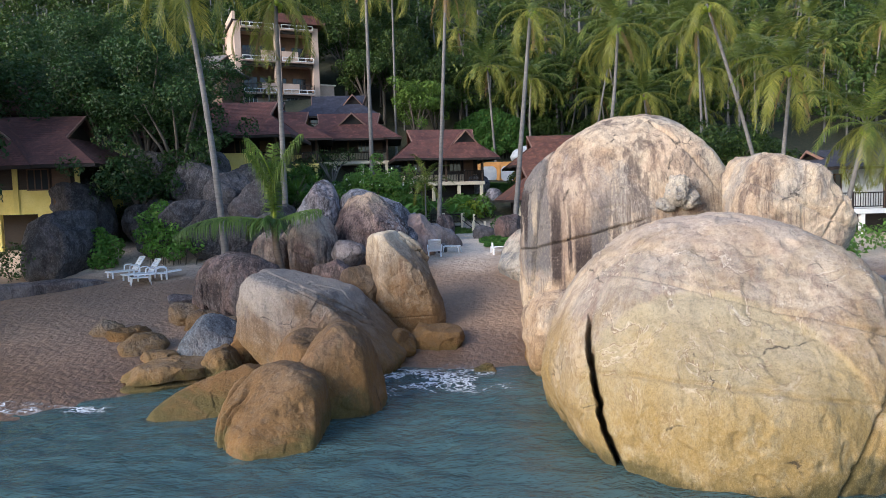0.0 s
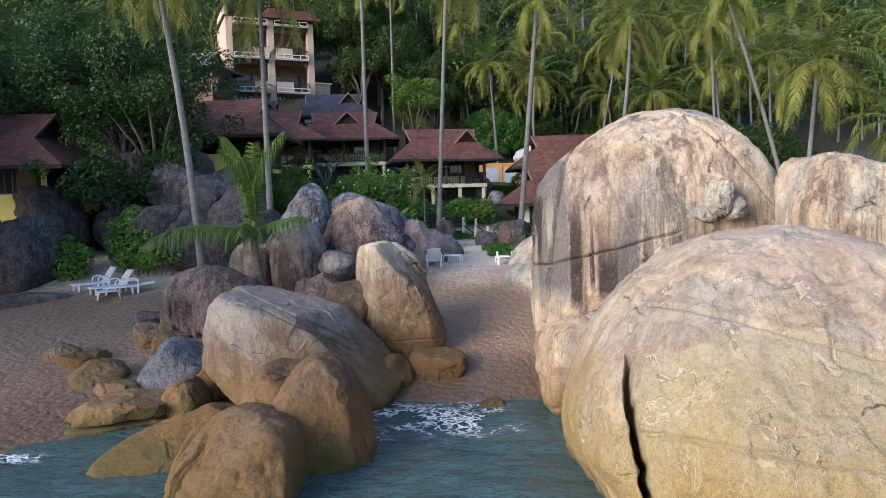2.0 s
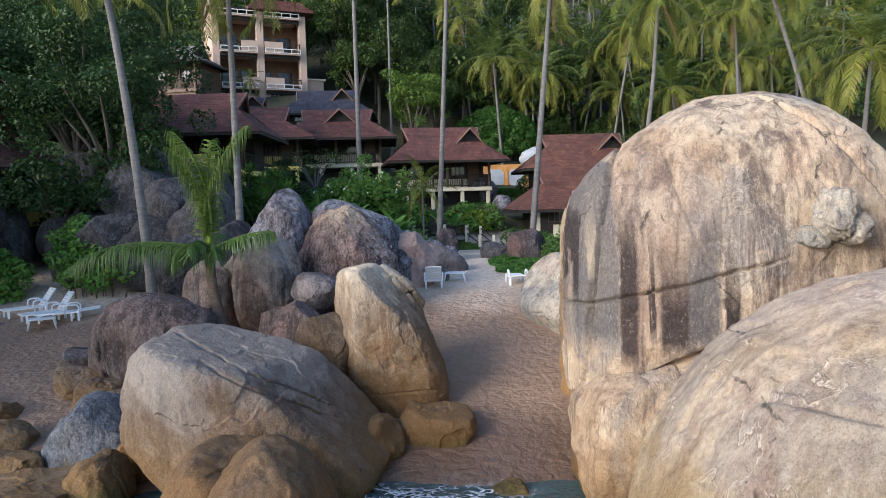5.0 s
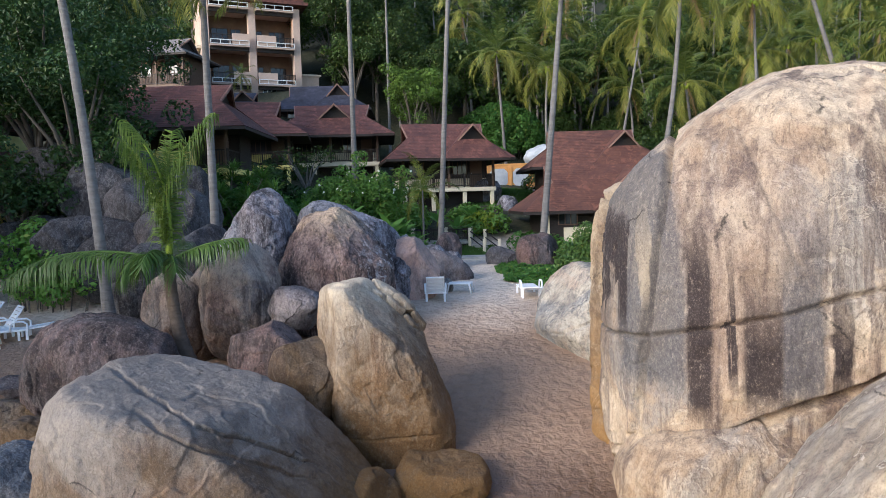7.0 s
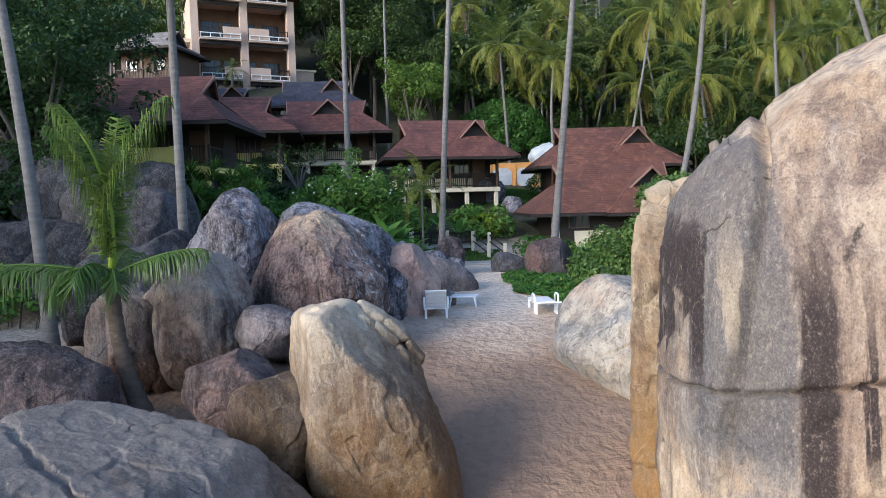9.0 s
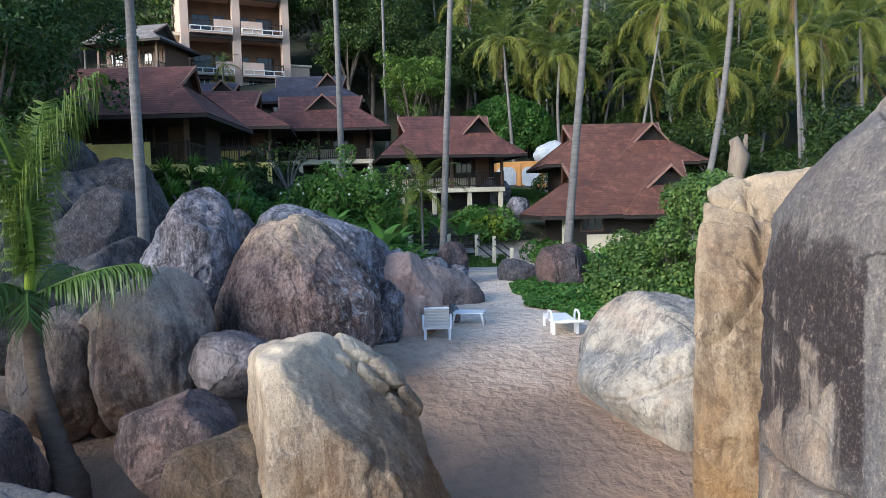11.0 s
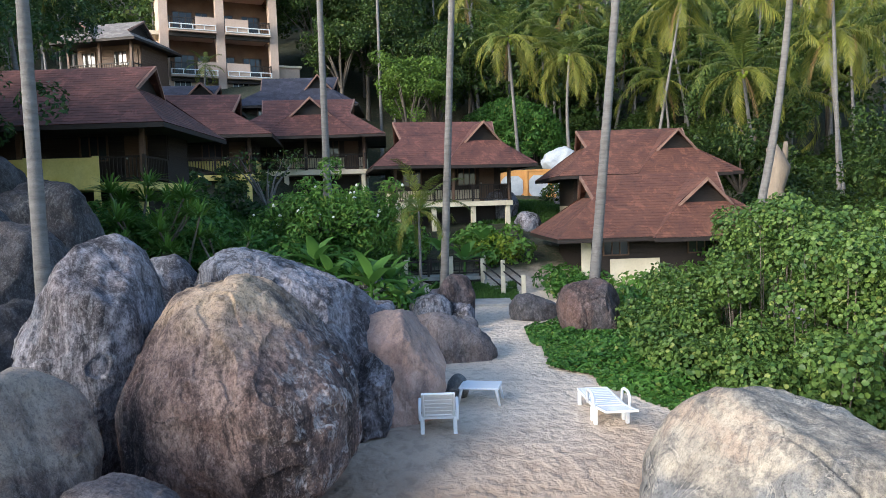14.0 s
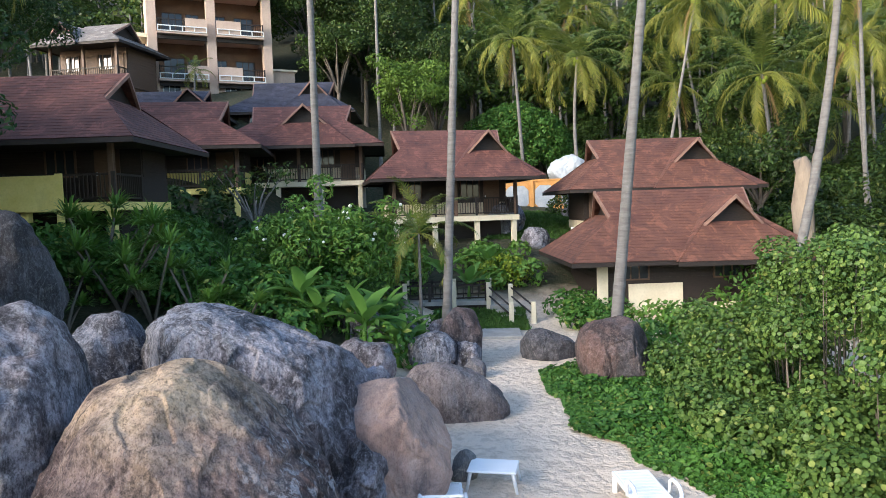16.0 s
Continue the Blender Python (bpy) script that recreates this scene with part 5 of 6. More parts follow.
def hotel():
    """A storeyed hotel front: columns, balconies, doors, parapets, roof."""
    h = thing("hotel", "peach-plastered hotel with stacked balconies and dark recesses", "building", (-23.5, 37.6, 14.5), 25.8, "")
    Wd, dp = 9.4, 8.0
    # the recess shade is painted into this wall's colour
    part("back_wall", boxes((0.3, Wd - 0.3, 2.6, 2.85, 0, 11.2)), RECESS_SHADE, h, "plastered wall behind the balconies, coloured brown for the recess shade")
    part("side_wall", boxes((0.0, 0.3, 0.6, dp, 0, 12.5)), PEACH, h)
    part("side_wall", boxes((Wd - 0.3, Wd, 0.6, dp, 0, 12.5)), PEACH, h)
    part("rear_wall", boxes((0.3, Wd - 0.3, dp - 0.3, dp, 0, 12.5)), PEACH, h)
    for x in (0.0, 4.35, 8.7):
        part("column", boxes((x, x + 0.7, -0.35, 0.45, 0, 11.2 if x < 8 else 11.0), bevel=0.02), PEACH, h)
    part("annex", boxes((Wd + 0.005, Wd + 2.0, 0.8, 5.0, 0, 4.7)), PEACH, h, "low peach side wing")
    part("annex_roof", boxes((Wd + 0.005, Wd + 2.2, 0.6, 5.2, 4.7, 4.85)), CREAM, h)
    part("lower_wall", boxes((0.7, Wd - 0.7, 0.02, 0.3, 0, 3.4)), PEACH, h)
    for x in (1.0, 5.6, 7.4):
        window(h, x, x + 1.2, -0.02, 1.3, 3.0, WHITE, 2)
    for z in (3.55, 7.15, 10.75):
        part("balcony_slab", boxes((0.7, 4.35, -0.9, 2.58, z - 0.3, z - 0.12), (5.05, 8.7, -0.9, 2.58, z - 0.3, z - 0.12)), PEACH, h)
        part("ceiling_beam", boxes((0.72, 4.33, -0.5, -0.3, z - 0.62, z - 0.31), (5.07, 8.68, -0.5, -0.3, z - 0.62, z - 0.31)), TIMBER, h)
        for x0 in (0.72, 5.07):
            r = part("railing", boxes((x0, x0 + 3.6, -0.95, -0.88, z + 0.24, z + 0.31), (x0, x0 + 3.6, -0.95, -0.88, z - 0.14, z - 0.08)), WHITE, h)
            for k in range(5):
                part("upright", boxes((x0 + 0.88 * k, x0 + 0.88 * k + 0.07, -0.94, -0.89, z - 0.08, z + 0.24)), WHITE, r)
        if z < 10:
            part("parapet", boxes((2.75, 4.34, -0.84, -0.70, z - 0.10, z + 0.95)), PEACH, h)
            part("parapet", boxes((5.06, 6.9, -0.84, -0.70, z - 0.10, z + 0.95)), PEACH, h)
            for x in (1.25, 6.9):
                window(h, x, x + 1.5, 2.57, z + 0.1, z + 2.1, WOOD, 2)
            for x in (3.1, 5.2):
                window(h, x, x + 0.9, 2.57, z + 1.0, z + 2.1, WOOD, 1)
            railing(h, 0.75, 2.7, -0.6, z - 0.12, TIMBER, 1.0)
            railing(h, 6.95, 8.65, -0.6, z - 0.12, TIMBER, 1.0)
    part("ledge", boxes((-0.9, -0.005, 0.6, 3.0, 6.8, 7.1)), CREAM, h)
    bm = bmesh.new()
    for k in range(4):
        box(bm, 4.0 - 0.5 + 0.35 * k, Wd + 0.7 - 0.35 * k, -1.2 + 0.35 * k, dp - 0.3 * k, 11.2 + 0.32 * k, 11.5 + 0.32 * k)
    part("roof", bm, ROOF, h, "stepped brown roof")
    part("roof_slab", boxes((-0.2, Wd + 0.2, -0.3, dp + 0.2, 11.205, 11.4)), TIMBER, h)


hotel()


def garden_wall():
    w = thing("garden_wall", "orange garden wall with whitewashed scalloped panels", "wall", (3.0, 33.4, 6.9), -2, "")
    part("wall", boxes((0, 5.2, 0, 0.25, -0.6, 2.15)), ORANGE, w)
    part("coping", boxes((-0.05, 5.25, -0.06, 0.31, 2.15, 2.28)), ORANGE, w)
    for x in (0.0, 2.05, 3.9):
        part("pier", boxes((x, x + 0.28, -0.1, -0.003, -0.6, 2.145), bevel=0.01), ORANGE, w)
    for x0, x1 in ((0.36, 1.97), (2.42, 3.82), (4.27, 5.1)):
        bm = bmesh.new()
        box(bm, x0, x1, -0.05, -0.004, 0.25, 1.85, bevel=0)
        bmesh.ops.bevel(bm, geom=[e for e in bm.edges if abs(e.verts[0].co.y - e.verts[1].co.y) > 0.01], offset=0.35, segments=3, profile=0.3, affect="EDGES")
        part("panel", bm, PALEBLUE, w, "whitewashed panel with scalloped corners")


garden_wall()


def footbridge():
    """A raised concrete walk with cream posts and dark rails that ends in steps down to the sand."""
    b = thing("footbridge", "low concrete footbridge with cream posts and dark timber rails", "footbridge", (0, 0, 0), 0, "")
    part("deck", boxes((-3.6, 1.4, 12.6, 14.0, 3.45, 3.62)), CONCRETE, b)
    part("beam", boxes((-3.6, 1.4, 12.75, 12.95, 3.2, 3.445)), TIMBER, b)
    for k in range(5):
        part("step", boxes((1.25 + 0.20 * k, 2.05 + 0.20 * k, 12.3 - 0.36 * k, 12.66 - 0.36 * k, 2.6, 3.45 - 0.14 * k), bevel=0.01), CONCRETE, b)
    for x, y, z in ((-2.2, 12.62, 3.62), (-0.2, 12.62, 3.62), (1.2, 12.5, 3.6), (2.0, 10.9, 3.0), (2.85, 10.9, 3.0), (2.1, 12.6, 3.5), (-0.2, 13.95, 3.62), (1.3, 13.95, 3.62), (-2.2, 13.95, 3.62)):
        part("post", boxes((x - 0.09, x + 0.09, y - 0.09, y + 0.09, z - 0.3, z + 0.78), bevel=0.015), CREAM, b)
    railing(b, -3.5, 1.1, 12.62, 3.62, TIMBER, 0.7, gap=0.3)
    railing(b, -3.5, 1.2, 13.95, 3.62, TIMBER, 0.7, gap=0.3)
    for (x0, y0, z0), (x1, y1, z1) in (((1.2, 12.5, 4.2), (2.0, 10.9, 3.6)), ((2.1, 12.6, 4.15), (2.85, 10.9, 3.6)), ((1.2, 12.5, 3.85), (2.0, 10.9, 3.25)), ((2.1, 12.6, 3.8), (2.85, 10.9, 3.25))):
        v, t = tube([(x0, y0, z0), (x1, y1, z1)], [0.035, 0.035], 6)
        make_fast("handrail", v, t, TIMBER, b)


footbridge()


def garden_steps():
    s = thing("garden_steps", "concrete garden steps between white posts", "steps", (5.0, 19.0, 3.7), -6, "")
    for k in range(9):
        part("step", boxes((-0.75, 0.75, 0.38 * k, 0.38 * k + 0.37, -0.6, 0.19 * (k + 1))), CONCRETE, s)
    for x in (-0.85, 0.85):
        for k in (0, 4, 8):
            part("post", boxes((x - 0.07, x + 0.07, 0.38 * k, 0.38 * k + 0.14, 0.19 * k - 0.3, 0.19 * k + 0.95)), WHITE, s)
        v, t = tube([(x, 0.07, 0.9), (x, 3.1, 2.4)], [0.03, 0.03], 6)
        make_fast("handrail", v, t, RAIL, s)


garden_steps()
p = part("path_slab", boxes((0.7, 2.2, 8.3, 9.9, 2.7, 2.98), bevel=0.02), CONCRETE, None)
tagged(p, "grey concrete slab where the path meets the sand", "path", kind="structure")
p = part("path_slab", boxes((-15.5, -11.2, 1.6, 2.9, 5.0, 5.42), bevel=0.02), CONCRETE, None)
tagged(p, "grey concrete garden path", "path", kind="structure")

# ---- sun loungers ----


def lounger(back, label):
    """A white moulded-plastic sun lounger, foot end at +y; `back` is the backrest's tilt in degrees."""
    t = thing("sun_lounger", label, "sun lounger", group="white sun loungers")
    bm = bmesh.new()
    for s in (-1, 1):
        box(bm, s * 0.29 - 0.025, s * 0.29 + 0.025, -0.05, 1.25, 0.27, 0.33, bevel=0.01)
    box(bm, -0.265, 0.265, 1.21, 1.25, 0.27, 0.33)
    box(bm, -0.265, 0.265, -0.05, 0.0, 0.27, 0.33)
    part("frame", bm, PLASTIC, t)
    for k in range(10):
        part("slat", boxes((-0.262, 0.262, 0.014 + 0.118 * k, 0.126 + 0.118 * k, 0.305, 0.332), bevel=0.006), PLASTIC, t)
    bm = boxes((-0.30, -0.25, -0.75, 0, -0.02, 0.025), (0.25, 0.30, -0.75, 0, -0.02, 0.025), (-0.25, 0.25, -0.75, -0.69, -0.02, 0.025), (-0.25, 0.25, -0.06, 0, -0.02, 0.025), bevel=0.008)
    b = part("backrest", bm, PLASTIC, t)
    b.matrix_basis = pose(0, -0.03, 0.32, -back, 0, 0)
    for k in range(5):
        part("slat", boxes((-0.248, 0.248, -0.67 + 0.122 * k, -0.565 + 0.122 * k, -0.008, 0.016), bevel=0.005), PLASTIC, b)
    for s in (-1, 1):
        for y in (0.12, 1.12):
            part("leg", boxes((s * 0.30 - 0.035, s * 0.30 + 0.035, y - 0.035, y + 0.035, 0.0, 0.275), bevel=0.01), PLASTIC, t)
        part("rear_leg", boxes((s * 0.30 - 0.035, s * 0.30 + 0.035, -0.14, -0.06, 0.0, 0.33), bevel=0.01), PLASTIC, t)
        v, q = tube([(s * 0.335, -0.12, 0.28), (s * 0.345, -0.12, 0.5), (s * 0.345, -0.02, 0.575), (s * 0.345, 0.22, 0.575), (s * 0.34, 0.32, 0.52), (s * 0.335, 0.34, 0.30)], [0.03] * 6, 6)
        make_fast("armrest", v, q, PLASTIC, t)
    return t


def low_table(label):
    t = thing("low_table", label, "table", group="white sun loungers")
    part("top", boxes((-0.30, 0.30, -0.42, 0.42, 0.33, 0.37), bevel=0.015), PLASTIC, t)
    for sx in (-1, 1):
        for sy in (-1, 1):
            v, q = tube([(sx * 0.26, sy * 0.36, 0.34), (sx * 0.29, sy * 0.43, 0.0)], [0.035, 0.025], 6)
            make_fast("leg", v, q, PLASTIC, t)
    return t


L0 = lounger(48, "white plastic sun lounger with its back raised, on the sand")
L0.matrix_basis = pose(-0.2, -5.25, gz(-0.2, -5.2), 0, 0, 2)
L1 = lounger(9, "white plastic sun lounger laid flat, beside the creeper")
L1.matrix_basis = pose(3.0, -4.9, gz(3.0, -4.9), 0, 0, 4)
L2 = lounger(55, "white plastic sun lounger with its back raised, by the rocks")
L2.matrix_basis = pose(-14.75, -6.2, gz(-15.1, -6.6) + 0.05, 0, 0, 138)
copy_thing(L2, pose(-13.7, -6.8, gz(-14.1, -7.2) + 0.05, 0, 0, 138))
L4 = lounger(6, "white plastic sun lounger laid flat, by the rocks")
L4.matrix_basis = pose(-12.85, -7.2, gz(-13.1, -7.3) + 0.05, 0, 0, 115)
T0 = low_table("low white plastic table on the sand")
T0.matrix_basis = pose(0.62, -3.5, gz(0.62, -3.5), 0, 0, 80)
copy_thing(T0, pose(-13.6, -8.0, gz(-13.6, -8.0) + 0.03, 0, 0, 120))

# ---- palms ----


def frond_mesh(name, length, el, bend, leaflets, leaf_len, mat, seed, width=0.05, hang=0.5, lateral=0.8, base=0.16, stalk=0.045):
    """One feather leaf that leaves the crown along +x at el degrees, bows down by bend degrees and lets its leaflets hang."""
    rng = np.random.RandomState(seed)
    s = np.linspace(0, 1, 15)
    ang = np.radians(el - bend * s ** 1.35)
    step = length / 14
    x = np.concatenate([[0], np.cumsum(np.cos(ang[:-1]) * step)])
    z = np.concatenate([[0], np.cumsum(np.sin(ang[:-1]) * step)])
    y = 0.06 * length * rng.uniform(-1, 1) * s ** 2
    rachis = np.stack([x, y, z], 1)
    pieces = [tube(rachis, stalk * (1 - 0.85 * s), 4)]
    vs, ts = [], []
    down = np.array([0, 0, -1.0])
    for k in range(leaflets):
        f = min(1.0, base + (1 - base) * (k + rng.uniform(-0.3, 0.3)) / (leaflets - 1))
        p = np.array([np.interp(f, s, rachis[:, i]) for i in range(3)])
        th = np.interp(f, s, ang)
        fwd = np.array([math.cos(th), 0, math.sin(th)])
        up = np.array([-math.sin(th), 0, math.cos(th)])
        for side in (-1, 1):
            if rng.uniform() < 0.05:
                continue
            L = leaf_len * (0.35 + 0.75 * math.sin(math.pi * (0.10 + 0.80 * f)) ** 0.8) * rng.uniform(0.8, 1.1)
            out = fwd * (0.45 + 0.5 * f) + np.array([0, side * lateral, 0]) + up * 0.18 + rng.normal(size=3) * 0.09
            out /= np.linalg.norm(out)
            h = hang * rng.uniform(0.7, 1.25)
            mid = p + 0.5 * L * (out * (1 - 0.42 * h) + down * 0.42 * h)
            tip = mid + 0.5 * L * (out * max(0.05, 1 - h) + down * h)
            w = fwd * width * 0.5
            n = len(vs)
            vs += [p - w * 0.7, p + w * 0.7, mid - w, mid + w, tip]
            ts += [(n, n + 1, n + 3), (n, n + 3, n + 2), (n + 2, n + 3, n + 4)]
    pieces.append((np.array(vs), np.array(ts)))
    v, t = joined(pieces)
    ob = make_fast(name, v, t, mat)
    me = ob.data
    bpy.data.objects.remove(ob)
    return me


# coconut fronds by the angle at which they leave the crown, from the upright young ones to the hanging old ones
TILTS = (80, 64, 48, 32, 16, 0, -18, -38)
FRONDS = [[frond_mesh("frond", 4.6 + 0.3 * j, el, 56 + 0.40 * (80 - el) + 12 * j, 60, 1.15, FROND_OLD if el < 5 else FROND, 50 + 7 * k + j, 0.058, 0.32 + 0.06 * k, 0.85) for j in range(2)] for k, el in enumerate(TILTS)]
FRONDS_DRY = [frond_mesh("frond", 3.4, -55 - 8 * j, 26, 36, 0.8, FROND_DEAD, 60 + j, 0.05, 0.8, 0.5) for j in range(2)]


def nut_mesh():
    bm = bmesh.new()
    bmesh.ops.create_icosphere(bm, subdivisions=2, radius=0.13, matrix=Matrix.Diagonal((1, 1, 1.3, 1)))
    me = bpy.data.meshes.new("coconut")
    bm.to_mesh(me)
    bm.free()
    me.materials.append(LEAF_LIME)
    return me


NUT = nut_mesh()


def palm(base, top, seed, label, n=20, scale=1.0, bend=0.0, r=0.16, dead=1, nuts=True, spread=(-42, 82), bark=None):
    rng = np.random.RandomState(seed)
    b, t = np.array(base, float), np.array(top, float)
    root = thing("coconut_palm", label, "palm tree", base, 0, "coconut palms")
    s = np.linspace(0, 1, 22)
    side = np.array([0.6, 0.2, 0]) * bend
    line = np.outer(s, t - b) + np.outer(np.sin(math.pi * s), side)
    line[0, 2] -= 0.4
    rad = r * (1 - 0.42 * s) * (1 + 0.5 * np.exp(-s * 26)) * (1 + 0.03 * np.sin(np.arange(22) * 2.4))
    v, tr = tube(line, rad, 9)
    make_fast("trunk", v, tr, bark or BARK, root, smooth=True)
    crown = t - b
    for i in range(n):
        az = i * 137.5 + rng.uniform(-18, 18) + seed * 40
        el = spread[1] + (spread[0] - spread[1]) * ((i + 0.5) / n) ** 0.9 + rng.uniform(-7, 7)
        if i >= n - dead:
            me = FRONDS_DRY[i % 2]
        else:
            me = FRONDS[int(np.argmin([abs(el - q) for q in TILTS]))][(i + seed) % 2]
        m = Matrix.Translation(crown) @ Euler((radians(rng.uniform(-8, 8)), radians(rng.uniform(-6, 6)), radians(az))).to_matrix().to_4x4() @ Matrix.Scale(scale * rng.uniform(0.85, 1.08), 4)
        shared("frond", me, root, m)
    if nuts:
        for i in range(6):
            a = i * 1.05 + seed
            shared("coconut", NUT, root, Matrix.Translation(crown + [0.24 * math.cos(a), 0.24 * math.sin(a), -0.28 - 0.11 * (i % 3)]))
    return root


TALL = "tall coconut palm with a pale ringed trunk and feathery crown"
palm((-9.25, -8.9, 2.6), (-10.6, -8.9, 15.6), 1, TALL, scale=0.85, bend=0.25, dead=0)
palm((-7.55, -5.0, 4.2), (-7.6, -5.0, 15.4), 2, TALL, scale=0.80, dead=1, r=0.15)
palm((-5.25, 11.0, 7.0), (-5.25, 11.0, 22.5), 3, TALL)
palm((-5.8, 37.0, 9.5), (-5.75, 37.0, 30), 4, TALL, r=0.15)
palm((-0.45, 8.0, 2.8), (0.55, 8.0, 20.3), 5, TALL, dead=4, r=0.16)
palm((4.45, 4.5, 2.9), (5.75, 4.5, 17.0), 6, TALL, r=0.18, scale=0.72, n=18)
palm((9.3, 5.0, 3.0), (11.2, 5.0, 16.0), 7, TALL, r=0.15, scale=0.82, bend=0.75, n=22)
palm((21.2, 6.0, 2.9), (17.0, 6.0, 17.4), 22, TALL, r=0.15, scale=0.8, n=18, bend=0.4)
palm((20.6, 4.0, 2.8), (21.4, 4.0, 12.9), 8, "sunlit coconut palm with a heavy drooping crown", n=26, scale=1.0, dead=2)
palm((20.2, 28.0, 5.0), (18.9, 28.0, 15.0), 9, TALL, n=24, dead=1)
palm((9.2, 37.0, 8.5), (9.2, 37.0, 18.3), 10, TALL, bend=-0.5, n=24)
palm((20.9, 42.0, 8.0), (18.3, 42.0, 22.6), 11, TALL, r=0.14, n=22)
palm((15.5, 37.0, 8.5), (18.0, 37.0, 22.4), 12, TALL, r=0.14)
palm((23.6, 25.0, 5.0), (23.0, 25.0, 20.5), 13, TALL, r=0.15)
palm((25.6, 28.0, 5.2), (24.4, 28.0, 17.2), 14, TALL, n=22)
palm((20.9, -2.2, 2.4), (22.5, -2.0, 8.7), 15, "sunlit coconut palm leaning over the beach house", n=22, scale=0.8, dead=0)
palm((30.6, 30.0, 5.5), (30.2, 30.0, 18.6), 16, TALL, n=22)
palm((8.4, 45.0, 13.0), (8.0, 45.0, 20.6), 17, TALL, n=22)
palm((-20.0, 15.0, 8.0), (-21.5, 15.0, 20.0), 18, TALL)
palm((-24.0, 20.0, 9.5), (-25.0, 20.0, 22.0), 19, TALL)
palm((5.2, 38.0, 8.6), (4.4, 37.0, 19.8), 20, TALL, n=22)
palm((3.2, 50.0, 16.0), (1.4, 50.0, 27.0), 23, TALL)
palm((27.0, 45.0, 10.0), (27.5, 45.0, 24.4), 24, TALL)
palm((33.0, 40.0, 9.0), (32.5, 40.0, 20.3), 25, TALL, n=22)
palm((24.6, 34.0, 7.0), (25.2, 34.0, 14.2), 26, "low sunlit coconut palm at the edge of the woods", n=22, dead=0)
palm((-19.6, 36.2, 15.0), (-19.4, 36.2, 18.2), 21, "small palm in front of the hotel", n=14, scale=0.36, r=0.1, dead=0, nuts=False)
g = np.random.RandomState(44)
k = 0
for i in range(400):
    x, y = g.uniform(8, 62), g.uniform(34, 84)
    if abs(x) > 0.66 * (y + 40):
        continue
    hgt = g.uniform(7, 13.5)
    z = gz(x, y)
    palm((x, y, z), (x + g.uniform(-1.5, 1.5), y + g.uniform(-1, 1), z + hgt), 100 + k, "coconut palm among the trees on the slope", n=18, r=0.14, dead=1 + k % 3, bend=g.uniform(-0.6, 0.6), nuts=False, scale=g.uniform(0.85, 1.05))
    k += 1
    if k >= 34:
        break
k = 0
for i in range(200):
    x, y = g.uniform(-30, 8), g.uniform(50, 84)
    hgt = g.uniform(9, 14)
    z = gz(x, y)
    palm((x, y, z), (x + g.uniform(-1.5, 1.5), y, z + hgt), 200 + k, "coconut palm among the trees on the slope", n=16, r=0.14, dead=1 + k % 3, bend=g.uniform(-0.6, 0.6), nuts=False, scale=0.9)
    k += 1
    if k >= 12:
        break


def young_palm(base, top):
    """A young palm: a leaning ringed trunk, a sheaf of upright fronds and a few that droop."""
    root = thing("coconut_palm", "young coconut palm with upright green fronds, growing between boulders", "palm tree", base, 0, "coconut palms")
    b, t = np.array(base), np.array(top)
    s = np.linspace(0, 1, 40)
    line = np.outer(s, t - b) + np.outer(np.sin(math.pi * s), (-0.16, 0, 0))
    line[0, 2] -= 0.5
    rings = 0.165 * (1 - 0.2 * s) * (1 + 0.7 * np.exp(-s * 8)) * (1 + 0.06 * np.sin(np.arange(40) * 2.1)) * (1 + 0.5 * np.exp(-((s - 1) / 0.07) ** 2))
    v, tr = tube(line, rings, 12)
    make_fast("trunk", v, tr, BARK_BROWN, root, smooth=True)
    # (way it leans, angle at the crown, bow, length, leaflet length, hang)
    rows = ((178, 97, 58, 3.7, 1.25, 0.95), (186, 88, 40, 3.1, 1.25, 0.95), (4, 92, 50, 3.8, 1.3, 0.9), (352, 90, 6, 2.7, 0.5, 0.5), (95, 86, 34, 3.4, 1.15, 0.85), (215, 88, 32, 2.9, 1.2, 0.9),
            (186, 15, 48, 3.9, 1.0, 0.95), (356, 26, 26, 1.9, 0.85, 0.9), (262, 42, 115, 1.4, 0.95, 0.85), (300, 28, 100, 1.2, 0.85, 0.85), (228, 32, 105, 1.3, 0.85, 0.85), (100, 35, 65, 1.9, 0.9, 0.8))
    for k, (az, el, bend, length, leaf, hang) in enumerate(rows):
        me = frond_mesh("frond", length, el, bend, 120 if length > 3 else 64, leaf * 1.15, PALM_SHEAF if el > 50 else FROND_YOUNG, 90 + k, 0.032, hang, 0.8, 0.14, 0.045)
        shared("frond", me, root, Matrix.Translation(t - b) @ Euler((0, 0, radians(az))).to_matrix().to_4x4())
        if k == 0:
            # the thick yellow midrib of the tallest leaf
            ang = np.radians(el - bend * np.linspace(0, 1, 15) ** 1.35)
            rib = np.stack([-np.cumsum(np.cos(ang)), 0 * ang - 0.12, np.cumsum(np.sin(ang))], 1) * length / 14
            v, tr = tube(t - b + np.vstack([(0, 0, -0.1), rib[:11]]), 0.085 * (1 - 0.8 * np.linspace(0, 1, 12)), 7)
            make_fast("midrib", v, tr, LEAF_LIME, root, smooth=True)


young_palm((-5.72, -11.75, 1.8), (-6.35, -11.5, 4.7))
palm((-1.3, 8.6, 3.0), (-1.3, 8.6, 6.6), 33, "slender young palm in the garden", n=15, scale=0.48, r=0.07, dead=0, nuts=False, spread=(-25, 82))

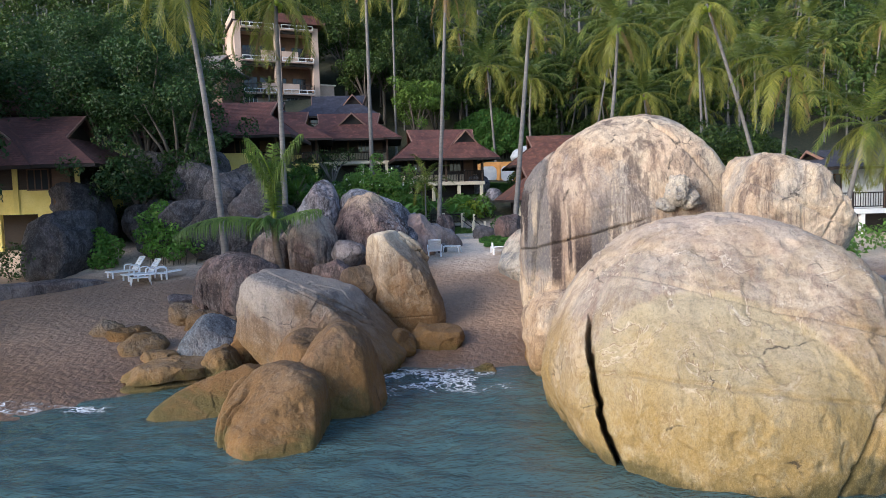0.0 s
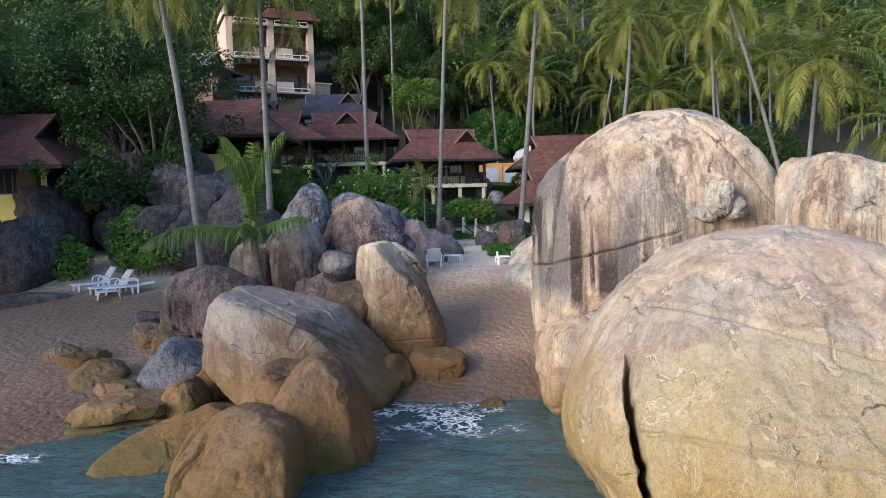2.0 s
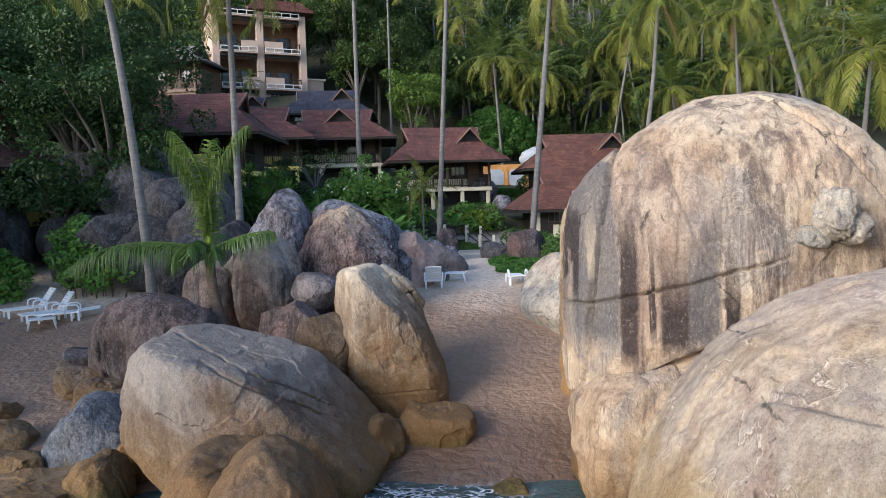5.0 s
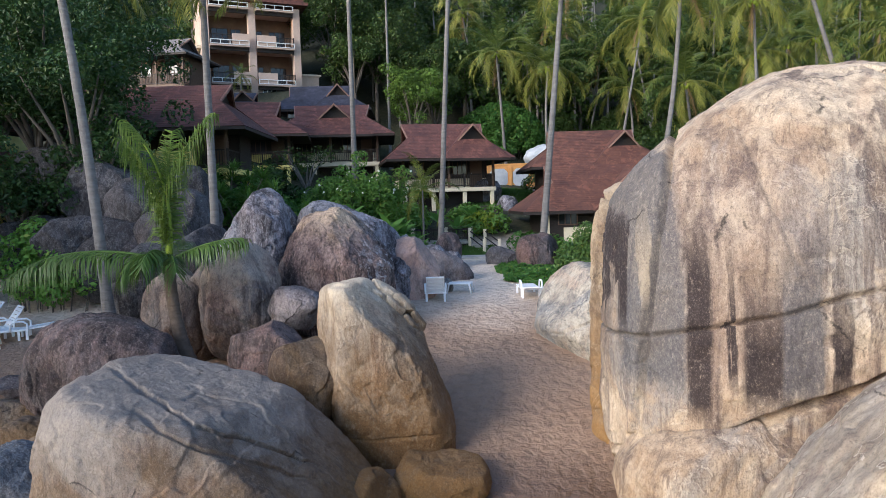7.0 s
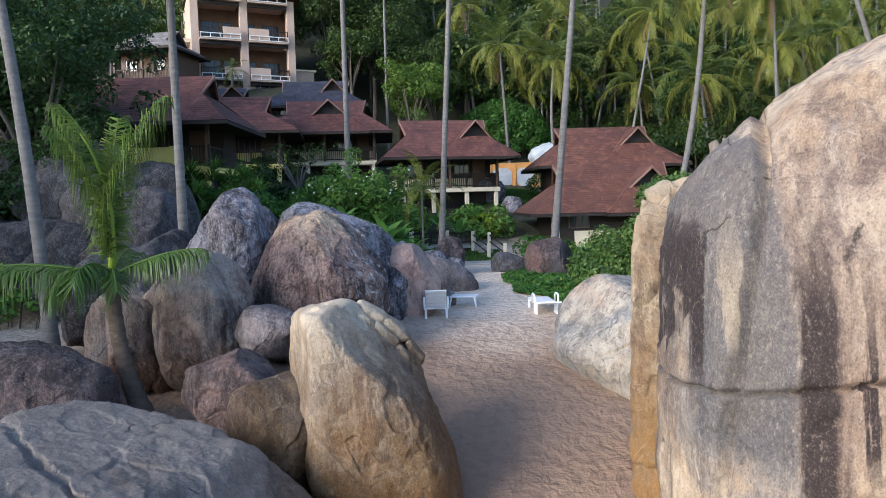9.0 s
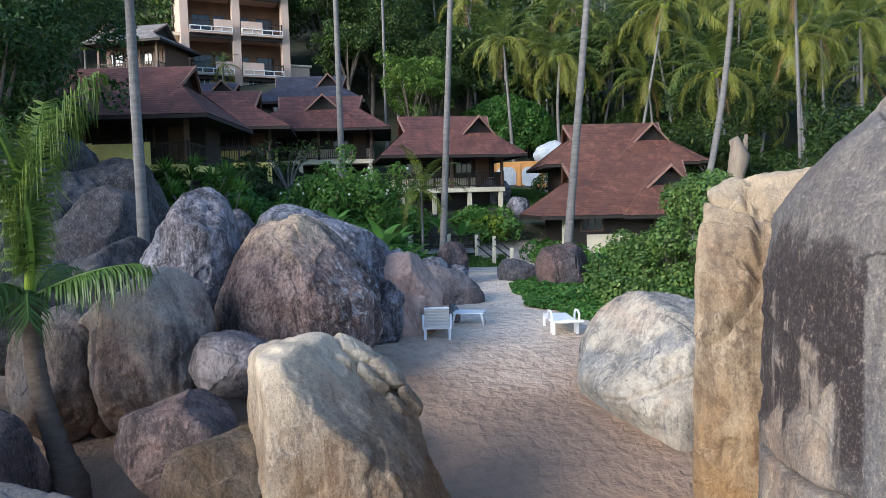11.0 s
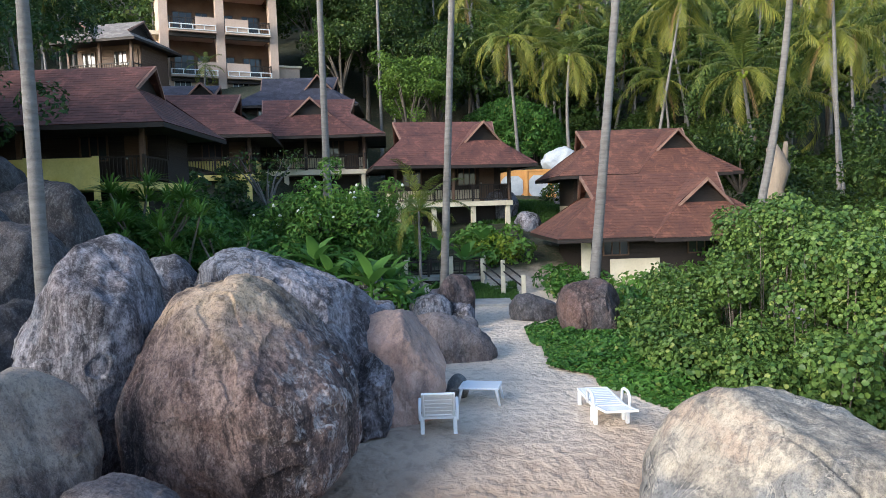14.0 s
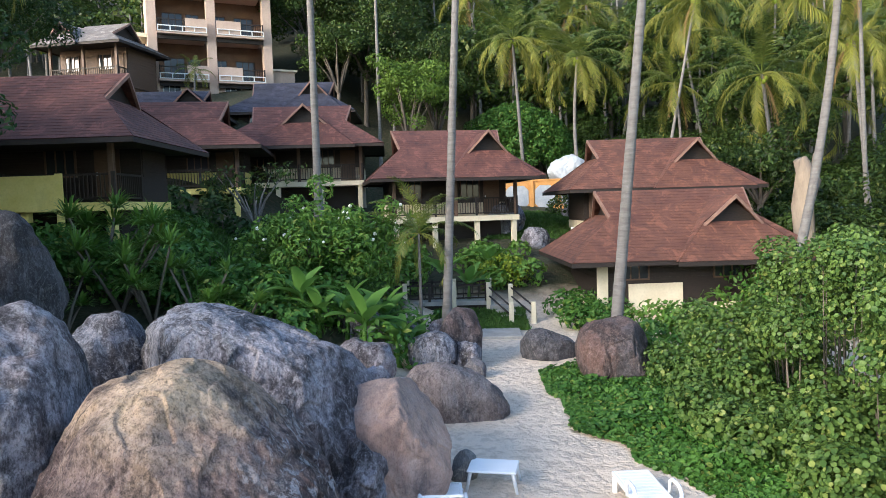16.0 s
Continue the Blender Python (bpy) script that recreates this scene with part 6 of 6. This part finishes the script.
# ---- trees and shrubs ----


def limb_set(rng, height, spread, n, r):
    """A forked trunk and limbs, and the places of the limbs' ends."""
    pieces, ends = [], []
    fork = height * rng.uniform(0.3, 0.45)
    pieces.append(tube([(0, 0, -0.4), (0.08, 0.02, fork * 0.5), (0.02, 0.1, fork)], [r * 1.25, r, r * 0.85], 8))
    for k in range(n):
        a = 2 * math.pi * (k + rng.uniform(-0.3, 0.3)) / n
        d = spread * rng.uniform(0.45, 0.95)
        e = np.array([d * math.cos(a), d * math.sin(a), height * rng.uniform(0.65, 0.98)])
        mid = np.array([0.45 * e[0], 0.45 * e[1], fork + 0.55 * (e[2] - fork)])
        pieces.append(tube([(0.02, 0.1, fork - 0.1), mid, e], [r * 0.6, r * 0.4, r * 0.12], 6))
        ends.append(e)
    return joined(pieces), ends


def tree(label, x, y, height, spread, mat, seed, per=9, size=0.34, n=9, r=0.2, z=None, name="tree", bark=None, clump=0.42, aspect=0.5, category="tree", group="garden trees"):
    rng = np.random.RandomState(seed)
    root = thing(name, label, category, (x, y, gz(x, y) if z is None else z), rng.uniform(0, 360), group)
    (v, t), ends = limb_set(rng, height, spread, n, r)
    make_fast("trunk", v, t, bark or BARK_DARK, root, smooth=True)
    cl = []
    for e in ends:
        c = clump * spread * rng.uniform(0.8, 1.2)
        cl.append((*e, c, c, c * 0.75))
        for _ in range(3):
            o = rng.normal(size=3) * c * 0.8
            cl.append((*(e + o), c * 0.6, c * 0.6, c * 0.5))
    cl.append((0, 0, height * 0.85, spread * 0.5, spread * 0.5, height * 0.2))
    v, t = cloud(cl, per, size, rng, aspect=aspect)
    make_fast("crown", v, t, mat, root)
    return root


for i, (x, y, hh, sp) in enumerate(((-14.6, -0.4, 8.4, 2.6), (-17.0, 1.0, 9.5, 3.6), (-13.6, -0.8, 5.6, 1.5), (-20.5, 3.0, 9.0, 3.6), (-16.0, -2.2, 4.6, 2.2), (-23.0, 12.0, 10.0, 3.6), (-24.5, 14.0, 11.0, 4.4), (-29.0, 3.0, 10.0, 4.5), (-25.5, 22.0, 11.0, 4.5))):
    tree("dense dark broadleaf tree among the bungalows", x, y, hh, sp, LEAF_DARK, 300 + i, per=30, size=0.20)
for i, (x, y, hh, sp) in enumerate(((-3.6, 44.0, 9, 3.4), (-1.6, 41.0, 7, 2.6), (-8.0, 46.0, 11, 4.2), (1.5, 46.0, 9, 3.2), (-12.5, 46.0, 10, 3.6), (-10.0, 43.5, 8, 3.0), (-13.5, 54.0, 12, 4.2), (-9.0, 56.0, 12, 4.2), (29.0, 50.0, 10, 4.2), (24.0, 54.0, 11, 4.4), (34.0, 46.0, 10, 4.2), (-12.0, 50.0, 12, 4.4), (14.0, 48, 10, 4), (22.0, 33.0, 8, 3.4), (26.0, 40.0, 9, 3.8), (18.0, 26.0, 5, 2.6), (24.0, 18.0, 6, 3.0), (21.0, 13.0, 5.5, 2.8))):
    tree("broadleaf tree at the foot of the wooded slope", x, y, hh, sp, LEAF_WOODS, 330 + i, per=20, size=0.27)
# trees added out of view on the left, only to block the sun
for i, (x, y, hh, sp) in enumerate(((-22.5, -13.5, 9.0, 3.4), (-25.0, -9.0, 10.0, 3.8), (-28.0, -5.0, 11.5, 4.0), (-20.5, -18.0, 8.0, 3.2), (-32.0, -1.0, 13.0, 4.4), (-25.0, -16.5, 9.5, 3.6), (-23.5, -20.8, 10.5, 3.8), (-27.5, -20.5, 12.0, 4.2))):
    tree("unseen broadleaf tree added to shade the end of the beach", x, y, hh, sp, LEAF_DARK, 360 + i, per=14, size=0.34, clump=0.5)
tree("bright green slender tree behind the bungalow", -3.6, 37.0, 9.0, 2.6, LEAF_LIT, 351, per=26, size=0.24, n=10)


def mound(name, label, category, clumps, per, size, mat, seed, group="garden shrubs", aspect=0.55, stems=0):
    """A shrub or hedge: leaves over clumps given in world places."""
    rng = np.random.RandomState(seed)
    x, y = np.mean([c[0] for c in clumps]), np.mean([c[1] for c in clumps])
    base = (x, y, gz(x, y))
    root = thing(name, label, category, base, 0, group)
    loc = [(a - x, b - y, c - base[2], d, e, f) for a, b, c, d, e, f in clumps]
    v, t = cloud(loc, per, size, rng, aspect=aspect)
    make_fast("foliage", v, t, mat, root)
    pieces = []
    for a, b, c, d, e, f in loc:
        for k in range(2):
            o = rng.uniform(-0.4, 0.4, 2) * [d, e]
            zz = gz(a + x, b + y) - base[2]
            pieces.append(tube([(a * 0.9 + o[0] * 0.4, b * 0.9 + o[1] * 0.4, zz - 0.1), (a + o[0], b + o[1], c)], [0.022, 0.008], 5))
    v, t = joined(pieces)
    tagged(make_fast("stems", v, t, BARK_DARK, root), kind="stuff")
    return root


def scatter_clumps(rng, x0, x1, y0, y1, n, r0, r1, up=0.6, flat=0.8):
    out = []
    for _ in range(n):
        x, y, r = rng.uniform(x0, x1), rng.uniform(y0, y1), rng.uniform(r0, r1)
        out.append((x, y, gz(x, y) + up * r, r, r, r * flat))
    return out


rng = np.random.RandomState(7)
dome, shape = [], np.random.RandomState(8)
for k in range(64):
    # clumps spread evenly over the upper part of a rounded dome
    up, turn = 1.0 - 1.35 * (k + 0.5) / 64, k * 2.39996
    ring = math.sqrt(max(0.0, 1.0 - up * up))
    r = shape.uniform(0.85, 1.15)
    dome.append((4.75 + 3.8 * ring * math.cos(turn), 41.0 + 2.4 * ring * math.sin(turn), 11.6 + 3.3 * up, r, r, 0.8 * r))
mound("shrub", "large clipped dome of dense green creeper", "shrub", dome, 66, 0.24, LEAF_BUSH, 401)
for i, (x0, x1, y0, y1, n, r0, r1, m, lab) in enumerate((
        (-9.5, -4, 2.5, 8, 30, 0.5, 1.0, LEAF_BUSH, "dark leafy shrubs filling the garden bed"), (-12, -5, 8, 14, 30, 0.6, 1.1, LEAF_BUSH, "dark leafy shrubs below the bungalow"),
        (-4.5, -0.5, 3.5, 9.5, 12, 0.5, 0.9, LEAF_BUSH, "mixed green shrubs behind the boulders"), (-8, -1.0, 13, 19, 18, 0.6, 1.1, LEAF_BRIGHT, "fresh green shrubs below the bungalow"),
        (-15, -8.5, 4.8, 6.8, 26, 0.7, 1.15, LEAF_BUSH, "clipped dark hedge in front of the bungalow"), (0.5, 4.0, 14.5, 18.5, 12, 0.5, 0.9, LEAF_BRIGHT, "green shrubs beside the footbridge"),
        (3.7, 6.3, 8.8, 12.0, 11, 0.5, 0.8, LEAF_BUSH, "rounded green hedge beside the steps"), (6.0, 11.0, 6.0, 9.5, 16, 0.5, 0.9, LEAF_BRIGHT, "bright green shrubs before the bungalow"), (4.8, 9.5, 3.6, 6.6, 20, 0.45, 0.75, LEAF_BUSH, "green shrubs between the boulder and the bungalow"),
        (-3, 3, 27.5, 32, 10, 0.5, 0.9, LEAF_BRIGHT, "green shrubs behind the bungalow"), (-13, -6, 15, 21, 16, 0.6, 1.1, LEAF_DARK, "dark shrubs between the bungalows"),
        (11, 18, 5, 12, 20, 0.8, 1.5, LEAF_BUSH, "tall green thicket beside the bungalow"), (12, 20, -3, 5, 22, 0.9, 1.7, LEAF_BUSH, "tall green thicket behind the beach"),
        (-22, -14, -2, 3, 12, 0.5, 0.9, LEAF_DARK, "dark undergrowth below the bungalow"), (14, 24, -8, -2, 14, 0.7, 1.2, LEAF_BRIGHT, "green shrubs behind the beach"), (17, 30, 14, 26, 26, 1.2, 2.2, LEAF_WOODS, "green thicket at the foot of the palms"),
        (6, 13, 27.5, 31.5, 10, 0.7, 1.2, LEAF_WOODS, "green thicket behind the bungalow"), (14, 34, 28, 44, 60, 1.4, 2.6, LEAF_WOODS, "tall green thicket under the palms"), (10, 22, 40, 50, 24, 1.4, 2.4, LEAF_WOODS, "tall green thicket below the woods"))):
    mound("shrub", lab, "shrub", scatter_clumps(rng, x0, x1, y0, y1, n, r0, r1), 26, 0.22 if y0 < 12 else 0.28, m, 410 + i)
mound("shrub", "lime-yellow croton hedge by the footbridge", "shrub", [(1.3, 15.0, 4.6, 0.5, 0.5, 0.45), (1.9, 15.2, 4.9, 0.6, 0.5, 0.45), (2.5, 15.0, 4.8, 0.55, 0.5, 0.45), (2.9, 15.2, 4.5, 0.45, 0.5, 0.45), (1.6, 14.8, 4.2, 0.5, 0.5, 0.4), (2.4, 14.8, 4.2, 0.5, 0.5, 0.4)], 60, 0.16, LEAF_LIME, 440)
mound("shrub", "bright green leafy beach shrub beside white sun loungers", "shrub", [(-17.3, -4.6, 3.9, 0.75, 0.6, 0.6), (-18.0, -4.6, 3.4, 0.6, 0.5, 0.55), (-16.6, -4.6, 3.5, 0.65, 0.5, 0.6), (-17.2, -5.0, 3.2, 0.8, 0.5, 0.55), (-17.7, -4.9, 2.8, 0.6, 0.5, 0.45), (-16.8, -4.9, 2.8, 0.6, 0.5, 0.45)], 95, 0.19, LEAF_BEACH, 441)
mound("shrub", "tall bright green beach shrub growing against dark rocks", "shrub", [(-14.1, -4.4, 5.3, 0.6, 0.5, 0.5), (-14.7, -4.4, 4.8, 0.7, 0.5, 0.5), (-13.8, -4.5, 4.6, 0.65, 0.5, 0.5), (-14.9, -4.5, 4.1, 0.6, 0.5, 0.5), (-14.0, -4.7, 3.9, 0.7, 0.5, 0.55), (-14.4, -4.7, 3.3, 0.6, 0.5, 0.45), (-13.1, -4.7, 4.4, 0.5, 0.45, 0.4), (-12.8, -4.8, 3.8, 0.65, 0.5, 0.5), (-12.2, -4.8, 3.5, 0.5, 0.45, 0.4), (-13.3, -4.9, 3.2, 0.6, 0.5, 0.45)], 80, 0.19, LEAF_BEACH, 443)
mound("shrub", "dark clipped bush at the edge of the beach", "shrub", [(-20.2, -6.6, 3.0, 1.2, 1.0, 0.9), (-21.6, -6.8, 2.9, 1.1, 1.0, 0.8)], 45, 0.15, LEAF_DARK, 442)

# the sea-grape bush and the creeper by the loungers
bush = []
for i in range(90):
    x, y = rng.uniform(5.6, 10.0), rng.uniform(-6.5, 3.0)
    top = max(0.5, min(4.3, 0.7 + 1.75 * (x - 5.6))) * (1 - 0.25 * abs(y + 1) / 6)
    bush.append((x, y, gz(x, y) + 0.2 + rng.uniform(0.05, 0.85) * top, rng.uniform(0.5, 0.8), rng.uniform(0.5, 0.8), rng.uniform(0.4, 0.65)))
for i in range(30):
    y = rng.uniform(-7.0, 2.6)
    x = 5.2 + max(0.0, -y - 2.5) * 0.5 + rng.uniform(-0.3, 1.0)
    bush.append((x, y, gz(x, y) + 0.45, 0.65, 0.65, 0.6))
mound("sea_grape_bush", "spreading sea-grape bush with round pale-edged leaves", "bush", bush, 135, 0.092, LEAF_GRAPE, 450, aspect=0.95)


def creeper():
    """Low creeping plants over the sand, as one mat of leaves."""
    g = np.random.RandomState(460)
    n = 70000
    x, y = g.uniform(2.2, 9.5, n), g.uniform(-7.5, 4.5, n)
    edge = 2.45 + np.clip((-y - 0.5) / 4.0, -0.15, 2) * 1.55 + 0.35 * vnoise(np.column_stack([x * 0 + 3, y * 1.1, y * 0]), 4)
    keep = (x > edge) & (y < 3.6)
    x, y, edge = x[keep], y[keep], edge[keep]
    h = np.clip((x - edge) / 1.3, 0.05, 1)
    z = ground_z(x, y) + h * (0.28 + 0.16 * fbm(np.column_stack([x, y, 0 * x]) * 1.3, 2, 6)) * g.uniform(0.3, 1.0, len(x)) + 0.04
    c = np.column_stack([x, y, z])
    v, t = leaves(c, np.tile([0.0, -0.1, 1.0], (len(c), 1)), 0.105, g, aspect=0.85, jitter=0.5)
    tagged(make_fast("creeper", v, t, LEAF_BUSH), "low green beach creeper spreading over the sand", "creeper", kind="stuff")


creeper()


def lawn(x0, x1, y0, y1, n, seed):
    g = np.random.RandomState(seed)
    x, y = g.uniform(x0, x1, n), g.uniform(y0, y1, n)
    b = np.column_stack([x, y, ground_z(x, y) - 0.01])
    d = g.normal(size=(n, 3)) * [0.05, 0.05, 0.0] + np.column_stack([0 * x, 0 * x, g.uniform(0.08, 0.2, n)])
    w = g.normal(size=(n, 3)) * [0.035, 0.035, 0]
    v = np.stack([b - w, b + w, b + d], 1).reshape(-1, 3)
    tagged(make_fast("grass", v, np.arange(3 * n).reshape(-1, 3), GRASS), "short green lawn grass", "grass", kind="stuff")


lawn(-1.0, 2.6, 9.8, 12.6, 9000, 1)
lawn(-14, -3, 5.5, 16, 30000, 2)
lawn(1.5, 8, 22, 32, 16000, 3)


def frangipani():
    r = tree("frangipani tree with white blossoms", -4.7, 8.6, 2.15, 2.4, LEAF_BRIGHT, 470, per=48, size=0.21, n=14, r=0.12, clump=0.34, aspect=0.38)
    g = np.random.RandomState(471)
    crown = [o for o in r.children if o.name.startswith("crown")][0]
    co = np.array([v.co[:] for v in crown.data.vertices])
    co = co[co[:, 2] > 1.3]
    pick = co[g.choice(len(co), 48, replace=False)]
    bm = bmesh.new()
    for p in pick:
        bmesh.ops.create_icosphere(bm, subdivisions=1, radius=g.uniform(0.045, 0.085), matrix=Matrix.Translation(p + [0, 0, 0.05]))
    part("blossoms", bm, BLOSSOM, r, "clusters of white blossoms")


frangipani()
tree("sparse pale-barked shrub by the veranda", -8.9, 14.6, 3.6, 1.7, LEAF_WOODS, 480, per=5, size=0.22, n=9, r=0.1, clump=0.3, bark=BARK)


def banana(x, y, s, seed):
    """A banana plant: thick stem and a few broad, split, arching blades."""
    g = np.random.RandomState(seed)
    root = thing("banana_plant", "banana plant with broad bright green leaves", "plant", (x, y, gz(x, y)), g.uniform(0, 360), "banana plants")
    v, t = tube([(0, 0, -0.2), (0.03, 0, 0.5 * s), (0, 0.03, 1.0 * s)], [0.10 * s, 0.08 * s, 0.05 * s], 8)
    make_fast("stem", v, t, LEAF_BANANA, root, smooth=True)
    for k in range(7):
        az, el = k * 137.5 + g.uniform(-15, 15), (82 - 9 * k + g.uniform(-6, 6))
        L, W = s * g.uniform(1.2, 1.7), s * g.uniform(0.22, 0.3)
        vs, ts = [], []
        n = 9
        for i in range(n + 1):
            f = i / n
            wid = W * (math.sin(math.pi * (0.06 + 0.9 * f)) ** 0.7) * (1 if f > 0.12 else 0.15) * g.uniform(0.85, 1.05)
            xx, zz = L * f * (1 - 0.12 * f * f), -0.42 * L * f ** 2.2
            vs += [(xx, -wid, zz + 0.10 * wid), (xx, 0, zz - 0.06), (xx, wid, zz + 0.10 * wid)]
        for i in range(n):
            a = 3 * i
            for b in (a, a + 1):
                ts += [(b, b + 1, b + 4), (b, b + 4, b + 3)]
        ob = make_fast("leaf", np.array(vs), np.array(ts), LEAF_BANANA, root, smooth=True)
        ob.matrix_basis = Matrix.Translation((0, 0, 0.95 * s)) @ Euler((0, 0, radians(az))).to_matrix().to_4x4() @ Euler((0, -radians(el), 0)).to_matrix().to_4x4()


for i, (x, y, s) in enumerate(((-2.6, 3.8, 1.25), (-1.7, 3.9, 0.95), (-1.2, 4.6, 0.85), (-3.2, 4.4, 0.95), (0.4, 13.2, 1.1), (-0.6, 14.2, 1.2), (1.4, 15.6, 1.0), (-2.2, 5.2, 1.0), (-3.9, 4.0, 0.9), (-4.5, 4.5, 1.0))):
    banana(x, y, 0.8 * s, 500 + i)


def spiky(x, y, s, seed):
    """A rosette shrub with strap leaves on bare stems."""
    g = np.random.RandomState(seed)
    root = thing("screw_pine", "spiky strap-leaved garden shrub on bare stems", "shrub", (x, y, gz(x, y)), 0, "spiky garden shrubs")
    pieces, heads = [], []
    for k in range(7):
        a = g.uniform(0, 6.28)
        e = np.array([math.cos(a) * s * 0.6, math.sin(a) * s * 0.6, s * g.uniform(0.7, 1.5)])
        pieces.append(tube([(0, 0, -0.1), e * [0.5, 0.5, 0.55], e], [0.05, 0.04, 0.03], 5))
        heads.append(e)
    v, t = joined(pieces)
    make_fast("stem", v, t, BARK_DARK, root)
    vs, ts = [], []
    for e in heads:
        for k in range(64):
            d = g.normal(size=3)
            d[2] = abs(d[2]) * 0.9 + 0.1
            d /= np.linalg.norm(d)
            L = s * g.uniform(0.35, 0.6)
            w = np.cross(d, (0.1, 0.2, 1.0))
            w = w / (np.linalg.norm(w) + 1e-9) * 0.028
            n = len(vs)
            m = e + d * L * 0.6
            vs += [e - w, e + w, m + w, m - w, e + d * L + [0, 0, -0.22 * L]]
            ts += [(n, n + 1, n + 2), (n, n + 2, n + 3), (n + 3, n + 2, n + 4)]
    make_fast("leaves", np.array(vs), np.array(ts), LEAF_BRIGHT, root)


for i, (x, y, s) in enumerate(((-9.7, 4.3, 1.9), (-8.6, 3.9, 1.6), (-10.5, 4.9, 1.8), (-7.2, 3.8, 1.3), (-10.4, 2.5, 1.2), (-6.0, 3.2, 1.1), (-2.6, 18.2, 1.4), (-4.2, 18.6, 1.4), (-5.2, 17.4, 1.2))):
    spiky(x, y, s, 520 + i)


def stump():
    r = thing("tree_stump", "tall pale dead tree stump with torn bark", "tree stump", (16.0, 17.0, gz(16, 17)), 0, "")
    v, t = tube([(0, 0, -0.3), (0.1, 0, 1.5), (-0.05, 0.1, 3.2), (0.15, 0, 4.3), (-0.1, 0.05, 5.3)], [0.55, 0.48, 0.42, 0.5, 0.3], 12)
    v = v + 0.16 * np.column_stack([fbm(v * 2.6, 3, k) for k in range(3)])
    make_fast("trunk", v, t, BARK_PALE, r, smooth=True)
    v, t = tube([(0.1, 0, 3.9), (0.5, 0.05, 4.8), (0.55, 0, 5.5)], [0.22, 0.18, 0.1], 8)
    make_fast("broken_limb", v, t, BARK_PALE, r, smooth=True)


stump()


def woods():
    """The wooded slope behind everything, as one mass of leaves and trunks."""
    g = np.random.RandomState(600)
    cl, trunks = [], []
    for i in range(640):
        y = 44 + 86 * g.uniform() ** 1.25
        x = g.uniform(-0.72, 0.80) * (y + 42)
        if y < 52 and -26 < x < -10:
            continue
        z, h = gz(x, y), g.uniform(5, 10.5)
        s = g.uniform(1.8, 3.6)
        trunks.append(tube([(x, y, z - 0.5), (x + g.uniform(-0.4, 0.4), y, z + h * 0.9)], [0.16, 0.08], 5))
        for k in range(g.randint(4, 8)):
            r = s * g.uniform(0.35, 0.62)
            cl.append((x + g.normal() * s * 0.5, y + g.normal() * s * 0.4, z + h * g.uniform(0.45, 1.0), r * 1.1, r * 1.1, r * 0.8))
    v, t = cloud(cl, 3.4, 0.52, g, aspect=0.6)
    tagged(make_fast("woods", v, t, LEAF_WOODS), "dense tropical woods covering the hillside", "woods", kind="stuff")
    v, t = joined(trunks)
    tagged(make_fast("woods_trunks", v, t, BARK), "pale trunks standing in the hillside woods", "woods", kind="stuff")


woods()
